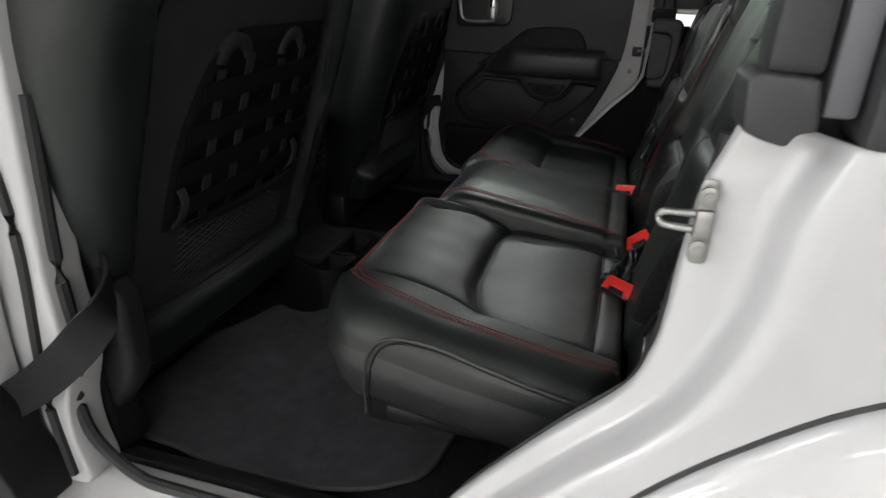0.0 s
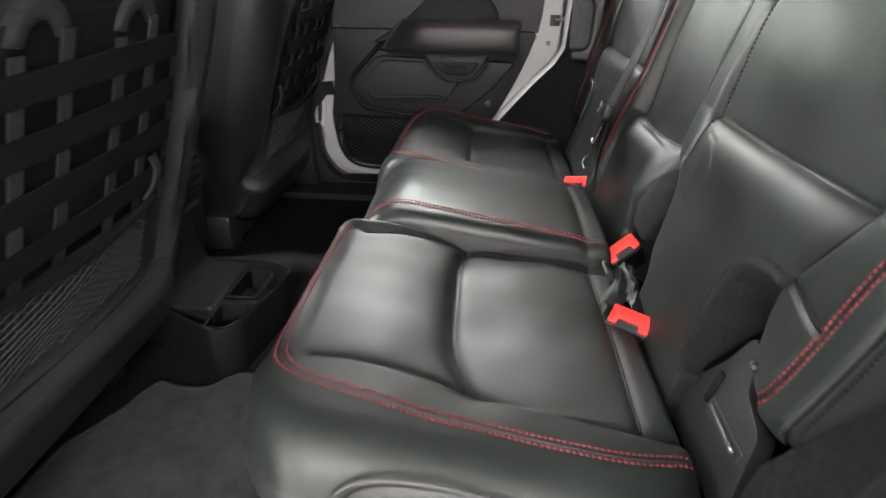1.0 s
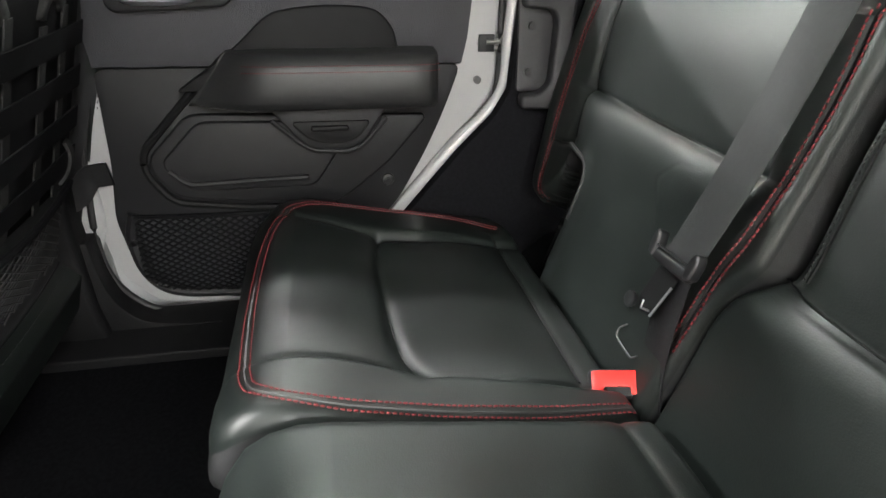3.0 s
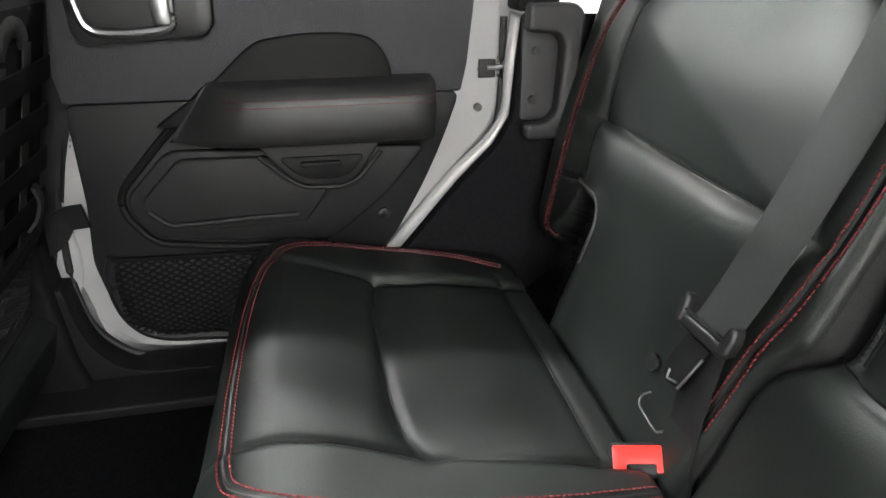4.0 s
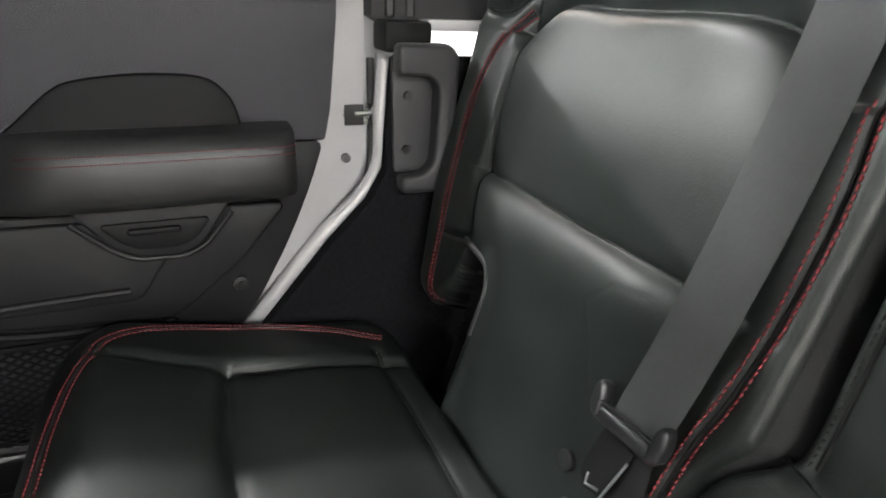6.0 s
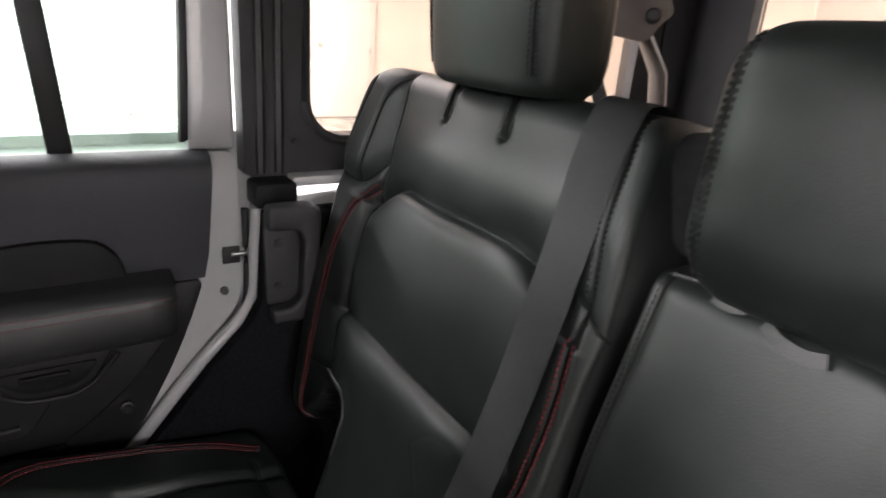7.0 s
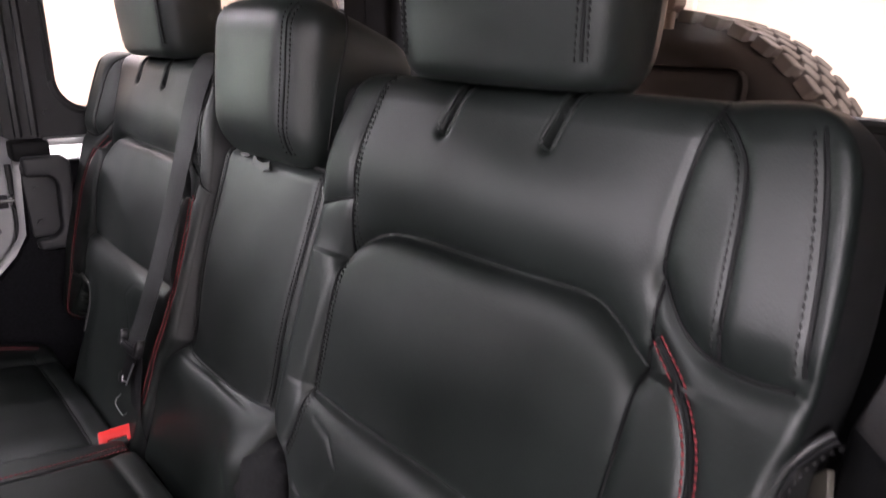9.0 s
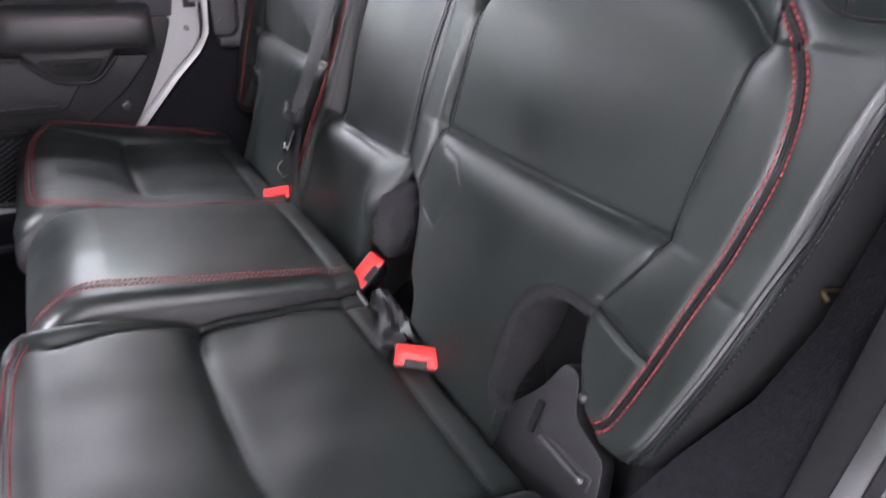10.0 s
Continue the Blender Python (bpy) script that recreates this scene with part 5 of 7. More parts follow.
    if s > 0:
        inner_red = np.array([p for p in in_seam if p[1] < 0.372])
        rows += [fl(offset_line(inner_red, 0.0050)), fl(offset_line(inner_red, -0.0050))]
    stitches("stitching", seat, pad, rows, THREAD, "red contrast double stitching", 0.0054, 0.0050, 0.0010)
    stitches("dark_stitching", seat, pad, ([fl(offset_line(in_seam, 0.006)), fl(offset_line(in_seam, 0.011))] if s < 0 else [fl(offset_line(in_seam[in_seam[:, 1] > 0.40], 0.0045)), fl(offset_line(in_seam[in_seam[:, 1] > 0.40], -0.0045))]) + [fl(offset_line(welt, 0.0075)), fl(offset_line(bol, 0.0045)), fl(offset_line(edge_up, -0.005))], THREAD_BLACK, "black stitching", 0.0052, 0.0038, 0.0008)
    piping("welt", seat, pad, fl(welt), 0.0022, LEATHER_SIDE, "", -0.0005)
    seam_lines(seat, pad, [fl(q) for q in (out_seam, in_seam, up, low, vee, bol, inbol, edge_up, cross, offset_line(welt, 0.0038), offset_line(red, 0.0011), offset_line(red, -0.0011))])
    for sl in slots:
        # flattened black tube that imitates the dark inside of the slot
        bm = bmesh.new()
        tube(bm, [tuple(q) for q in pad.line3(resample(fl(sl), 0.004), 0.0022)], 0.0040, 8, flat=0.5)
        part("slot", bm, MATTBLACK, seat, "black fill for the shade in the buttonhole slot")
        bm = bmesh.new()
        c = fl(sl)
        loop = [tuple(p) for p in offset_line(np.array(c), 0.0062)] + [tuple(p) for p in offset_line(np.array(c), -0.0062)][::-1]
        tube(bm, [tuple(p) for p in pad.line3(smooth_line(loop, 4, True), 0.0012)], 0.0020, 6, closed=True)
        part("slot_piping", bm, LEATHER, seat)
    bm = bmesh.new()
    if s > 0:
        tube(bm, [tuple(on_surface) for on_surface in back_place(*np.array([(p[0], p[1], 0.004) for p in resample(fl([p for p in notch if p[1] > 0.05]), 0.006)]).T)], 0.0032, 8)
    if s < 0:
        # felt wall that follows the notch's edge, deep at its inner side and thin along the top
        run = resample(smooth_line([(-0.454, 0.010), (-0.441, 0.012), (-0.431, 0.024), (-0.426, 0.046), (-0.425, 0.075), (-0.427, 0.105), (-0.435, 0.127), (-0.452, 0.140), (-0.478, 0.146), (-0.503, 0.146)], 8), 0.004)
        along = np.linspace(0, 1, len(run))
        deep = np.interp(along, [0, 0.06, 0.14, 0.28, 0.42, 0.56, 0.68, 0.82, 1.0], [0.014, 0.020, 0.030, 0.050, 0.060, 0.058, 0.040, 0.018, 0.012])
        thick = np.interp(along, [0, 0.05, 0.5, 0.75, 1.0], [0.004, 0.008, 0.0085, 0.0065, 0.0055])
        side = offset_line(run, 1.0) - run
        rings = []
        for (u, v), (su, sv), dd, hh in zip(run, side, deep, thick):
            ring = []
            for k in range(16):
                an = 2 * math.pi * k / 16
                off = hh * math.cos(an)
                dep = (0.008 - 0.008 * (1 - math.sin(an))) if math.sin(an) > 0 else -dd + 0.008 * (1 + math.sin(an))
                wob = 0.0006 * math.sin(90 * v + 3 * k)
                q = back_place(u + su * (off + wob), v + sv * (off + wob), dep)
                ring.append(bm.verts.new([float(c) for c in q]))
            rings.append(ring)
        for A, B in zip(rings[:-1], rings[1:]):
            for k in range(16):
                bm.faces.new((A[k], A[(k + 1) % 16], B[(k + 1) % 16], B[k]))
        bm.faces.new(rings[0][::-1])
        bm.faces.new(rings[-1])
    part("notch_rim", bm, FELT if s < 0 else LEATHER_SIDE, seat, "padded charcoal felt rim of the belt notch")
    if s < 0:
        bm = bmesh.new()
        p = pad.at(-0.528, 0.078, 0.001)[0]
        b = bmesh.new()
        bmesh.ops.create_uvsphere(b, u_segments=12, v_segments=8, radius=0.005)
        add(bm, b, Matrix.Translation(Vector(p)))
        part("button", bm, PLASTIC_SMOOTH, seat)


outer_back(-1)
outer_back(1)


def middle_back():
    seat = SEATS[0]
    L = spline_of([(0.02, -0.100), (0.06, -0.120), (0.12, -0.140), (0.17, -0.146), (0.30, -0.143), (0.45, -0.143)])
    R = spline_of([(0.02, 0.148), (0.06, 0.146), (0.10, 0.142), (0.13, 0.132), (0.155, 0.112), (0.18, 0.105), (0.30, 0.104), (0.45, 0.103)])
    panel_l = smooth_line([(-0.112, 0.165), (-0.120, 0.30), (-0.128, 0.45)], 6)
    panel_r = smooth_line([(0.095, 0.165), (0.094, 0.30), (0.091, 0.45)], 6)
    low = smooth_line([(-0.145, 0.168), (-0.10, 0.158), (0.0, 0.153), (0.08, 0.154), (0.115, 0.158), (0.145, 0.146)], 5)

    def high(U, V):
        d = -0.014 + 0.007 * step_up(0.17 - V, 0, 0.05) * (1 - step_up(0.12 - V, 0, 0.1)) + 0.006 * np.exp(-(U / 0.09) ** 2) * (V > 0.15)
        # fold of hide beside the belt notch
        d = d + 0.014 * np.exp(-((U + 0.098) / 0.026) ** 2 - ((V - 0.085) / 0.045) ** 2) + 0.0016 * np.sin(90 * V + 50 * U) * np.exp(-((U + 0.125) / 0.03) ** 2 - ((V - 0.13) / 0.04) ** 2)
        return d + 0.0006 * np.sin(55 * U + 30 * V)

    pad = Pad(-0.045, 0.452, L, R, (0.018, 0.007, 0.02, 0.02), -0.11, back_place, high, [(panel_l, 0.004, 0.004, "puff"), (panel_r, 0.004, 0.004, "puff"), (low, 0.012, 0.012, "below")], 0.0034)

    def reg(U, V):
        r = np.where(V < np.interp(U, low[:, 0], low[:, 1]), 1, 0)
        r = np.where((V > 0.165) & ((U < np.interp(V, panel_l[:, 1], panel_l[:, 0])) | (U > np.interp(V, panel_r[:, 1], panel_r[:, 0]))), 2, r)
        r = np.where((r == 2) & (U > 0), 4, r)
        return np.where((U < -0.112) & (V < 0.145), 3, r)

    pad.build(seat, reg, ["centre_panel", "lower_panel", "side_border", "notch_lining", "side_border"], [LEATHER] * 5, None, "backrest", LEATHER_SIDE)
    seat = pad.root
    seam_lines(seat, pad, [panel_l, panel_r, low])
    stitches("dark_stitching", seat, pad, [offset_line(panel_l, 0.005), offset_line(panel_l, -0.004), offset_line(panel_r, -0.004)], THREAD_BLACK, "black stitching", 0.0052, 0.0038, 0.0008)
    # bunched felt flap at the lower near corner
    bm = bmesh.new()
    bmesh.ops.create_uvsphere(bm, u_segments=28, v_segments=20, radius=1)
    for v in bm.verts:
        x, y, z = v.co
        f = 1 + 0.10 * math.sin(5 * x + 4 * z) * math.cos(3 * y + 5 * z) + 0.06 * math.sin(11 * z + 7 * x)
        q = back_place(-0.152 + 0.040 * x * f - 0.010 * z, 0.086 + 0.054 * z * f, -0.020 + 0.026 * y * f)
        v.co = Vector([float(c) for c in q])
    part("felt_flap", bm, FELT, seat, "bunched charcoal felt flap")
    # ledge behind, that joins the two outer backs
    bm = bmesh.new()
    for k in range(2):
        x0, x1 = ((-0.165, 0.0), (0.0, 0.165))[k]
        box(bm, x0, x1, -0.062, 0.062, -0.05, 0.05, 0.03, 4, Matrix.Translation((0, BO[1] + 0.515 * BS[1] - 0.085, BO[2] + 0.515 * BS[2] - 0.02)))
    part("rear_ledge", bm, FELT, seat, "carpeted ledge behind the headrest")
    # pull tag below the headrest
    bm = bmesh.new()
    a = [tuple(p) for p in pad.line3(smooth_line([(0.008, 0.444), (-0.006, 0.437), (-0.022, 0.435), (-0.034, 0.438)], 4), 0.006)]
    ribbon(bm, a, 0.010, 0.003, (0, -0.3, 0.95))
    part("pull_tag", bm, LEATHER_SIDE, seat, "dark webbing pull tag")
    bm = bmesh.new()
    a = [tuple(p) for p in pad.line3(smooth_line([(0.048, 0.446), (0.036, 0.444), (0.024, 0.447)], 4), 0.007)]
    ribbon(bm, a, 0.007, 0.003, (0, -0.3, 0.95))
    part("pull_tag", bm, LEATHER_SIDE, seat)
    # paler tube drawn for the top edge that catches the light
    bm = bmesh.new()
    a = [tuple(p) for p in pad.line3(smooth_line([(0.092, 0.449), (0.05, 0.452), (0.0, 0.447), (-0.06, 0.452), (-0.126, 0.449)], 5), 0.003)]
    tube(bm, a, 0.0022, 6)
    part("lit_edge", bm, LEATHER_SIDE, seat)


middle_back()


def headrest(seat, label, x0, x1, v0, v1, front, rear, lean, rims, back):
    ca, sa = math.cos(radians(lean)), math.sin(radians(lean))
    o = BO + BS * v0 + BN * front
    up = BS * ca + BN * sa
    out = BN * ca - BS * sa

    def place(U, V, D):
        U, V, D = np.asarray(U), np.asarray(V), np.asarray(D)
        return np.stack([U + 0 * V, o[1] + V * up[1] + D * out[1], o[2] + V * up[2] + D * out[2]], -1)

    H = v1 - v0
    c = 0.5 * (x0 + x1)
    w = 0.5 * (x1 - x0)
    wv = [0, 0.004, 0.012, 0.025, 0.045, 0.3 * H, 0.6 * H, H - 0.07, H - 0.045, H - 0.025, H - 0.012, H - 0.004, H]
    ww = [1 - 0.020 / w, 1 - 0.013 / w, 1 - 0.008 / w, 1 - 0.004 / w, 1 - 0.002 / w, 0.995, 1.0, 1 - 0.004 / w, 1 - 0.010 / w, 1 - 0.021 / w, 1 - 0.034 / w, 1 - 0.048 / w, 1 - 0.062 / w]
    wf = lambda v: np.interp(v, wv, ww)
    seamL = [(c - w * 0.80, 0), (c - w * 0.82, 0.5 * H), (c - w * 0.80, H)]
    seamR = [(c + w * 0.80, 0), (c + w * 0.82, 0.5 * H), (c + w * 0.80, H)]
    pad = Pad(0, H, lambda v: c - w * wf(v), lambda v: c + w * wf(v), rims, rear, place, lambda U, V: 0.010 * (1 - ((U - c) / w) ** 2) + 0.006 * np.sin(np.clip(V / H, 0, 1) * math.pi), [(seamL, 0.0025, 0.005, "puff"), (seamR, 0.0025, 0.005, "puff")], 0.006, back)

    def reg(U, V):
        return np.where(np.abs(U - c) > w * 0.81, np.where(U > c, 2, 1), 0)

    h = pad.build(seat, reg, ["front_panel", "side_border", "side_border"], [LEATHER] * 3, None, "headrest", LEATHER, label)
    seam_lines(h, pad, [[p for p in resample(q, 0.02) if 0.012 < p[1] < H - 0.02] for q in (seamL, seamR)])
    stitches("dark_stitching", h, pad, [[(p[0] + d, p[1]) for p in resample(q, 0.02) if 0.02 < p[1] < H - 0.05] for q in (seamL, seamR) for d in (-0.004, 0.004)], THREAD_BLACK, "black stitching", 0.0052, 0.0038, 0.0008)


headrest(SEATS[1], "tall black leather headrest", 0.250, 0.468, 0.550, 0.80, 0.02, -0.09, 19, (0.024, 0.024, 0.016, 0.04), 0.025)
headrest(SEATS[-1], "tall black leather headrest", -0.472, -0.248, 0.551, 0.80, 0.02, -0.09, 19, (0.024, 0.024, 0.016, 0.04), 0.025)


class Block:
    """A stuffed block with evenly rounded edges; line3 gives points on its front."""

    def __init__(self, place, hu, hv, hd, r):
        self.place, self.hu, self.hv, self.hd, self.r = place, hu, hv, hd, r

    def line3(self, line, lift=0.0):
        q = np.asarray(line, float)
        du = np.maximum(0, np.abs(q[:, 0]) - self.hu + self.r)
        dv = np.maximum(0, np.abs(q[:, 1]) - self.hv + self.r)
        d = self.hd - self.r + np.sqrt(np.maximum(0, self.r ** 2 - du ** 2 - dv ** 2)) + 0.006 * (1 - (q[:, 0] / self.hu) ** 2)
        return self.place(q[:, 0], q[:, 1], d + lift)


def low_headrest(seat, label):
    """The middle seat's low headrest: front panel, stitched borders at both sides, and a deep body."""
    hu, hv, hd, r = 0.106, 0.094, 0.090, 0.045
    o = BO + BS * 0.541 + BN * -0.042
    up, out = BS * 0.998 + BN * 0.06, BN * 0.998 - BS * 0.06

    def place(U, V, D):
        U, V, D = np.asarray(U), np.asarray(V), np.asarray(D)
        # it narrows a little and sinks towards its rear
        f = (D + hd) / (2 * hd)
        # the front face leans over, its lower edge set back
        D = D + np.clip(D / hd, 0, 1) * (0.15 * V - 0.006 * (V / hv) ** 2)
        return np.stack([-0.024 + U * (0.93 + 0.07 * f) * (1 + 0.02 * (V / hv)), o[1] + V * up[1] + D * out[1], o[2] + (V - 0.020 * (1 - f) * (V > 0) * (V / hv)) * up[2] + D * out[2]], -1)

    n = 28
    t = np.linspace(-1, 1, n)
    t = np.sign(t) * (1 - (1 - np.abs(t)) ** 1.5)
    half = np.array([hu, hv, hd])
    sides = {"front_panel": [], "body": []}
    for axis in range(3):
        for sg in (-1, 1):
            A, B = np.meshgrid(t, t, indexing="ij")
            P = np.zeros((n, n, 3))
            P[..., axis], P[..., (axis + 1) % 3], P[..., (axis + 2) % 3] = sg, A, B
            P = P * half
            core = np.clip(P, -(half - r), half - r)
            d = P - core
            P = core + r * d / (np.linalg.norm(d, axis=-1, keepdims=True) + 1e-9)
            P[..., 2] += 0.006 * (1 - (P[..., 0] / hu) ** 2) * np.clip(P[..., 2] / hd, 0, 1)
            Q = place(P[..., 0], P[..., 1], P[..., 2]).reshape(-1, 3)
            quads = [(i * n + j, (i + 1) * n + j, (i + 1) * n + j + 1, i * n + j + 1) for i in range(n - 1) for j in range(n - 1)]
            if sg < 0:
                quads = [q[::-1] for q in quads]
            sides["front_panel" if axis == 2 and sg > 0 else "body"].append((Q, quads))
    obs = []
    for name in ("body", "front_panel"):
        verts, faces = [], []
        for Q, quads in sides[name]:
            k = len(verts)
            verts += [tuple(p) for p in Q]
            faces += [tuple(k + i for i in q) for q in quads]
        me = mesh_from(name, verts, faces, LEATHER)
        bm = bmesh.new()
        bm.from_mesh(me)
        bmesh.ops.remove_doubles(bm, verts=bm.verts[:], dist=0.0002)
        bm.to_mesh(me)
        bm.free()
        me.polygons.foreach_set("use_smooth", [True] * len(me.polygons))
        obs.append(link("headrest" if name == "body" else name, me, seat if name == "body" else obs[0], label if name == "body" else ""))
    h = obs[0]
    block = Block(place, hu, hv, hd, r)
    seams = [resample([(sx * 0.080, -0.080), (sx * 0.082, 0.0), (sx * 0.078, 0.078)], 0.02) for sx in (-1, 1)]
    seam_lines(h, block, seams, 0.0013, 0.0)
    stitches("dark_stitching", h, block, [[(p[0] + d, p[1]) for p in q] for q in seams for d in (-0.0045, 0.0045)], THREAD_BLACK, "black stitching", 0.0052, 0.0038, 0.0009)
    # second seam round the side, from below over the top
    for sx in (-1, 1):
        bm = bmesh.new()
        ring = [(sx * hu, v, d) for v, d in ((-0.066, 0.036), (0.0, 0.036), (0.050, 0.034))] + [(sx * (hu - 0.012), 0.084, 0.032), (sx * (hu - 0.040), hv, 0.030), (0, hv, 0.030)]
        pts = [tuple(place(a * 1.003, b * 1.003, c)) for a, b, c in smooth_line(ring, 6)]
        tube(bm, pts, 0.0014, 6)
        part("seam", bm, MATTBLACK, h)


low_headrest(SEATS[0], "low rounded black leather headrest")


def cushion(seat, x0, x1, front, label, lift, stitch, insert, side=0):
    """A seat cushion; stitch: x of the red seams at its edges; insert: x range of the pressed-in field."""
    w = x1 - x0
    rl = 0.050 if side < 0 else 0.018
    rr = 0.050 if side > 0 else 0.018
    cl = 0.085 if side < 0 else 0.03
    cr = 0.085 if side > 0 else 0.03
    L = lambda v: x0 + cl * np.clip((v - (front - cl)) / cl, 0, 1) ** 2.2 + (0.03 * np.clip((0.03 - v) / 0.03, 0, 1) ** 2 if side < 0 else 0)
    R = lambda v: x1 - cr * np.clip((v - (front - cr)) / cr, 0, 1) ** 2.2 - (0.03 * np.clip((0.03 - v) / 0.03, 0, 1) ** 2 if side > 0 else 0)
    sm = []
    i0, i1 = insert if insert else (0, 0)
    if insert:
        inner = [(0.182, 0.0), (0.170, 0.097), (0.168, 0.200), (0.174, 0.27), (0.190, 0.343)]
        outer = [(0.516, 0.0), (0.506, 0.096), (0.495, 0.182), (0.484, 0.258), (0.486, 0.342)]
        if side > 0:
            inner = [(0.186, 0.0), (0.199, 0.085), (0.212, 0.188), (0.226, 0.289), (0.222, 0.345)]
            outer = [(0.516, 0.0), (0.531, 0.104), (0.538, 0.206), (0.546, 0.27), (0.570, 0.338)]
        left, right = (inner, outer) if side > 0 else ([(-p[0], p[1]) for p in outer], [(-p[0], p[1]) for p in inner])
        sideL, sideR = smooth_line(left, 6), smooth_line(right, 6)
        c0, c1 = (0.188, 0.206) if side > 0 else (0.182, 0.203)
        i0, i1 = (float(np.interp(0.19, q[:, 1], q[:, 0])) for q in (sideL, sideR))
        cross = smooth_line([(i0, c0), (i0 + 0.04, c0 + 0.018), (i0 + 0.10, 0.212), (i1 - 0.10, 0.214), (i1 - 0.04, 0.212), (i1, c1)], 5)
        backl = smooth_line([(i0 - 0.01, 0.032), ((i0 + i1) / 2, 0.030), (i1 + 0.01, 0.032)], 4)
        sm += [(cross, 0.012, 0.016, "above"), (cross, 0.006, 0.006, "puff"), (sideL, 0.005, 0.004, "puff"), (sideR, 0.005, 0.004, "puff"), (backl, 0.004, 0.005, "puff")]
    else:
        backl = [(x0, 0.03), (x1, 0.03)]
        sm += [(backl, 0.004, 0.006, "puff")]

    def high(U, V):
        d = np.full_like(U, lift)
        if insert:
            e0, e1 = np.interp(V, sideL[:, 1], sideL[:, 0]), np.interp(V, sideR[:, 1], sideR[:, 0])
            d = d + 0.009 * (1 - step_up(U - e0, -0.016, 0.002)) + (0.003 if side > 0 else 0.009) * step_up(U - e1, -0.002, 0.016)
            d = d + 0.006 * np.exp(-((V - 0.30) / 0.06) ** 2)
        else:
            d = d + 0.012 * np.cos((U - (x0 + x1) / 2) / w * 2.2)
        d = d + 0.0006 * np.sin(70 * U + 31 * V) * np.sin(37 * V - 20 * U)
        return d

    pad = Pad(-0.005, front, L, R, (rl, rr, 0.01, (0.040 if side < 0 else 0.066) if insert else 0.092), -0.118, cush_place, high, sm, 0.0034, -1)

    def reg(U, V):
        if not insert:
            return np.zeros_like(U)
        cr_v = np.interp(U, cross[:, 0], cross[:, 1])
        r = np.where(V > cr_v, 1, 0)
        a = np.interp(V, sideL[:, 1], sideL[:, 0])
        b = np.interp(V, sideR[:, 1], sideR[:, 0])
        return np.where((U < a) | (U > b) | (V > front - 0.045), 2, r)

    pad.build(seat, reg, ["insert_panel", "front_panel", "border_panel"] if insert else ["top_panel"], [LEATHER] * 3, None, "cushion", LEATHER_SIDE, label)
    seat = pad.root
    if insert:
        seam_lines(seat, pad, [cross, sideL, sideR, backl])
    lines = []
    for st in stitch:
        line = smooth_line(st, 8)
        lines += [offset_line(line, 0.0052), offset_line(line, -0.0052)]
        piping("seam", seat, pad, line, 0.0018, LEATHER_SIDE, "", -0.001)
    if lines:
        stitches("stitching", seat, pad, lines, THREAD, "red contrast double stitching", 0.0054, 0.0050, 0.0010)
    return seat, pad


FR = 0.388
cushion(SEATS[-1], -0.618, -0.158, FR + 0.007, "black leather seat cushion", 0.0, [[(-0.548, 0.0), (-0.557, 0.06), (-0.556, 0.11), (-0.551, 0.177), (-0.546, 0.246), (-0.538, 0.302), (-0.526, 0.341), (-0.503, 0.364), (-0.46, 0.376), (-0.36, 0.381), (-0.25, 0.380), (-0.205, 0.376), (-0.182, 0.366)]], (-0.525, -0.195), -1)
cushion(SEATS[0], -0.152, 0.128, 0.375, "narrow black leather seat cushion", 0.020, [[(-0.132, 0.01), (-0.128, 0.10), (-0.122, 0.20), (-0.117, 0.27), (-0.114, 0.32), (-0.116, 0.350), (-0.119, 0.366), (-0.121, 0.3735)]], None)
cushion(SEATS[1], 0.134, 0.660, FR, "black leather seat cushion", 0.004, [[(0.150, 0.0), (0.145, 0.10), (0.147, 0.22), (0.150, 0.29), (0.165, 0.335), (0.20, 0.355), (0.32, 0.362), (0.46, 0.358), (0.55, 0.343), (0.595, 0.312), (0.612, 0.26), (0.615, 0.18), (0.605, 0.09), (0.575, 0.015)]], (0.222, 0.555), 1)

# pressed panel outline on the near side of the near cushion
side = smooth_line([(0.302, 0.70), (0.303, 0.752), (0.294, 0.797), (0.267, 0.819), (0.215, 0.819), (0.146, 0.801), (0.079, 0.785), (0.03, 0.775)], 6)
bm = bmesh.new()
tube(bm, [(-0.6212 if z > 0.73 else -0.619, y, z) for y, z in side], 0.0022, 6)
part("side_seam", bm, LEATHER_SIDE, SEATS[-1], "stitched outline of the side cover")
bm = bmesh.new()
tube(bm, [(-0.6206 if z > 0.73 else -0.6184, y - 0.006, z - 0.005) for y, z in side], 0.0014, 6)
part("side_seam", bm, MATTBLACK, SEATS[-1])

# cover plate with its latch slot below the near notch
bm = bmesh.new()
b = bmesh.new()
prism(b, rounded([(-0.434, -0.045), (-0.430, 0.0), (-0.450, 0.014), (-0.474, 0.050), (-0.488, 0.086), (-0.506, 0.086), (-0.520, 0.050), (-0.562, 0.036), (-0.585, -0.045)], 0.008, 3), -0.030, -0.012, "z", 0.003)
LEAN = Matrix.Translation(BO) @ Matrix(((1, 0, 0), BS, BN)).transposed().to_4x4()
add(bm, b, LEAN)
plate = part("latch_cover", bm, PLASTIC_SMOOTH, SEATS[-1], "black plastic latch cover")
bm = bmesh.new()
box(bm, -0.560, -0.488, 0.002, 0.016, -0.014, -0.0105, 0.001, 1, LEAN)
part("latch_slot", bm, RUBBER, plate)
bm = bmesh.new()
tube(bm, [tuple(LEAN @ Vector(p)) for p in ((-0.495, 0.010, -0.010), (-0.525, 0.010, -0.008), (-0.550, 0.010, -0.007))], 0.0022, 8)
part("latch_pin", bm, DARKSTEEL, plate, "dark steel latch pin")
bm = bmesh.new()
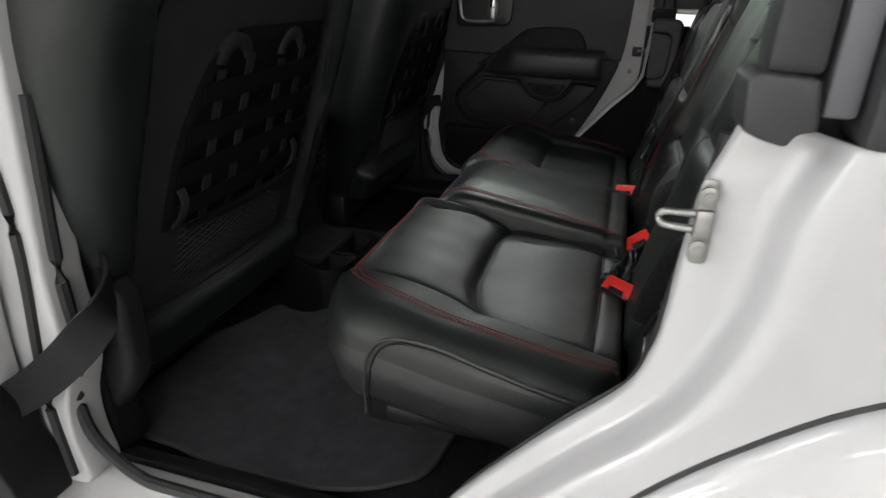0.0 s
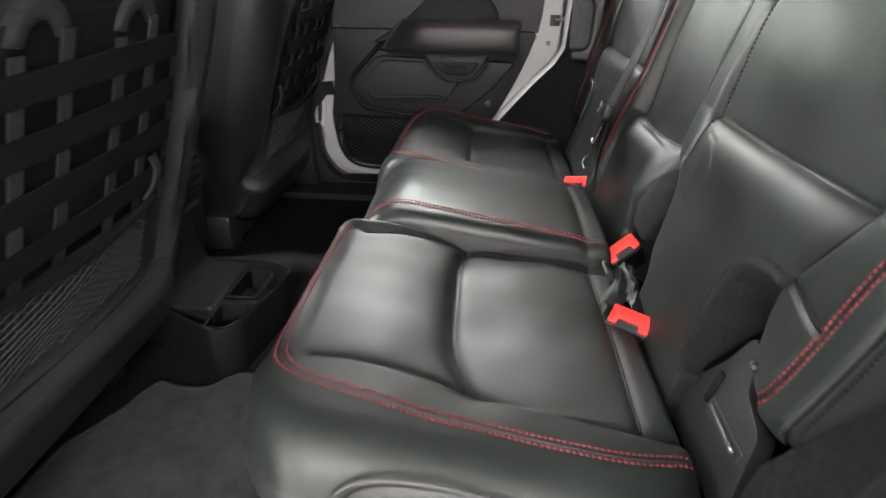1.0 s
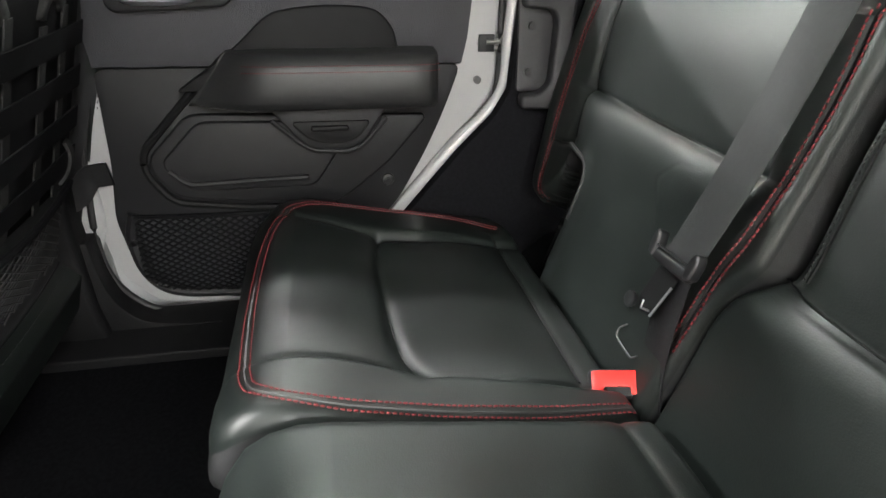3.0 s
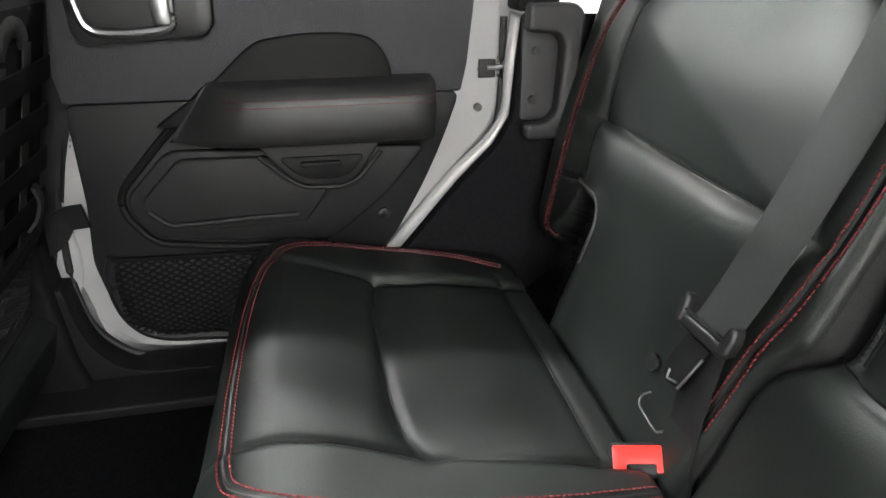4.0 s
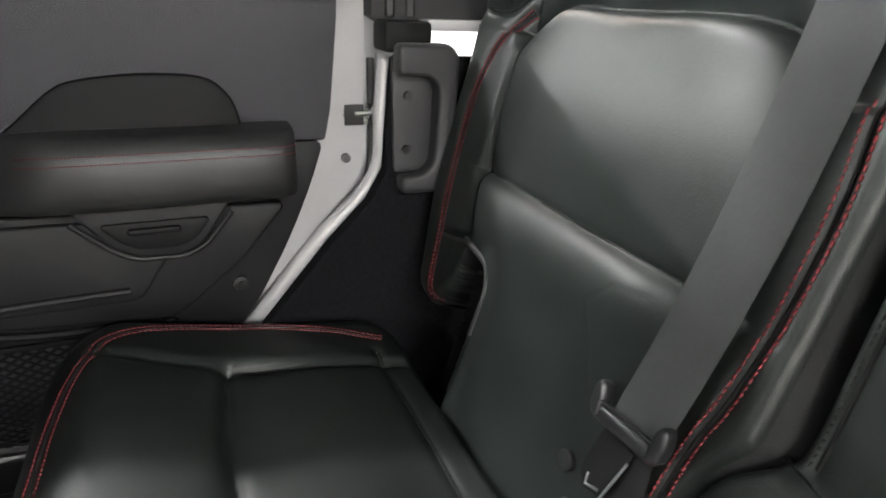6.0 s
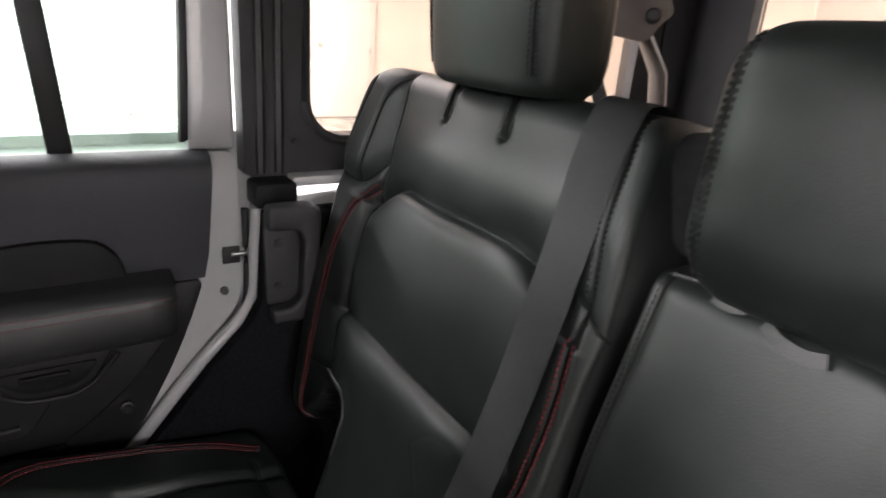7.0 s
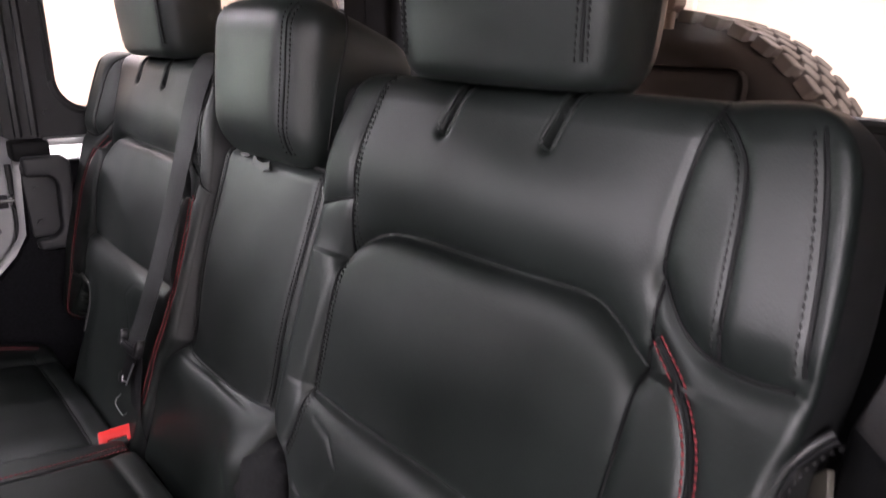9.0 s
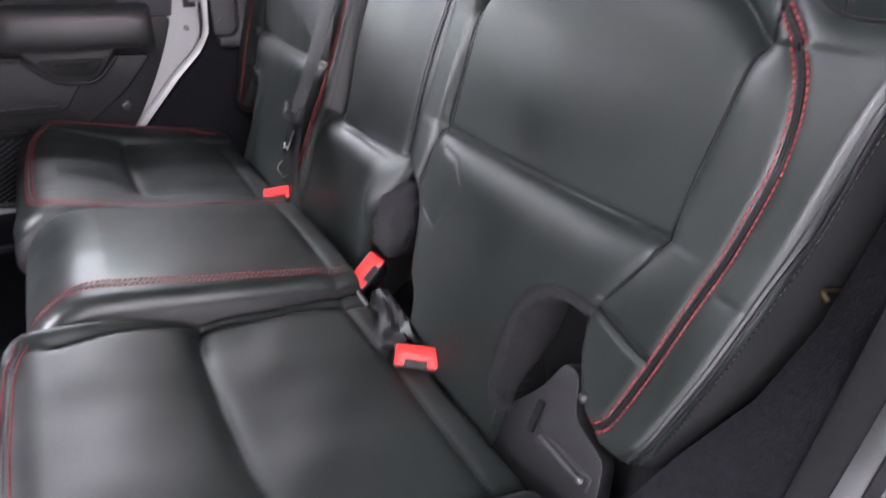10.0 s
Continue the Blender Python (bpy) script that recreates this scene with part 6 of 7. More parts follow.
b = bmesh.new()
bmesh.ops.create_uvsphere(b, u_segments=10, v_segments=6, radius=0.0032)
add(bm, b, LEAN @ Matrix.Translation((-0.552, 0.010, -0.007)))
part("pin_head", bm, ZINC, plate)
bm = bmesh.new()
box(bm, -0.486, -0.478, 0.006, 0.040, -0.013, -0.0085, 0.0015, 2, LEAN)
part("release_tab", bm, MATTBLACK, plate)

# legs and dark frame under the cushions
for x in (-0.47, 0.50):
    bm = bmesh.new()
    prism(bm, [(0.27, FLOOR_Z), (0.345, FLOOR_Z), (0.35, FLOOR_Z + 0.02), (0.34, FLOOR_Z + 0.12), (0.26, FLOOR_Z + 0.12)], x - 0.035, x + 0.035, "x", 0.006)
    leg = part("leg", bm, PLASTIC_SMOOTH, SEATS[-1 if x < 0 else 1], "black steel seat leg on the carpet")
    bm = bmesh.new()
    disc(bm, (x, 0.335, FLOOR_Z + 0.022), 0.012, 0.01, "z", 6)
    part("bolt", bm, ZINC, leg)
bm = bmesh.new()
box(bm, -0.56, 0.60, 0.02, 0.30, 0.640, 0.668, 0.008)
part("seat_pan", bm, PLASTIC_SMOOTH, SEATS[0], "dark steel pan under the cushions")

# ------------------------------------------------------------ belt and buckles
def buckle(p, n, w, label):
    """p: middle of the red face; n: the way it faces; w: its broad way."""
    n = Vector(n).normalized()
    w = Vector(w)
    w = (w - n * w.dot(n)).normalized()
    t = n.cross(w)
    m = Matrix.Translation(p) @ Matrix((w, t, n)).transposed().to_4x4()
    ob = thing("seat_belt_buckle", label, "belt buckle", "seat belt buckles")
    ob.matrix_world = m
    bm = bmesh.new()
    box(bm, -0.028, 0.028, -0.0155, 0.0155, -0.062, -0.001, 0.006, 3)
    part("housing", bm, PLASTIC_SMOOTH, ob, "black plastic housing")
    bm = bmesh.new()
    u = [(-0.0245, -0.012), (-0.013, -0.012), (-0.013, -0.004), (0.013, -0.004), (0.013, -0.012), (0.0245, -0.012), (0.0245, 0.012), (-0.0245, 0.012)]
    prism(bm, rounded(u, 0.0025, 3), -0.004, 0.003, "z", 0.001, 2)
    part("release_button", bm, RED, ob, "bright red release button")
    bm = bmesh.new()
    box(bm, -0.012, 0.012, -0.0125, -0.005, -0.004, -0.0005)
    part("tongue_slot", bm, RUBBER, ob, smooth=False)
    bm = bmesh.new()
    tube(bm, [(0, 0, -0.06), (0.0, 0.004, -0.10), (0.0, 0.01, -0.15)], 0.012, 8, flat=0.5)
    part("stalk", bm, WEBBING, ob)


buckle((-0.322, 0.004, 0.790), (-0.55, 0.30, 0.78), (-0.551, -0.832, -0.069), "black belt buckle with a red button, lying on the cushion")
buckle((-0.133, -0.022, 0.797), (-0.62, 0.35, 0.70), (0.40, -0.90, 0.36), "black belt buckle with a red button, tilted towards the seat back")
buckle((0.186, 0.000, 0.792), (-0.55, 0.35, 0.76), (-0.15, -0.97, -0.10), "black belt buckle with a red button beside the belt")

belt = thing("seat_belt", "dark grey webbing seat belt hanging over the seat back", "seat belt")


def on_back(u, v, d):
    return tuple(back_place(np.array(u), np.array(v), np.array(d)))


bm = bmesh.new()
run = smooth_line([on_back(0.205, 0.46, -0.13), on_back(0.198, 0.540, -0.090), on_back(0.192, 0.572, -0.045), on_back(0.188, 0.568, -0.012), on_back(0.182, 0.542, 0.004), on_back(0.178, 0.50, 0.010), on_back(0.174, 0.42, 0.011), on_back(0.172, 0.30, 0.012), on_back(0.175, 0.20, 0.015), on_back(0.180, 0.128, 0.019)], 8)
turns = np.interp(np.linspace(0, 1, len(run)), [0, 0.5, 0.7, 1], [0.4, 0.15, 0.04, 0.0])
ribbon(bm, [tuple(p) for p in run], 0.047, 0.0016, [(1 - 0.4 * q, q, 0.06) for q in turns])
part("webbing", bm, WEBBING, belt, "dark grey ribbed webbing")
bm = bmesh.new()
# same belt, but in black webbing because this stretch lies in shadow
low_run = smooth_line([on_back(0.184, 0.124, 0.012), on_back(0.182, 0.095, 0.008), on_back(0.178, 0.06, 0.004), on_back(0.172, 0.02, -0.004), on_back(0.168, -0.02, -0.02)], 6)
ribbon(bm, [tuple(p) for p in low_run], 0.040, 0.0016, (1, 0, 0))
part("lower_webbing", bm, STRAPWEB, belt, "belt webbing below the adjuster, coloured darker for its shade")
# slide adjuster: a moulded bar with two raised ears and a slot for the webbing
TILT = Matrix.Translation(on_back(0.185, 0.131, 0.022)) @ Matrix((Vector((1, 0, 0)), Vector(BN), Vector(BS))).transposed().to_4x4() @ Matrix.Rotation(0.05, 4, "Y")
bm = bmesh.new()
box(bm, -0.031, 0.031, -0.006, 0.005, -0.014, -0.001, 0.0045, 3, TILT)
adj = part("slide_adjuster", bm, PLASTIC_SMOOTH, belt, "black plastic slide adjuster")
for side_x in (-1, 1):
    bm = bmesh.new()
    ear = rounded([(0.024, -0.012), (0.034, -0.010), (0.036, 0.006), (0.033, 0.015), (0.027, 0.014), (0.024, 0.004)], 0.005, 4)
    ear = [(side_x * p, q) for p, q in ear]
    b = bmesh.new()
    prism(b, ear if side_x > 0 else ear[::-1], -0.0055, 0.0065, "y", 0.003, 3)
    add(bm, b, TILT)
    part("ear", bm, PLASTIC_SMOOTH, adj)
bm = bmesh.new()
box(bm, -0.025, 0.025, 0.003, 0.0062, 0.0005, 0.0025, 0.0008, 2, TILT)
part("slot_edge", bm, PLASTIC_SMOOTH, adj, "worn edge of the webbing slot")
# tongue plate below it, with its bright edges
bm = bmesh.new()
b = bmesh.new()
prism(b, rounded([(0.176, 0.112), (0.186, 0.066), (0.206, 0.062), (0.214, 0.074), (0.208, 0.112)], 0.003, 3), 0.013, 0.0155, "z", 0.0006)
add(bm, b, LEAN)
tongue = part("tongue", bm, MATTBLACK, belt, "black coated tongue with bright steel edges")
bm = bmesh.new()
tube(bm, [tuple(LEAN @ Vector(p)) for p in ((0.1775, 0.103, 0.016), (0.1865, 0.0665, 0.016))], 0.0013, 8)
tube(bm, [tuple(LEAN @ Vector(p)) for p in ((0.1905, 0.0700, 0.016), (0.2030, 0.0660, 0.016), (0.2045, 0.0745, 0.016))], 0.0012, 8)
part("tongue_edge", bm, SATIN, tongue, "bright steel edge")
# small bolt and wire eye on the far back's lower panel
an = thing("child_seat_anchor", "small steel wire anchor eye between cushion and back", "seat anchor")
bm = bmesh.new()
tube(bm, [tuple(p) for p in smooth_line([on_back(0.222, 0.036, 0.006), on_back(0.2265, 0.028, 0.009), on_back(0.225, 0.021, 0.010), on_back(0.218, 0.018, 0.010), on_back(0.196, 0.016, 0.010), on_back(0.189, 0.017, 0.010), on_back(0.185, 0.022, 0.008)], 4)], 0.0011, 8)
part("wire_eye", bm, DARKSTEEL, an)
bm = bmesh.new()
disc(bm, (0, 0, 0), 0.009, 0.006, "z", 16, 0.002)
ob = part("cap", bm, PLASTIC_SMOOTH, an)
ob.matrix_local = Matrix.Translation(on_back(0.240, 0.057, 0.003)) @ pose(0, 0, 0, -72, 0, 0)

# belt reel and bracket on the roll bar behind the far headrest
reel = thing("belt_reel", "brown-grey plastic belt guide with black levers on the roll bar", "belt guide", at=(0.555, -0.575, 1.505))
reel.rotation_euler = (0, 0, radians(45))
reel.scale = (-1, 1, 1)
bm = bmesh.new()
prism(bm, rounded([(-0.055, -0.060), (-0.020, -0.105), (0.045, -0.115), (0.062, -0.085), (0.080, -0.070), (0.068, -0.045), (0.085, 0.0), (0.105, 0.03), (0.12, 0.20), (-0.10, 0.20), (-0.085, 0.02)], 0.012, 3), -0.04, 0.02, "y", 0.008, 3)
part("cover", bm, GREYPLASTIC, reel)
for x, z, r in ((0.046, -0.075, 0.012), (0.022, -0.040, 0.009), (0.075, 0.03, 0.010), (-0.03, -0.03, 0.014)):
    bm = bmesh.new()
    disc(bm, (x, 0.024, z), r, 0.012, "y", 16, 0.003)
    disc(bm, (x, 0.031, z), r * 0.5, 0.006, "y", 6)
    part("bolt", bm, PLASTIC_SMOOTH, reel)
bm = bmesh.new()
tube(bm, [(-0.075, 0.03, 0.18), (-0.070, 0.035, 0.05), (-0.055, 0.035, -0.005), (-0.030, 0.035, -0.035)], [0.026, 0.024, 0.020, 0.016], 10)
part("lever", bm, MATTBLACK, reel)
bm = bmesh.new()
tube(bm, [(0.005, 0.03, 0.16), (0.008, 0.035, 0.03), (0.012, 0.035, -0.04)], [0.020, 0.016, 0.013], 10)
part("lever", bm, MATTBLACK, reel)
bm = bmesh.new()
prism(bm, rounded([(0.035, 0.06), (0.07, 0.10), (0.085, 0.055)], 0.006, 3), 0.018, 0.026, "y", 0.002)
part("marker", bm, WEBBING, reel)
bm = bmesh.new()
tube(bm, [(0.04, -0.02, -0.10), (0.075, -0.03, -0.16), (0.10, -0.05, -0.34)], 0.022, 10, flat=0.5)
part("arm", bm, GREYPLASTIC, reel)
bm = bmesh.new()
ribbon(bm, [(-0.095, 0.015, -0.03), (-0.045, 0.0, -0.13), (0.0, -0.02, -0.24), (0.02, -0.03, -0.34)], 0.030, 0.002, (0.8, 0.5, 0))
part("webbing", bm, WEBBING, reel)


# ------------------------------------------------------------ front seats
def front_seat():
    fs = thing("front_seat", "black leather front seat with webbing grid and net pocket", "car seat", "front seats")
    P0, S2, N2 = np.array([0, 0.60, 0.90]), np.array([0, -0.28, 0.96]), np.array([0, -0.96, -0.28])

    def place(U, V, D):
        U, V, D = np.asarray(U), np.asarray(V), np.asarray(D)
        return np.stack([U, P0[1] + V * S2[1] + D * N2[1], P0[2] + V * S2[2] + D * N2[2]], -1)

    L = spline_of([(-0.26, -0.605), (-0.18, -0.63), (-0.10, -0.655), (-0.02, -0.70), (0.10, -0.728), (0.25, -0.735), (0.40, -0.70), (0.52, -0.60)])
    R = spline_of([(-0.26, -0.115), (-0.10, -0.105), (0.10, -0.095), (0.25, -0.095), (0.40, -0.12), (0.52, -0.20)])
    pl = smooth_line([(-0.600, -0.255), (-0.615, -0.10), (-0.628, 0.0), (-0.630, 0.10), (-0.612, 0.20), (-0.570, 0.30), (-0.52, 0.40), (-0.45, 0.46), (-0.36, 0.47), (-0.27, 0.455), (-0.205, 0.40), (-0.165, 0.30), (-0.145, 0.20), (-0.135, 0.0), (-0.140, -0.255)], 5)

    inside = spline_of([(p[1], p[0]) for p in pl[: len(pl) // 2]])
    right = spline_of([(p[1], p[0]) for p in pl[len(pl) // 2:]])

    def panel(U, V):
        return (U > inside(V)) & (U < right(V)) & (V < 0.465) & (V > -0.168)

    def high(U, V):
        d = -0.034 * step_up(U, -0.64, -0.60) * step_up(-0.12 - U, 0, 0.04) * (V < 0.47) * step_up(V, -0.185, -0.160)
        return d + 0.004 * np.exp(-((U + 0.37) / 0.2) ** 2)

    pad = Pad(-0.26, 0.52, L, R, (0.06, 0.05, 0.02, 0.06), -0.16, place, high, [(pl, 0.008, 0.008, "puff")], 0.008)
    pad.build(fs, lambda U, V: np.where(panel(U, V), 1, 0), ["bolster", "back_panel"], [LEATHER, PANELCLOTH], ["", "dark fabric back panel"], "backrest", LEATHER)
    hem = smooth_line([(-0.612, -0.160), (-0.52, -0.166), (-0.38, -0.168), (-0.24, -0.166), (-0.137, -0.160)], 6)
    seam_lines(fs, pad, [pl, hem], 0.0016)
    stitches("dark_stitching", fs, pad, [offset_line(pl, 0.006), offset_line(hem, -0.006)], THREAD_BLACK, "black stitching", 0.009, 0.0055, 0.0009)

    def p3(u, v, d=0.0):
        return tuple(pad.at(u, v, d)[0])

    def sheet(name, rows, material, d, label=""):
        # thin cloth laid on the back; its outer ring is tucked under
        nv, nu = len(rows), len(rows[0])
        verts = [p3(u, v, -0.004 if i in (0, nv - 1) or j in (0, nu - 1) else d) for i, row in enumerate(rows) for j, (u, v) in enumerate(row)]
        faces = [(i * nu + j, i * nu + j + 1, (i + 1) * nu + j + 1, (i + 1) * nu + j) for i in range(nv - 1) for j in range(nu - 1)]
        link(name, mesh_from(name, verts, faces, material), fs, label)

    cols = (-0.47, -0.405, -0.315, -0.250)
    low_u = spline_of([(-0.035, -0.552), (0.06, -0.545), (0.13, -0.528), (0.19, -0.500), (0.225, -0.470), (0.250, -0.430)])
    span = [0, 0.004] + [0.004 + 0.992 * k / 14 for k in range(1, 14)] + [0.996, 1]
    rows = []
    for v in [-0.035, -0.033] + [-0.033 + 0.281 * k / 12 for k in range(1, 13)] + [0.250]:
        u0 = float(low_u(np.array(v)))
        rows.append([(u0 + (-0.185 - u0) * f, v) for f in span])
    sheet("webbing_backing", rows, MESHNET, 0.004, "black cloth backing behind the webbing")
    for k, x in enumerate(cols):
        bm = bmesh.new()
        ribbon(bm, [p3(x - 0.0125 * (0.2 - v), v, 0.0085) for v in np.linspace(0.215 if k % 2 else 0.197, -0.03, 16)], 0.019, 0.0022, (1, 0, 0))
        part("loop_strap", bm, LOOPS, fs, "grey webbing strap")
    for a, b in ((0, 1), (2, 3)):
        xa, r, w = cols[a], (cols[b] - cols[a]) / 2, 0.0095
        rows = []
        for k in range(15):
            an = math.pi * (1 - 0.93 * k / 14)
            rows.append([(xa + r + (r + s * w) * math.cos(an), 0.197 + 1.15 * (r + s * w) * math.sin(an)) for s in (-1, -0.92, 0, 0.92, 1)])
        sheet("loop_bow", rows, LOOPS, 0.0085)
    for v in (0.168, 0.111, 0.055, -0.001):
        bm = bmesh.new()
        pts = [p3(float(low_u(np.array(v))) + 0.006 + (-0.195 - float(low_u(np.array(v)))) * j / 24, v + 0.01 * j / 24, 0.0115) for j in range(25)]
        ribbon(bm, pts, 0.030, 0.0022, (0, -0.28, 0.96))
        part("cross_strap", bm, MESHNET, fs, "black webbing cross strap")
    for x, v in ((-0.532, 0.006), (-0.225, 0.01)):
        bm = bmesh.new()
        pts = [p3(x, v + 0.028, 0.010), p3(x + 0.002, v + 0.01, 0.018), p3(x - 0.002, v - 0.012, 0.018), p3(x - 0.006, v - 0.032, 0.010)]
        ribbon(bm, [tuple(q) for q in smooth_line(pts, 5)], 0.014, 0.004, (1, 0, 0))
        part("hook", bm, LOOPS, fs, "grey plastic hook")
    # net pocket
    bm = bmesh.new()
    top = [p3(-0.522 + 0.30 * j / 20, -0.028 + 0.008 * j / 20, 0.018 + 0.010 * math.sin(j / 20 * math.pi)) for j in range(21)]
    tube(bm, top, 0.0045, 8)
    part("net_hem", bm, MESHNET, fs)
    verts, faces = [], []

    def strand3(a, b, r):
        a, b = np.array(a), np.array(b)
        d = b - a
        s = np.cross(d, N2)
        s = s / (np.linalg.norm(s) + 1e-9) * r
        x = N2 * r
        i = len(verts)
        for p in (a, b):
            verts.extend([p - s, p - x, p + s, p + x])
        for k in range(4):
            faces.append((i + k, i + (k + 1) % 4, i + 4 + (k + 1) % 4, i + 4 + k))

    def net_p(u, v):
        f = np.clip((u + 0.522) / 0.30, 0, 1)
        return p3(u, v, 0.008 + 0.018 * math.sin(f * math.pi) * step_up(np.array(v), -0.14, -0.05))

    for k in range(-16, 34):
        for sg in (-1, 1):
            prev = None
            for q in range(13):
                u = -0.522 + 0.025 * q
                v = -0.145 + sg * (u + 0.37) * 0.55 + 0.0115 * k - 0.03
                ok = -0.145 < v < -0.026
                pt = net_p(u, v) if ok else None
                if pt is not None and prev is not None:
                    strand3(prev, pt, 0.0013)
                prev = pt
    link("netting", mesh_from("netting", verts, faces, NETCORD), fs, "dark diamond netting", kind="stuff")
    # skirt below, seat base and runners
    bm = bmesh.new()
    box(bm, -0.66, -0.13, 0.78, 1.28, 0.68, 0.88, 0.05, 4)
    part("cushion", bm, LEATHER, fs)
    bm = bmesh.new()
    box(bm, -0.62, -0.17, 0.72, 1.25, 0.60, 0.675, 0.01)
    part("base", bm, PLASTIC_SMOOTH, fs)
    for x in (-0.56, -0.23):
        bm = bmesh.new()
        box(bm, x - 0.025, x + 0.025, 0.73, 1.3, 0.58, 0.615, 0.006)
        part("runner", bm, PLASTIC_SMOOTH, fs, "black steel seat runner")
        bm = bmesh.new()
        disc(bm, (x, 0.75, 0.618), 0.009, 0.008, "z", 6)
        part("bolt", bm, ZINC, fs)
    return fs


seat1 = front_seat()
copy_thing(seat1, Matrix.Translation((0.835, 0, 0)))
bm = bmesh.new()
prism(bm, rounded([(0.60, 0.86), (0.60, 0.72), (0.66, 0.64), (0.80, 0.64), (0.80, 0.80), (0.70, 0.88)], 0.03, 4), -0.685, -0.64, "x", 0.015, 4)
part("hinge_cover", bm, PLASTIC, seat1, "black plastic hinge cover")

# ------------------------------------------------------------ console, tray and mat
con = thing("centre_console", "black plastic rear face of the centre console", "console")
bm = bmesh.new()
prism(bm, rounded([(0.742, 0.58), (0.712, 0.70), (0.70, 0.88), (0.73, 0.94), (1.3, 0.94), (1.3, 0.58)], 0.02, 4), -0.10, 0.10, "x", 0.012, 3)
part("housing", bm, MATTBLACK, con)
bm = bmesh.new()
box(bm, -0.07, 0.07, 0.692, 0.712, 0.80, 0.87, 0.006)
part("vent_panel", bm, PLASTIC_SMOOTH, con)
for k in range(4):
    bm = bmesh.new()
    box(bm, -0.06, 0.06, 0.688, 0.700, 0.806 + 0.016 * k, 0.811 + 0.016 * k, 0.001)
    part("vent_slat", bm, MATTBLACK, con)
bm = bmesh.new()
tube(bm, [(-0.05, 0.699, 0.775), (0.05, 0.699, 0.775)], 0.004, 8)
part("trim_bar", bm, PLASTIC_SMOOTH, con, "glossy black trim bar")

tray = thing("floor_tray", "black moulded plastic tray with dividers on the carpet behind the console", "storage tray", at=(0, 0, FLOOR_Z))
outl = rounded([(-0.130, 0.72), (-0.212, 0.575), (-0.190, 0.545), (-0.03, 0.520), (0.008, 0.520), (0.035, 0.57), (0.035, 0.72)], [0.02, 0.03, 0.02, 0.03, 0.03, 0.03, 0.02], 5)
n = len(outl)
cx, cy = np.mean([p[0] for p in outl]), np.mean([p[1] for p in outl])
verts, faces = [], []
for z, f in ((0.0, 0.95), (0.015, 0.96), (0.084, 1.0), (0.089, 0.995), (0.089, 0.970), (0.084, 0.960), (0.020, 0.91)):
    verts += [(cx + (x - cx) * f, cy + (y - cy) * f, z) for x, y in outl]
for a in range(6):
    for k in range(n):
        faces.append((a * n + k, a * n + (k + 1) % n, (a + 1) * n + (k + 1) % n, (a + 1) * n + k))
faces.append(tuple(6 * n + k for k in range(n)))
me = mesh_from("tray_body", verts, faces, MATTBLACK)
me.set_sharp_from_angle(angle=radians(50))
link("tray_body", me, tray)
bm = bmesh.new()
box(bm, -0.112, -0.101, 0.545, 0.612, 0.018, 0.083, 0.003)
part("divider", bm, MATTBLACK, tray)
bm = bmesh.new()
prism(bm, [(0.606, 0.016), (0.606, 0.084), (0.612, 0.087), (0.668, 0.087), (0.684, 0.096), (0.700, 0.14), (0.706, 0.20), (0.745, 0.20), (0.745, 0.016)], -0.140, 0.030, "x", 0.006, 3)
part("rear_wall", bm, MATTBLACK, tray, "sloping black rear wall of the tray")
for x0, x1 in ((-0.190, -0.118), (-0.096, 0.000)):
    bm = bmesh.new()
    tube(bm, [(x, y, 0.083) for x, y in rounded([(x0, 0.602), (x0, 0.568 if x0 < -0.15 else 0.556), (x0 + 0.028, 0.553), (x1 - 0.012, 0.551), (x1, 0.562), (x1, 0.602)], 0.008, 4)], 0.0018, 8, closed=True)
    part("pocket_rim", bm, MATTBLACK, tray, "raised rim of a pocket")
bm = bmesh.new()
box(bm, -0.185, 0.0, 0.548, 0.61, 0.018, 0.048, 0.004)
part("pocket_floor", bm, MATTBLACK, tray)

mat_ob = thing("floor_mat", "black carpet floor mat with a bound edge on the car floor", "floor mat", at=(0, 0, FLOOR_Z))
mo = [(-0.60, 0.715), (-0.638, 0.67), (-0.646, 0.59), (-0.658, 0.53), (-0.662, 0.45), (-0.655, 0.36), (-0.62, 0.27), (-0.54, 0.22), (-0.22, 0.22), (-0.18, 0.40), (-0.190, 0.47), (-0.207, 0.500), (-0.210, 0.548), (-0.244, 0.582), (-0.247, 0.626), (-0.240, 0.660), (-0.30, 0.681), (-0.345, 0.701), (-0.40, 0.72)]
line = smooth_line(mo, 6, True)
bm = bmesh.new()
prism(bm, [tuple(p) for p in line], 0.004, 0.012, "z")
part("mat_carpet", bm, MATCLOTH, mat_ob, smooth=False)
bm = bmesh.new()
tube(bm, [(x, y, 0.009) for x, y in line], 0.005, 6, closed=True)
part("bound_edge", bm, WEBBING, mat_ob, "stitched bound edge")

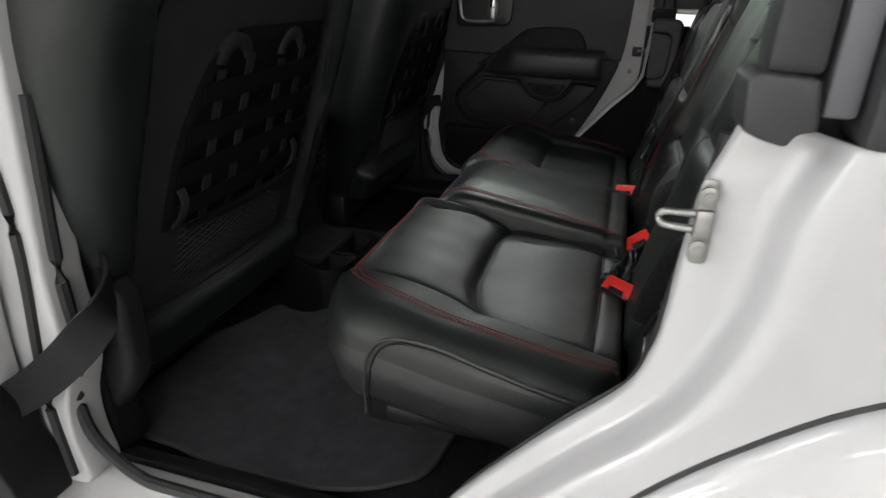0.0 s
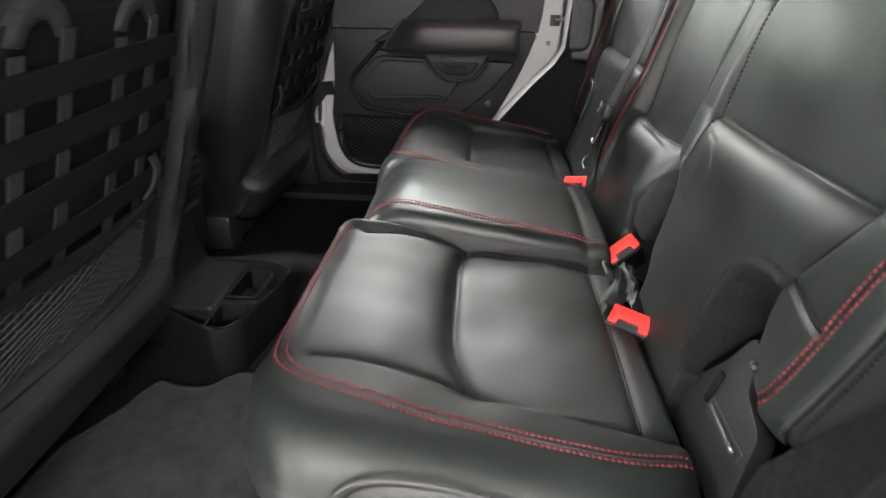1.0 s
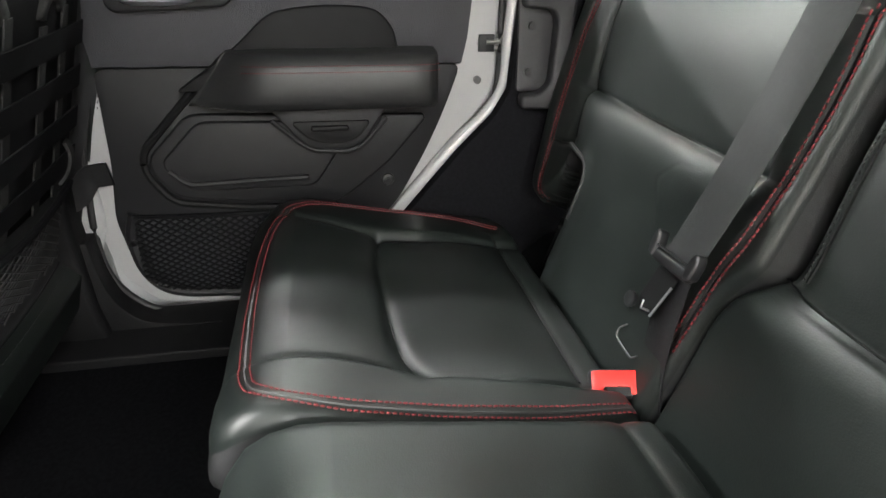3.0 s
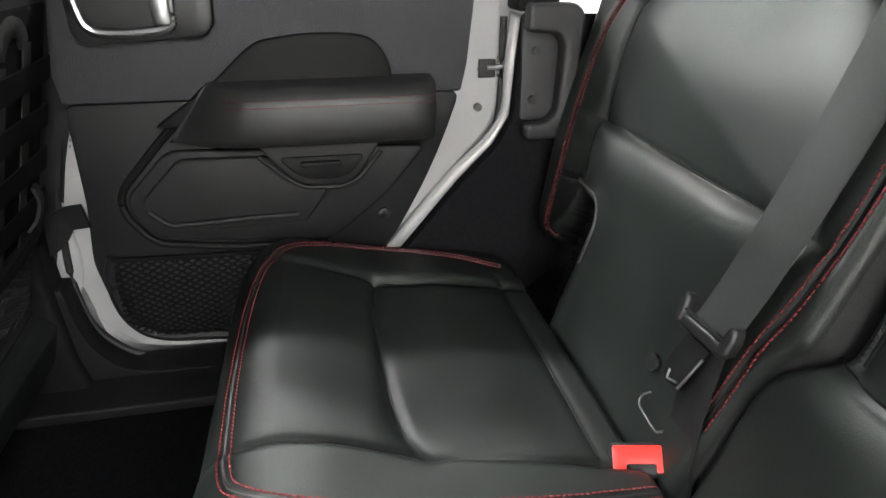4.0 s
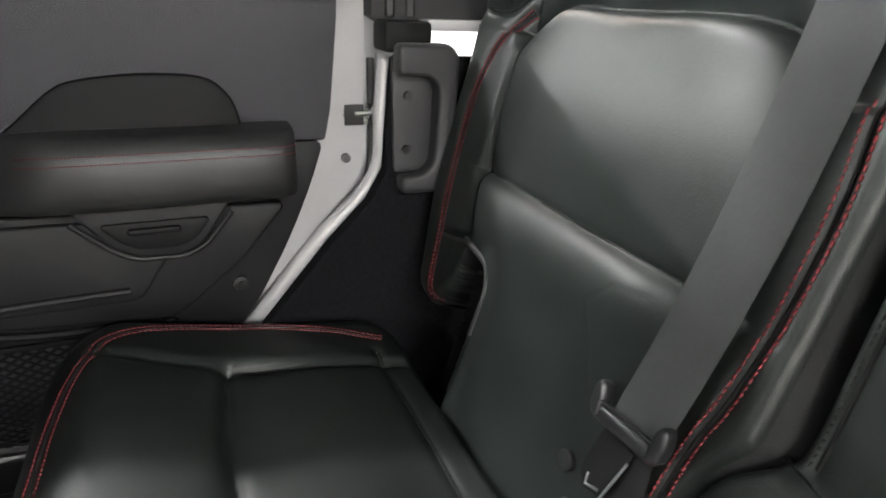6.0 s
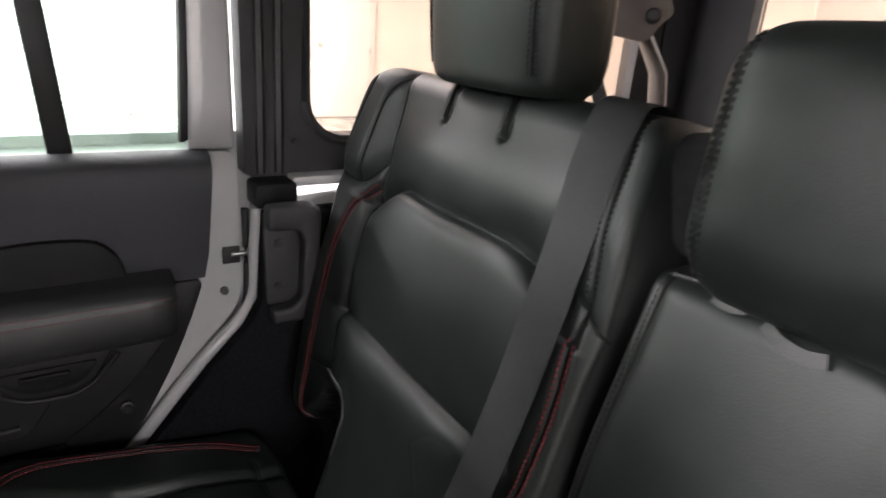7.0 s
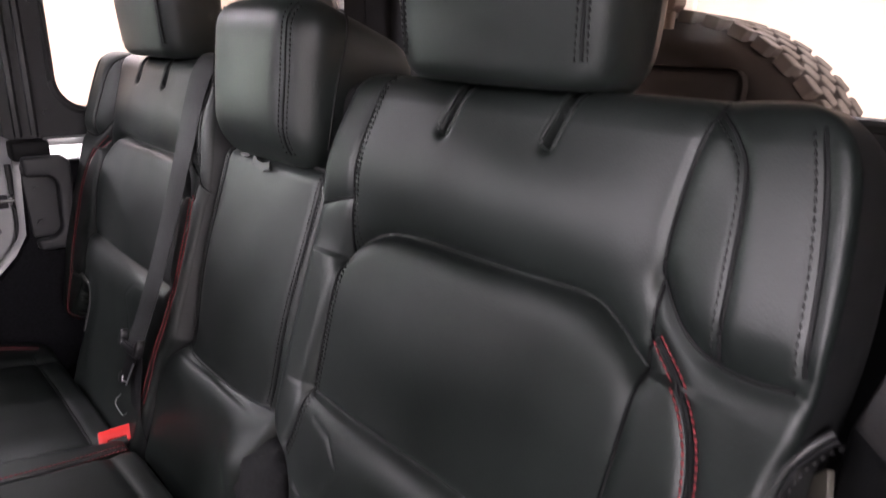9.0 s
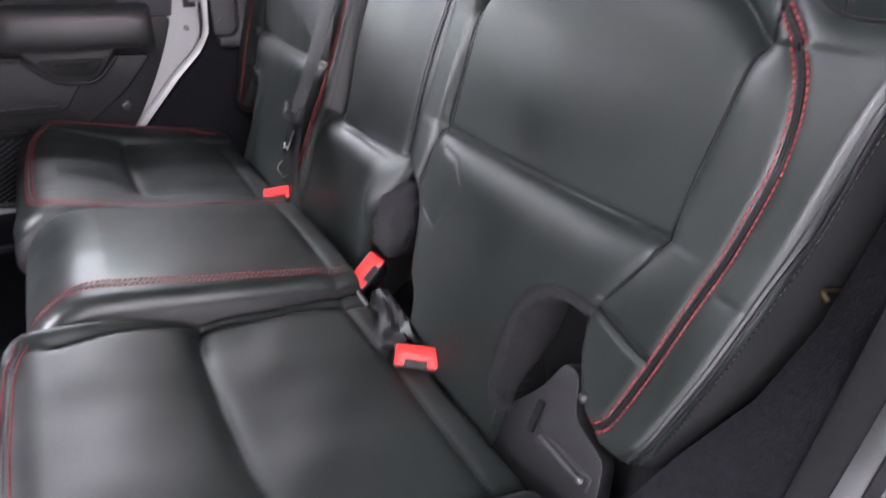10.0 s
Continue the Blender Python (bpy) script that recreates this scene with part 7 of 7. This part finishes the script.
# loose fittings beside the seats
clip = thing("trim_clip", "small brass wire hook and beige tab on the dark quarter trim", "clip")
bm = bmesh.new()
tube(bm, [tuple(p) for p in smooth_line([(-0.6460, -0.1080, 1.0190), (-0.6400, -0.1120, 1.0220), (-0.6400, -0.1210, 1.0210), (-0.6400, -0.1330, 1.0170), (-0.6400, -0.1460, 1.0120)], 5)], 0.0017, 8)
part("hook", bm, BRASS, clip, "bent brass wire hook")
bm = bmesh.new()
tube(bm, [tuple(p) for p in smooth_line([(-0.640, -0.166, 1.082), (-0.6365, -0.167, 1.076), (-0.6375, -0.171, 1.068)], 5)], 0.0012, 8)
part("hook", bm, BRASS, clip)
bm = bmesh.new()
b = bmesh.new()
prism(b, rounded([(0.004, 1.110), (-0.008, 1.139), (-0.024, 1.120), (-0.026, 1.091)], 0.003, 3), 0.0, 0.004, "x", 0.001)
add(bm, b, Matrix.Translation((-0.655, -0.147, 0.0)) @ Matrix.Rotation(math.radians(36.9), 4, "Z"))
part("tab", bm, TABPLASTIC, clip, "beige plastic tab")
fold = thing("buckle_sleeve", "crumpled black vinyl sleeve lying between the belt buckles", "belt sleeve")
bm = bmesh.new()
grid = []
for i in range(19):
    row = []
    for j in range(11):
        a, c = i / 18, j / 10
        wide = 0.030 + 0.030 * a
        fold_z = 0.0055 * math.sin(9 * a + 5 * c) * math.sin(7 * c + 2 * a) + 0.004 * math.sin(17 * c + 6 * a)
        row.append(bm.verts.new((-0.190 - 0.118 * a, -0.030 + 0.010 * a + wide * c + 0.004 * math.sin(8 * a + 3 * c), 0.788 + 0.012 * math.sin(math.pi * c) + fold_z)))
    grid.append(row)
for r0, r1 in zip(grid[:-1], grid[1:]):
    for j in range(10):
        bm.faces.new((r0[j], r0[j + 1], r1[j + 1], r1[j]))
bmesh.ops.solidify(bm, geom=bm.faces[:], thickness=0.002)
part("sleeve", bm, SLEEVE, fold)
bm = bmesh.new()
tube(bm, [tuple(p) for p in smooth_line([(-0.205, 0.010, 0.792), (-0.190, 0.014, 0.799), (-0.176, 0.010, 0.796)], 4)], 0.0022, 8)
part("wire", bm, DARKSTEEL, fold)
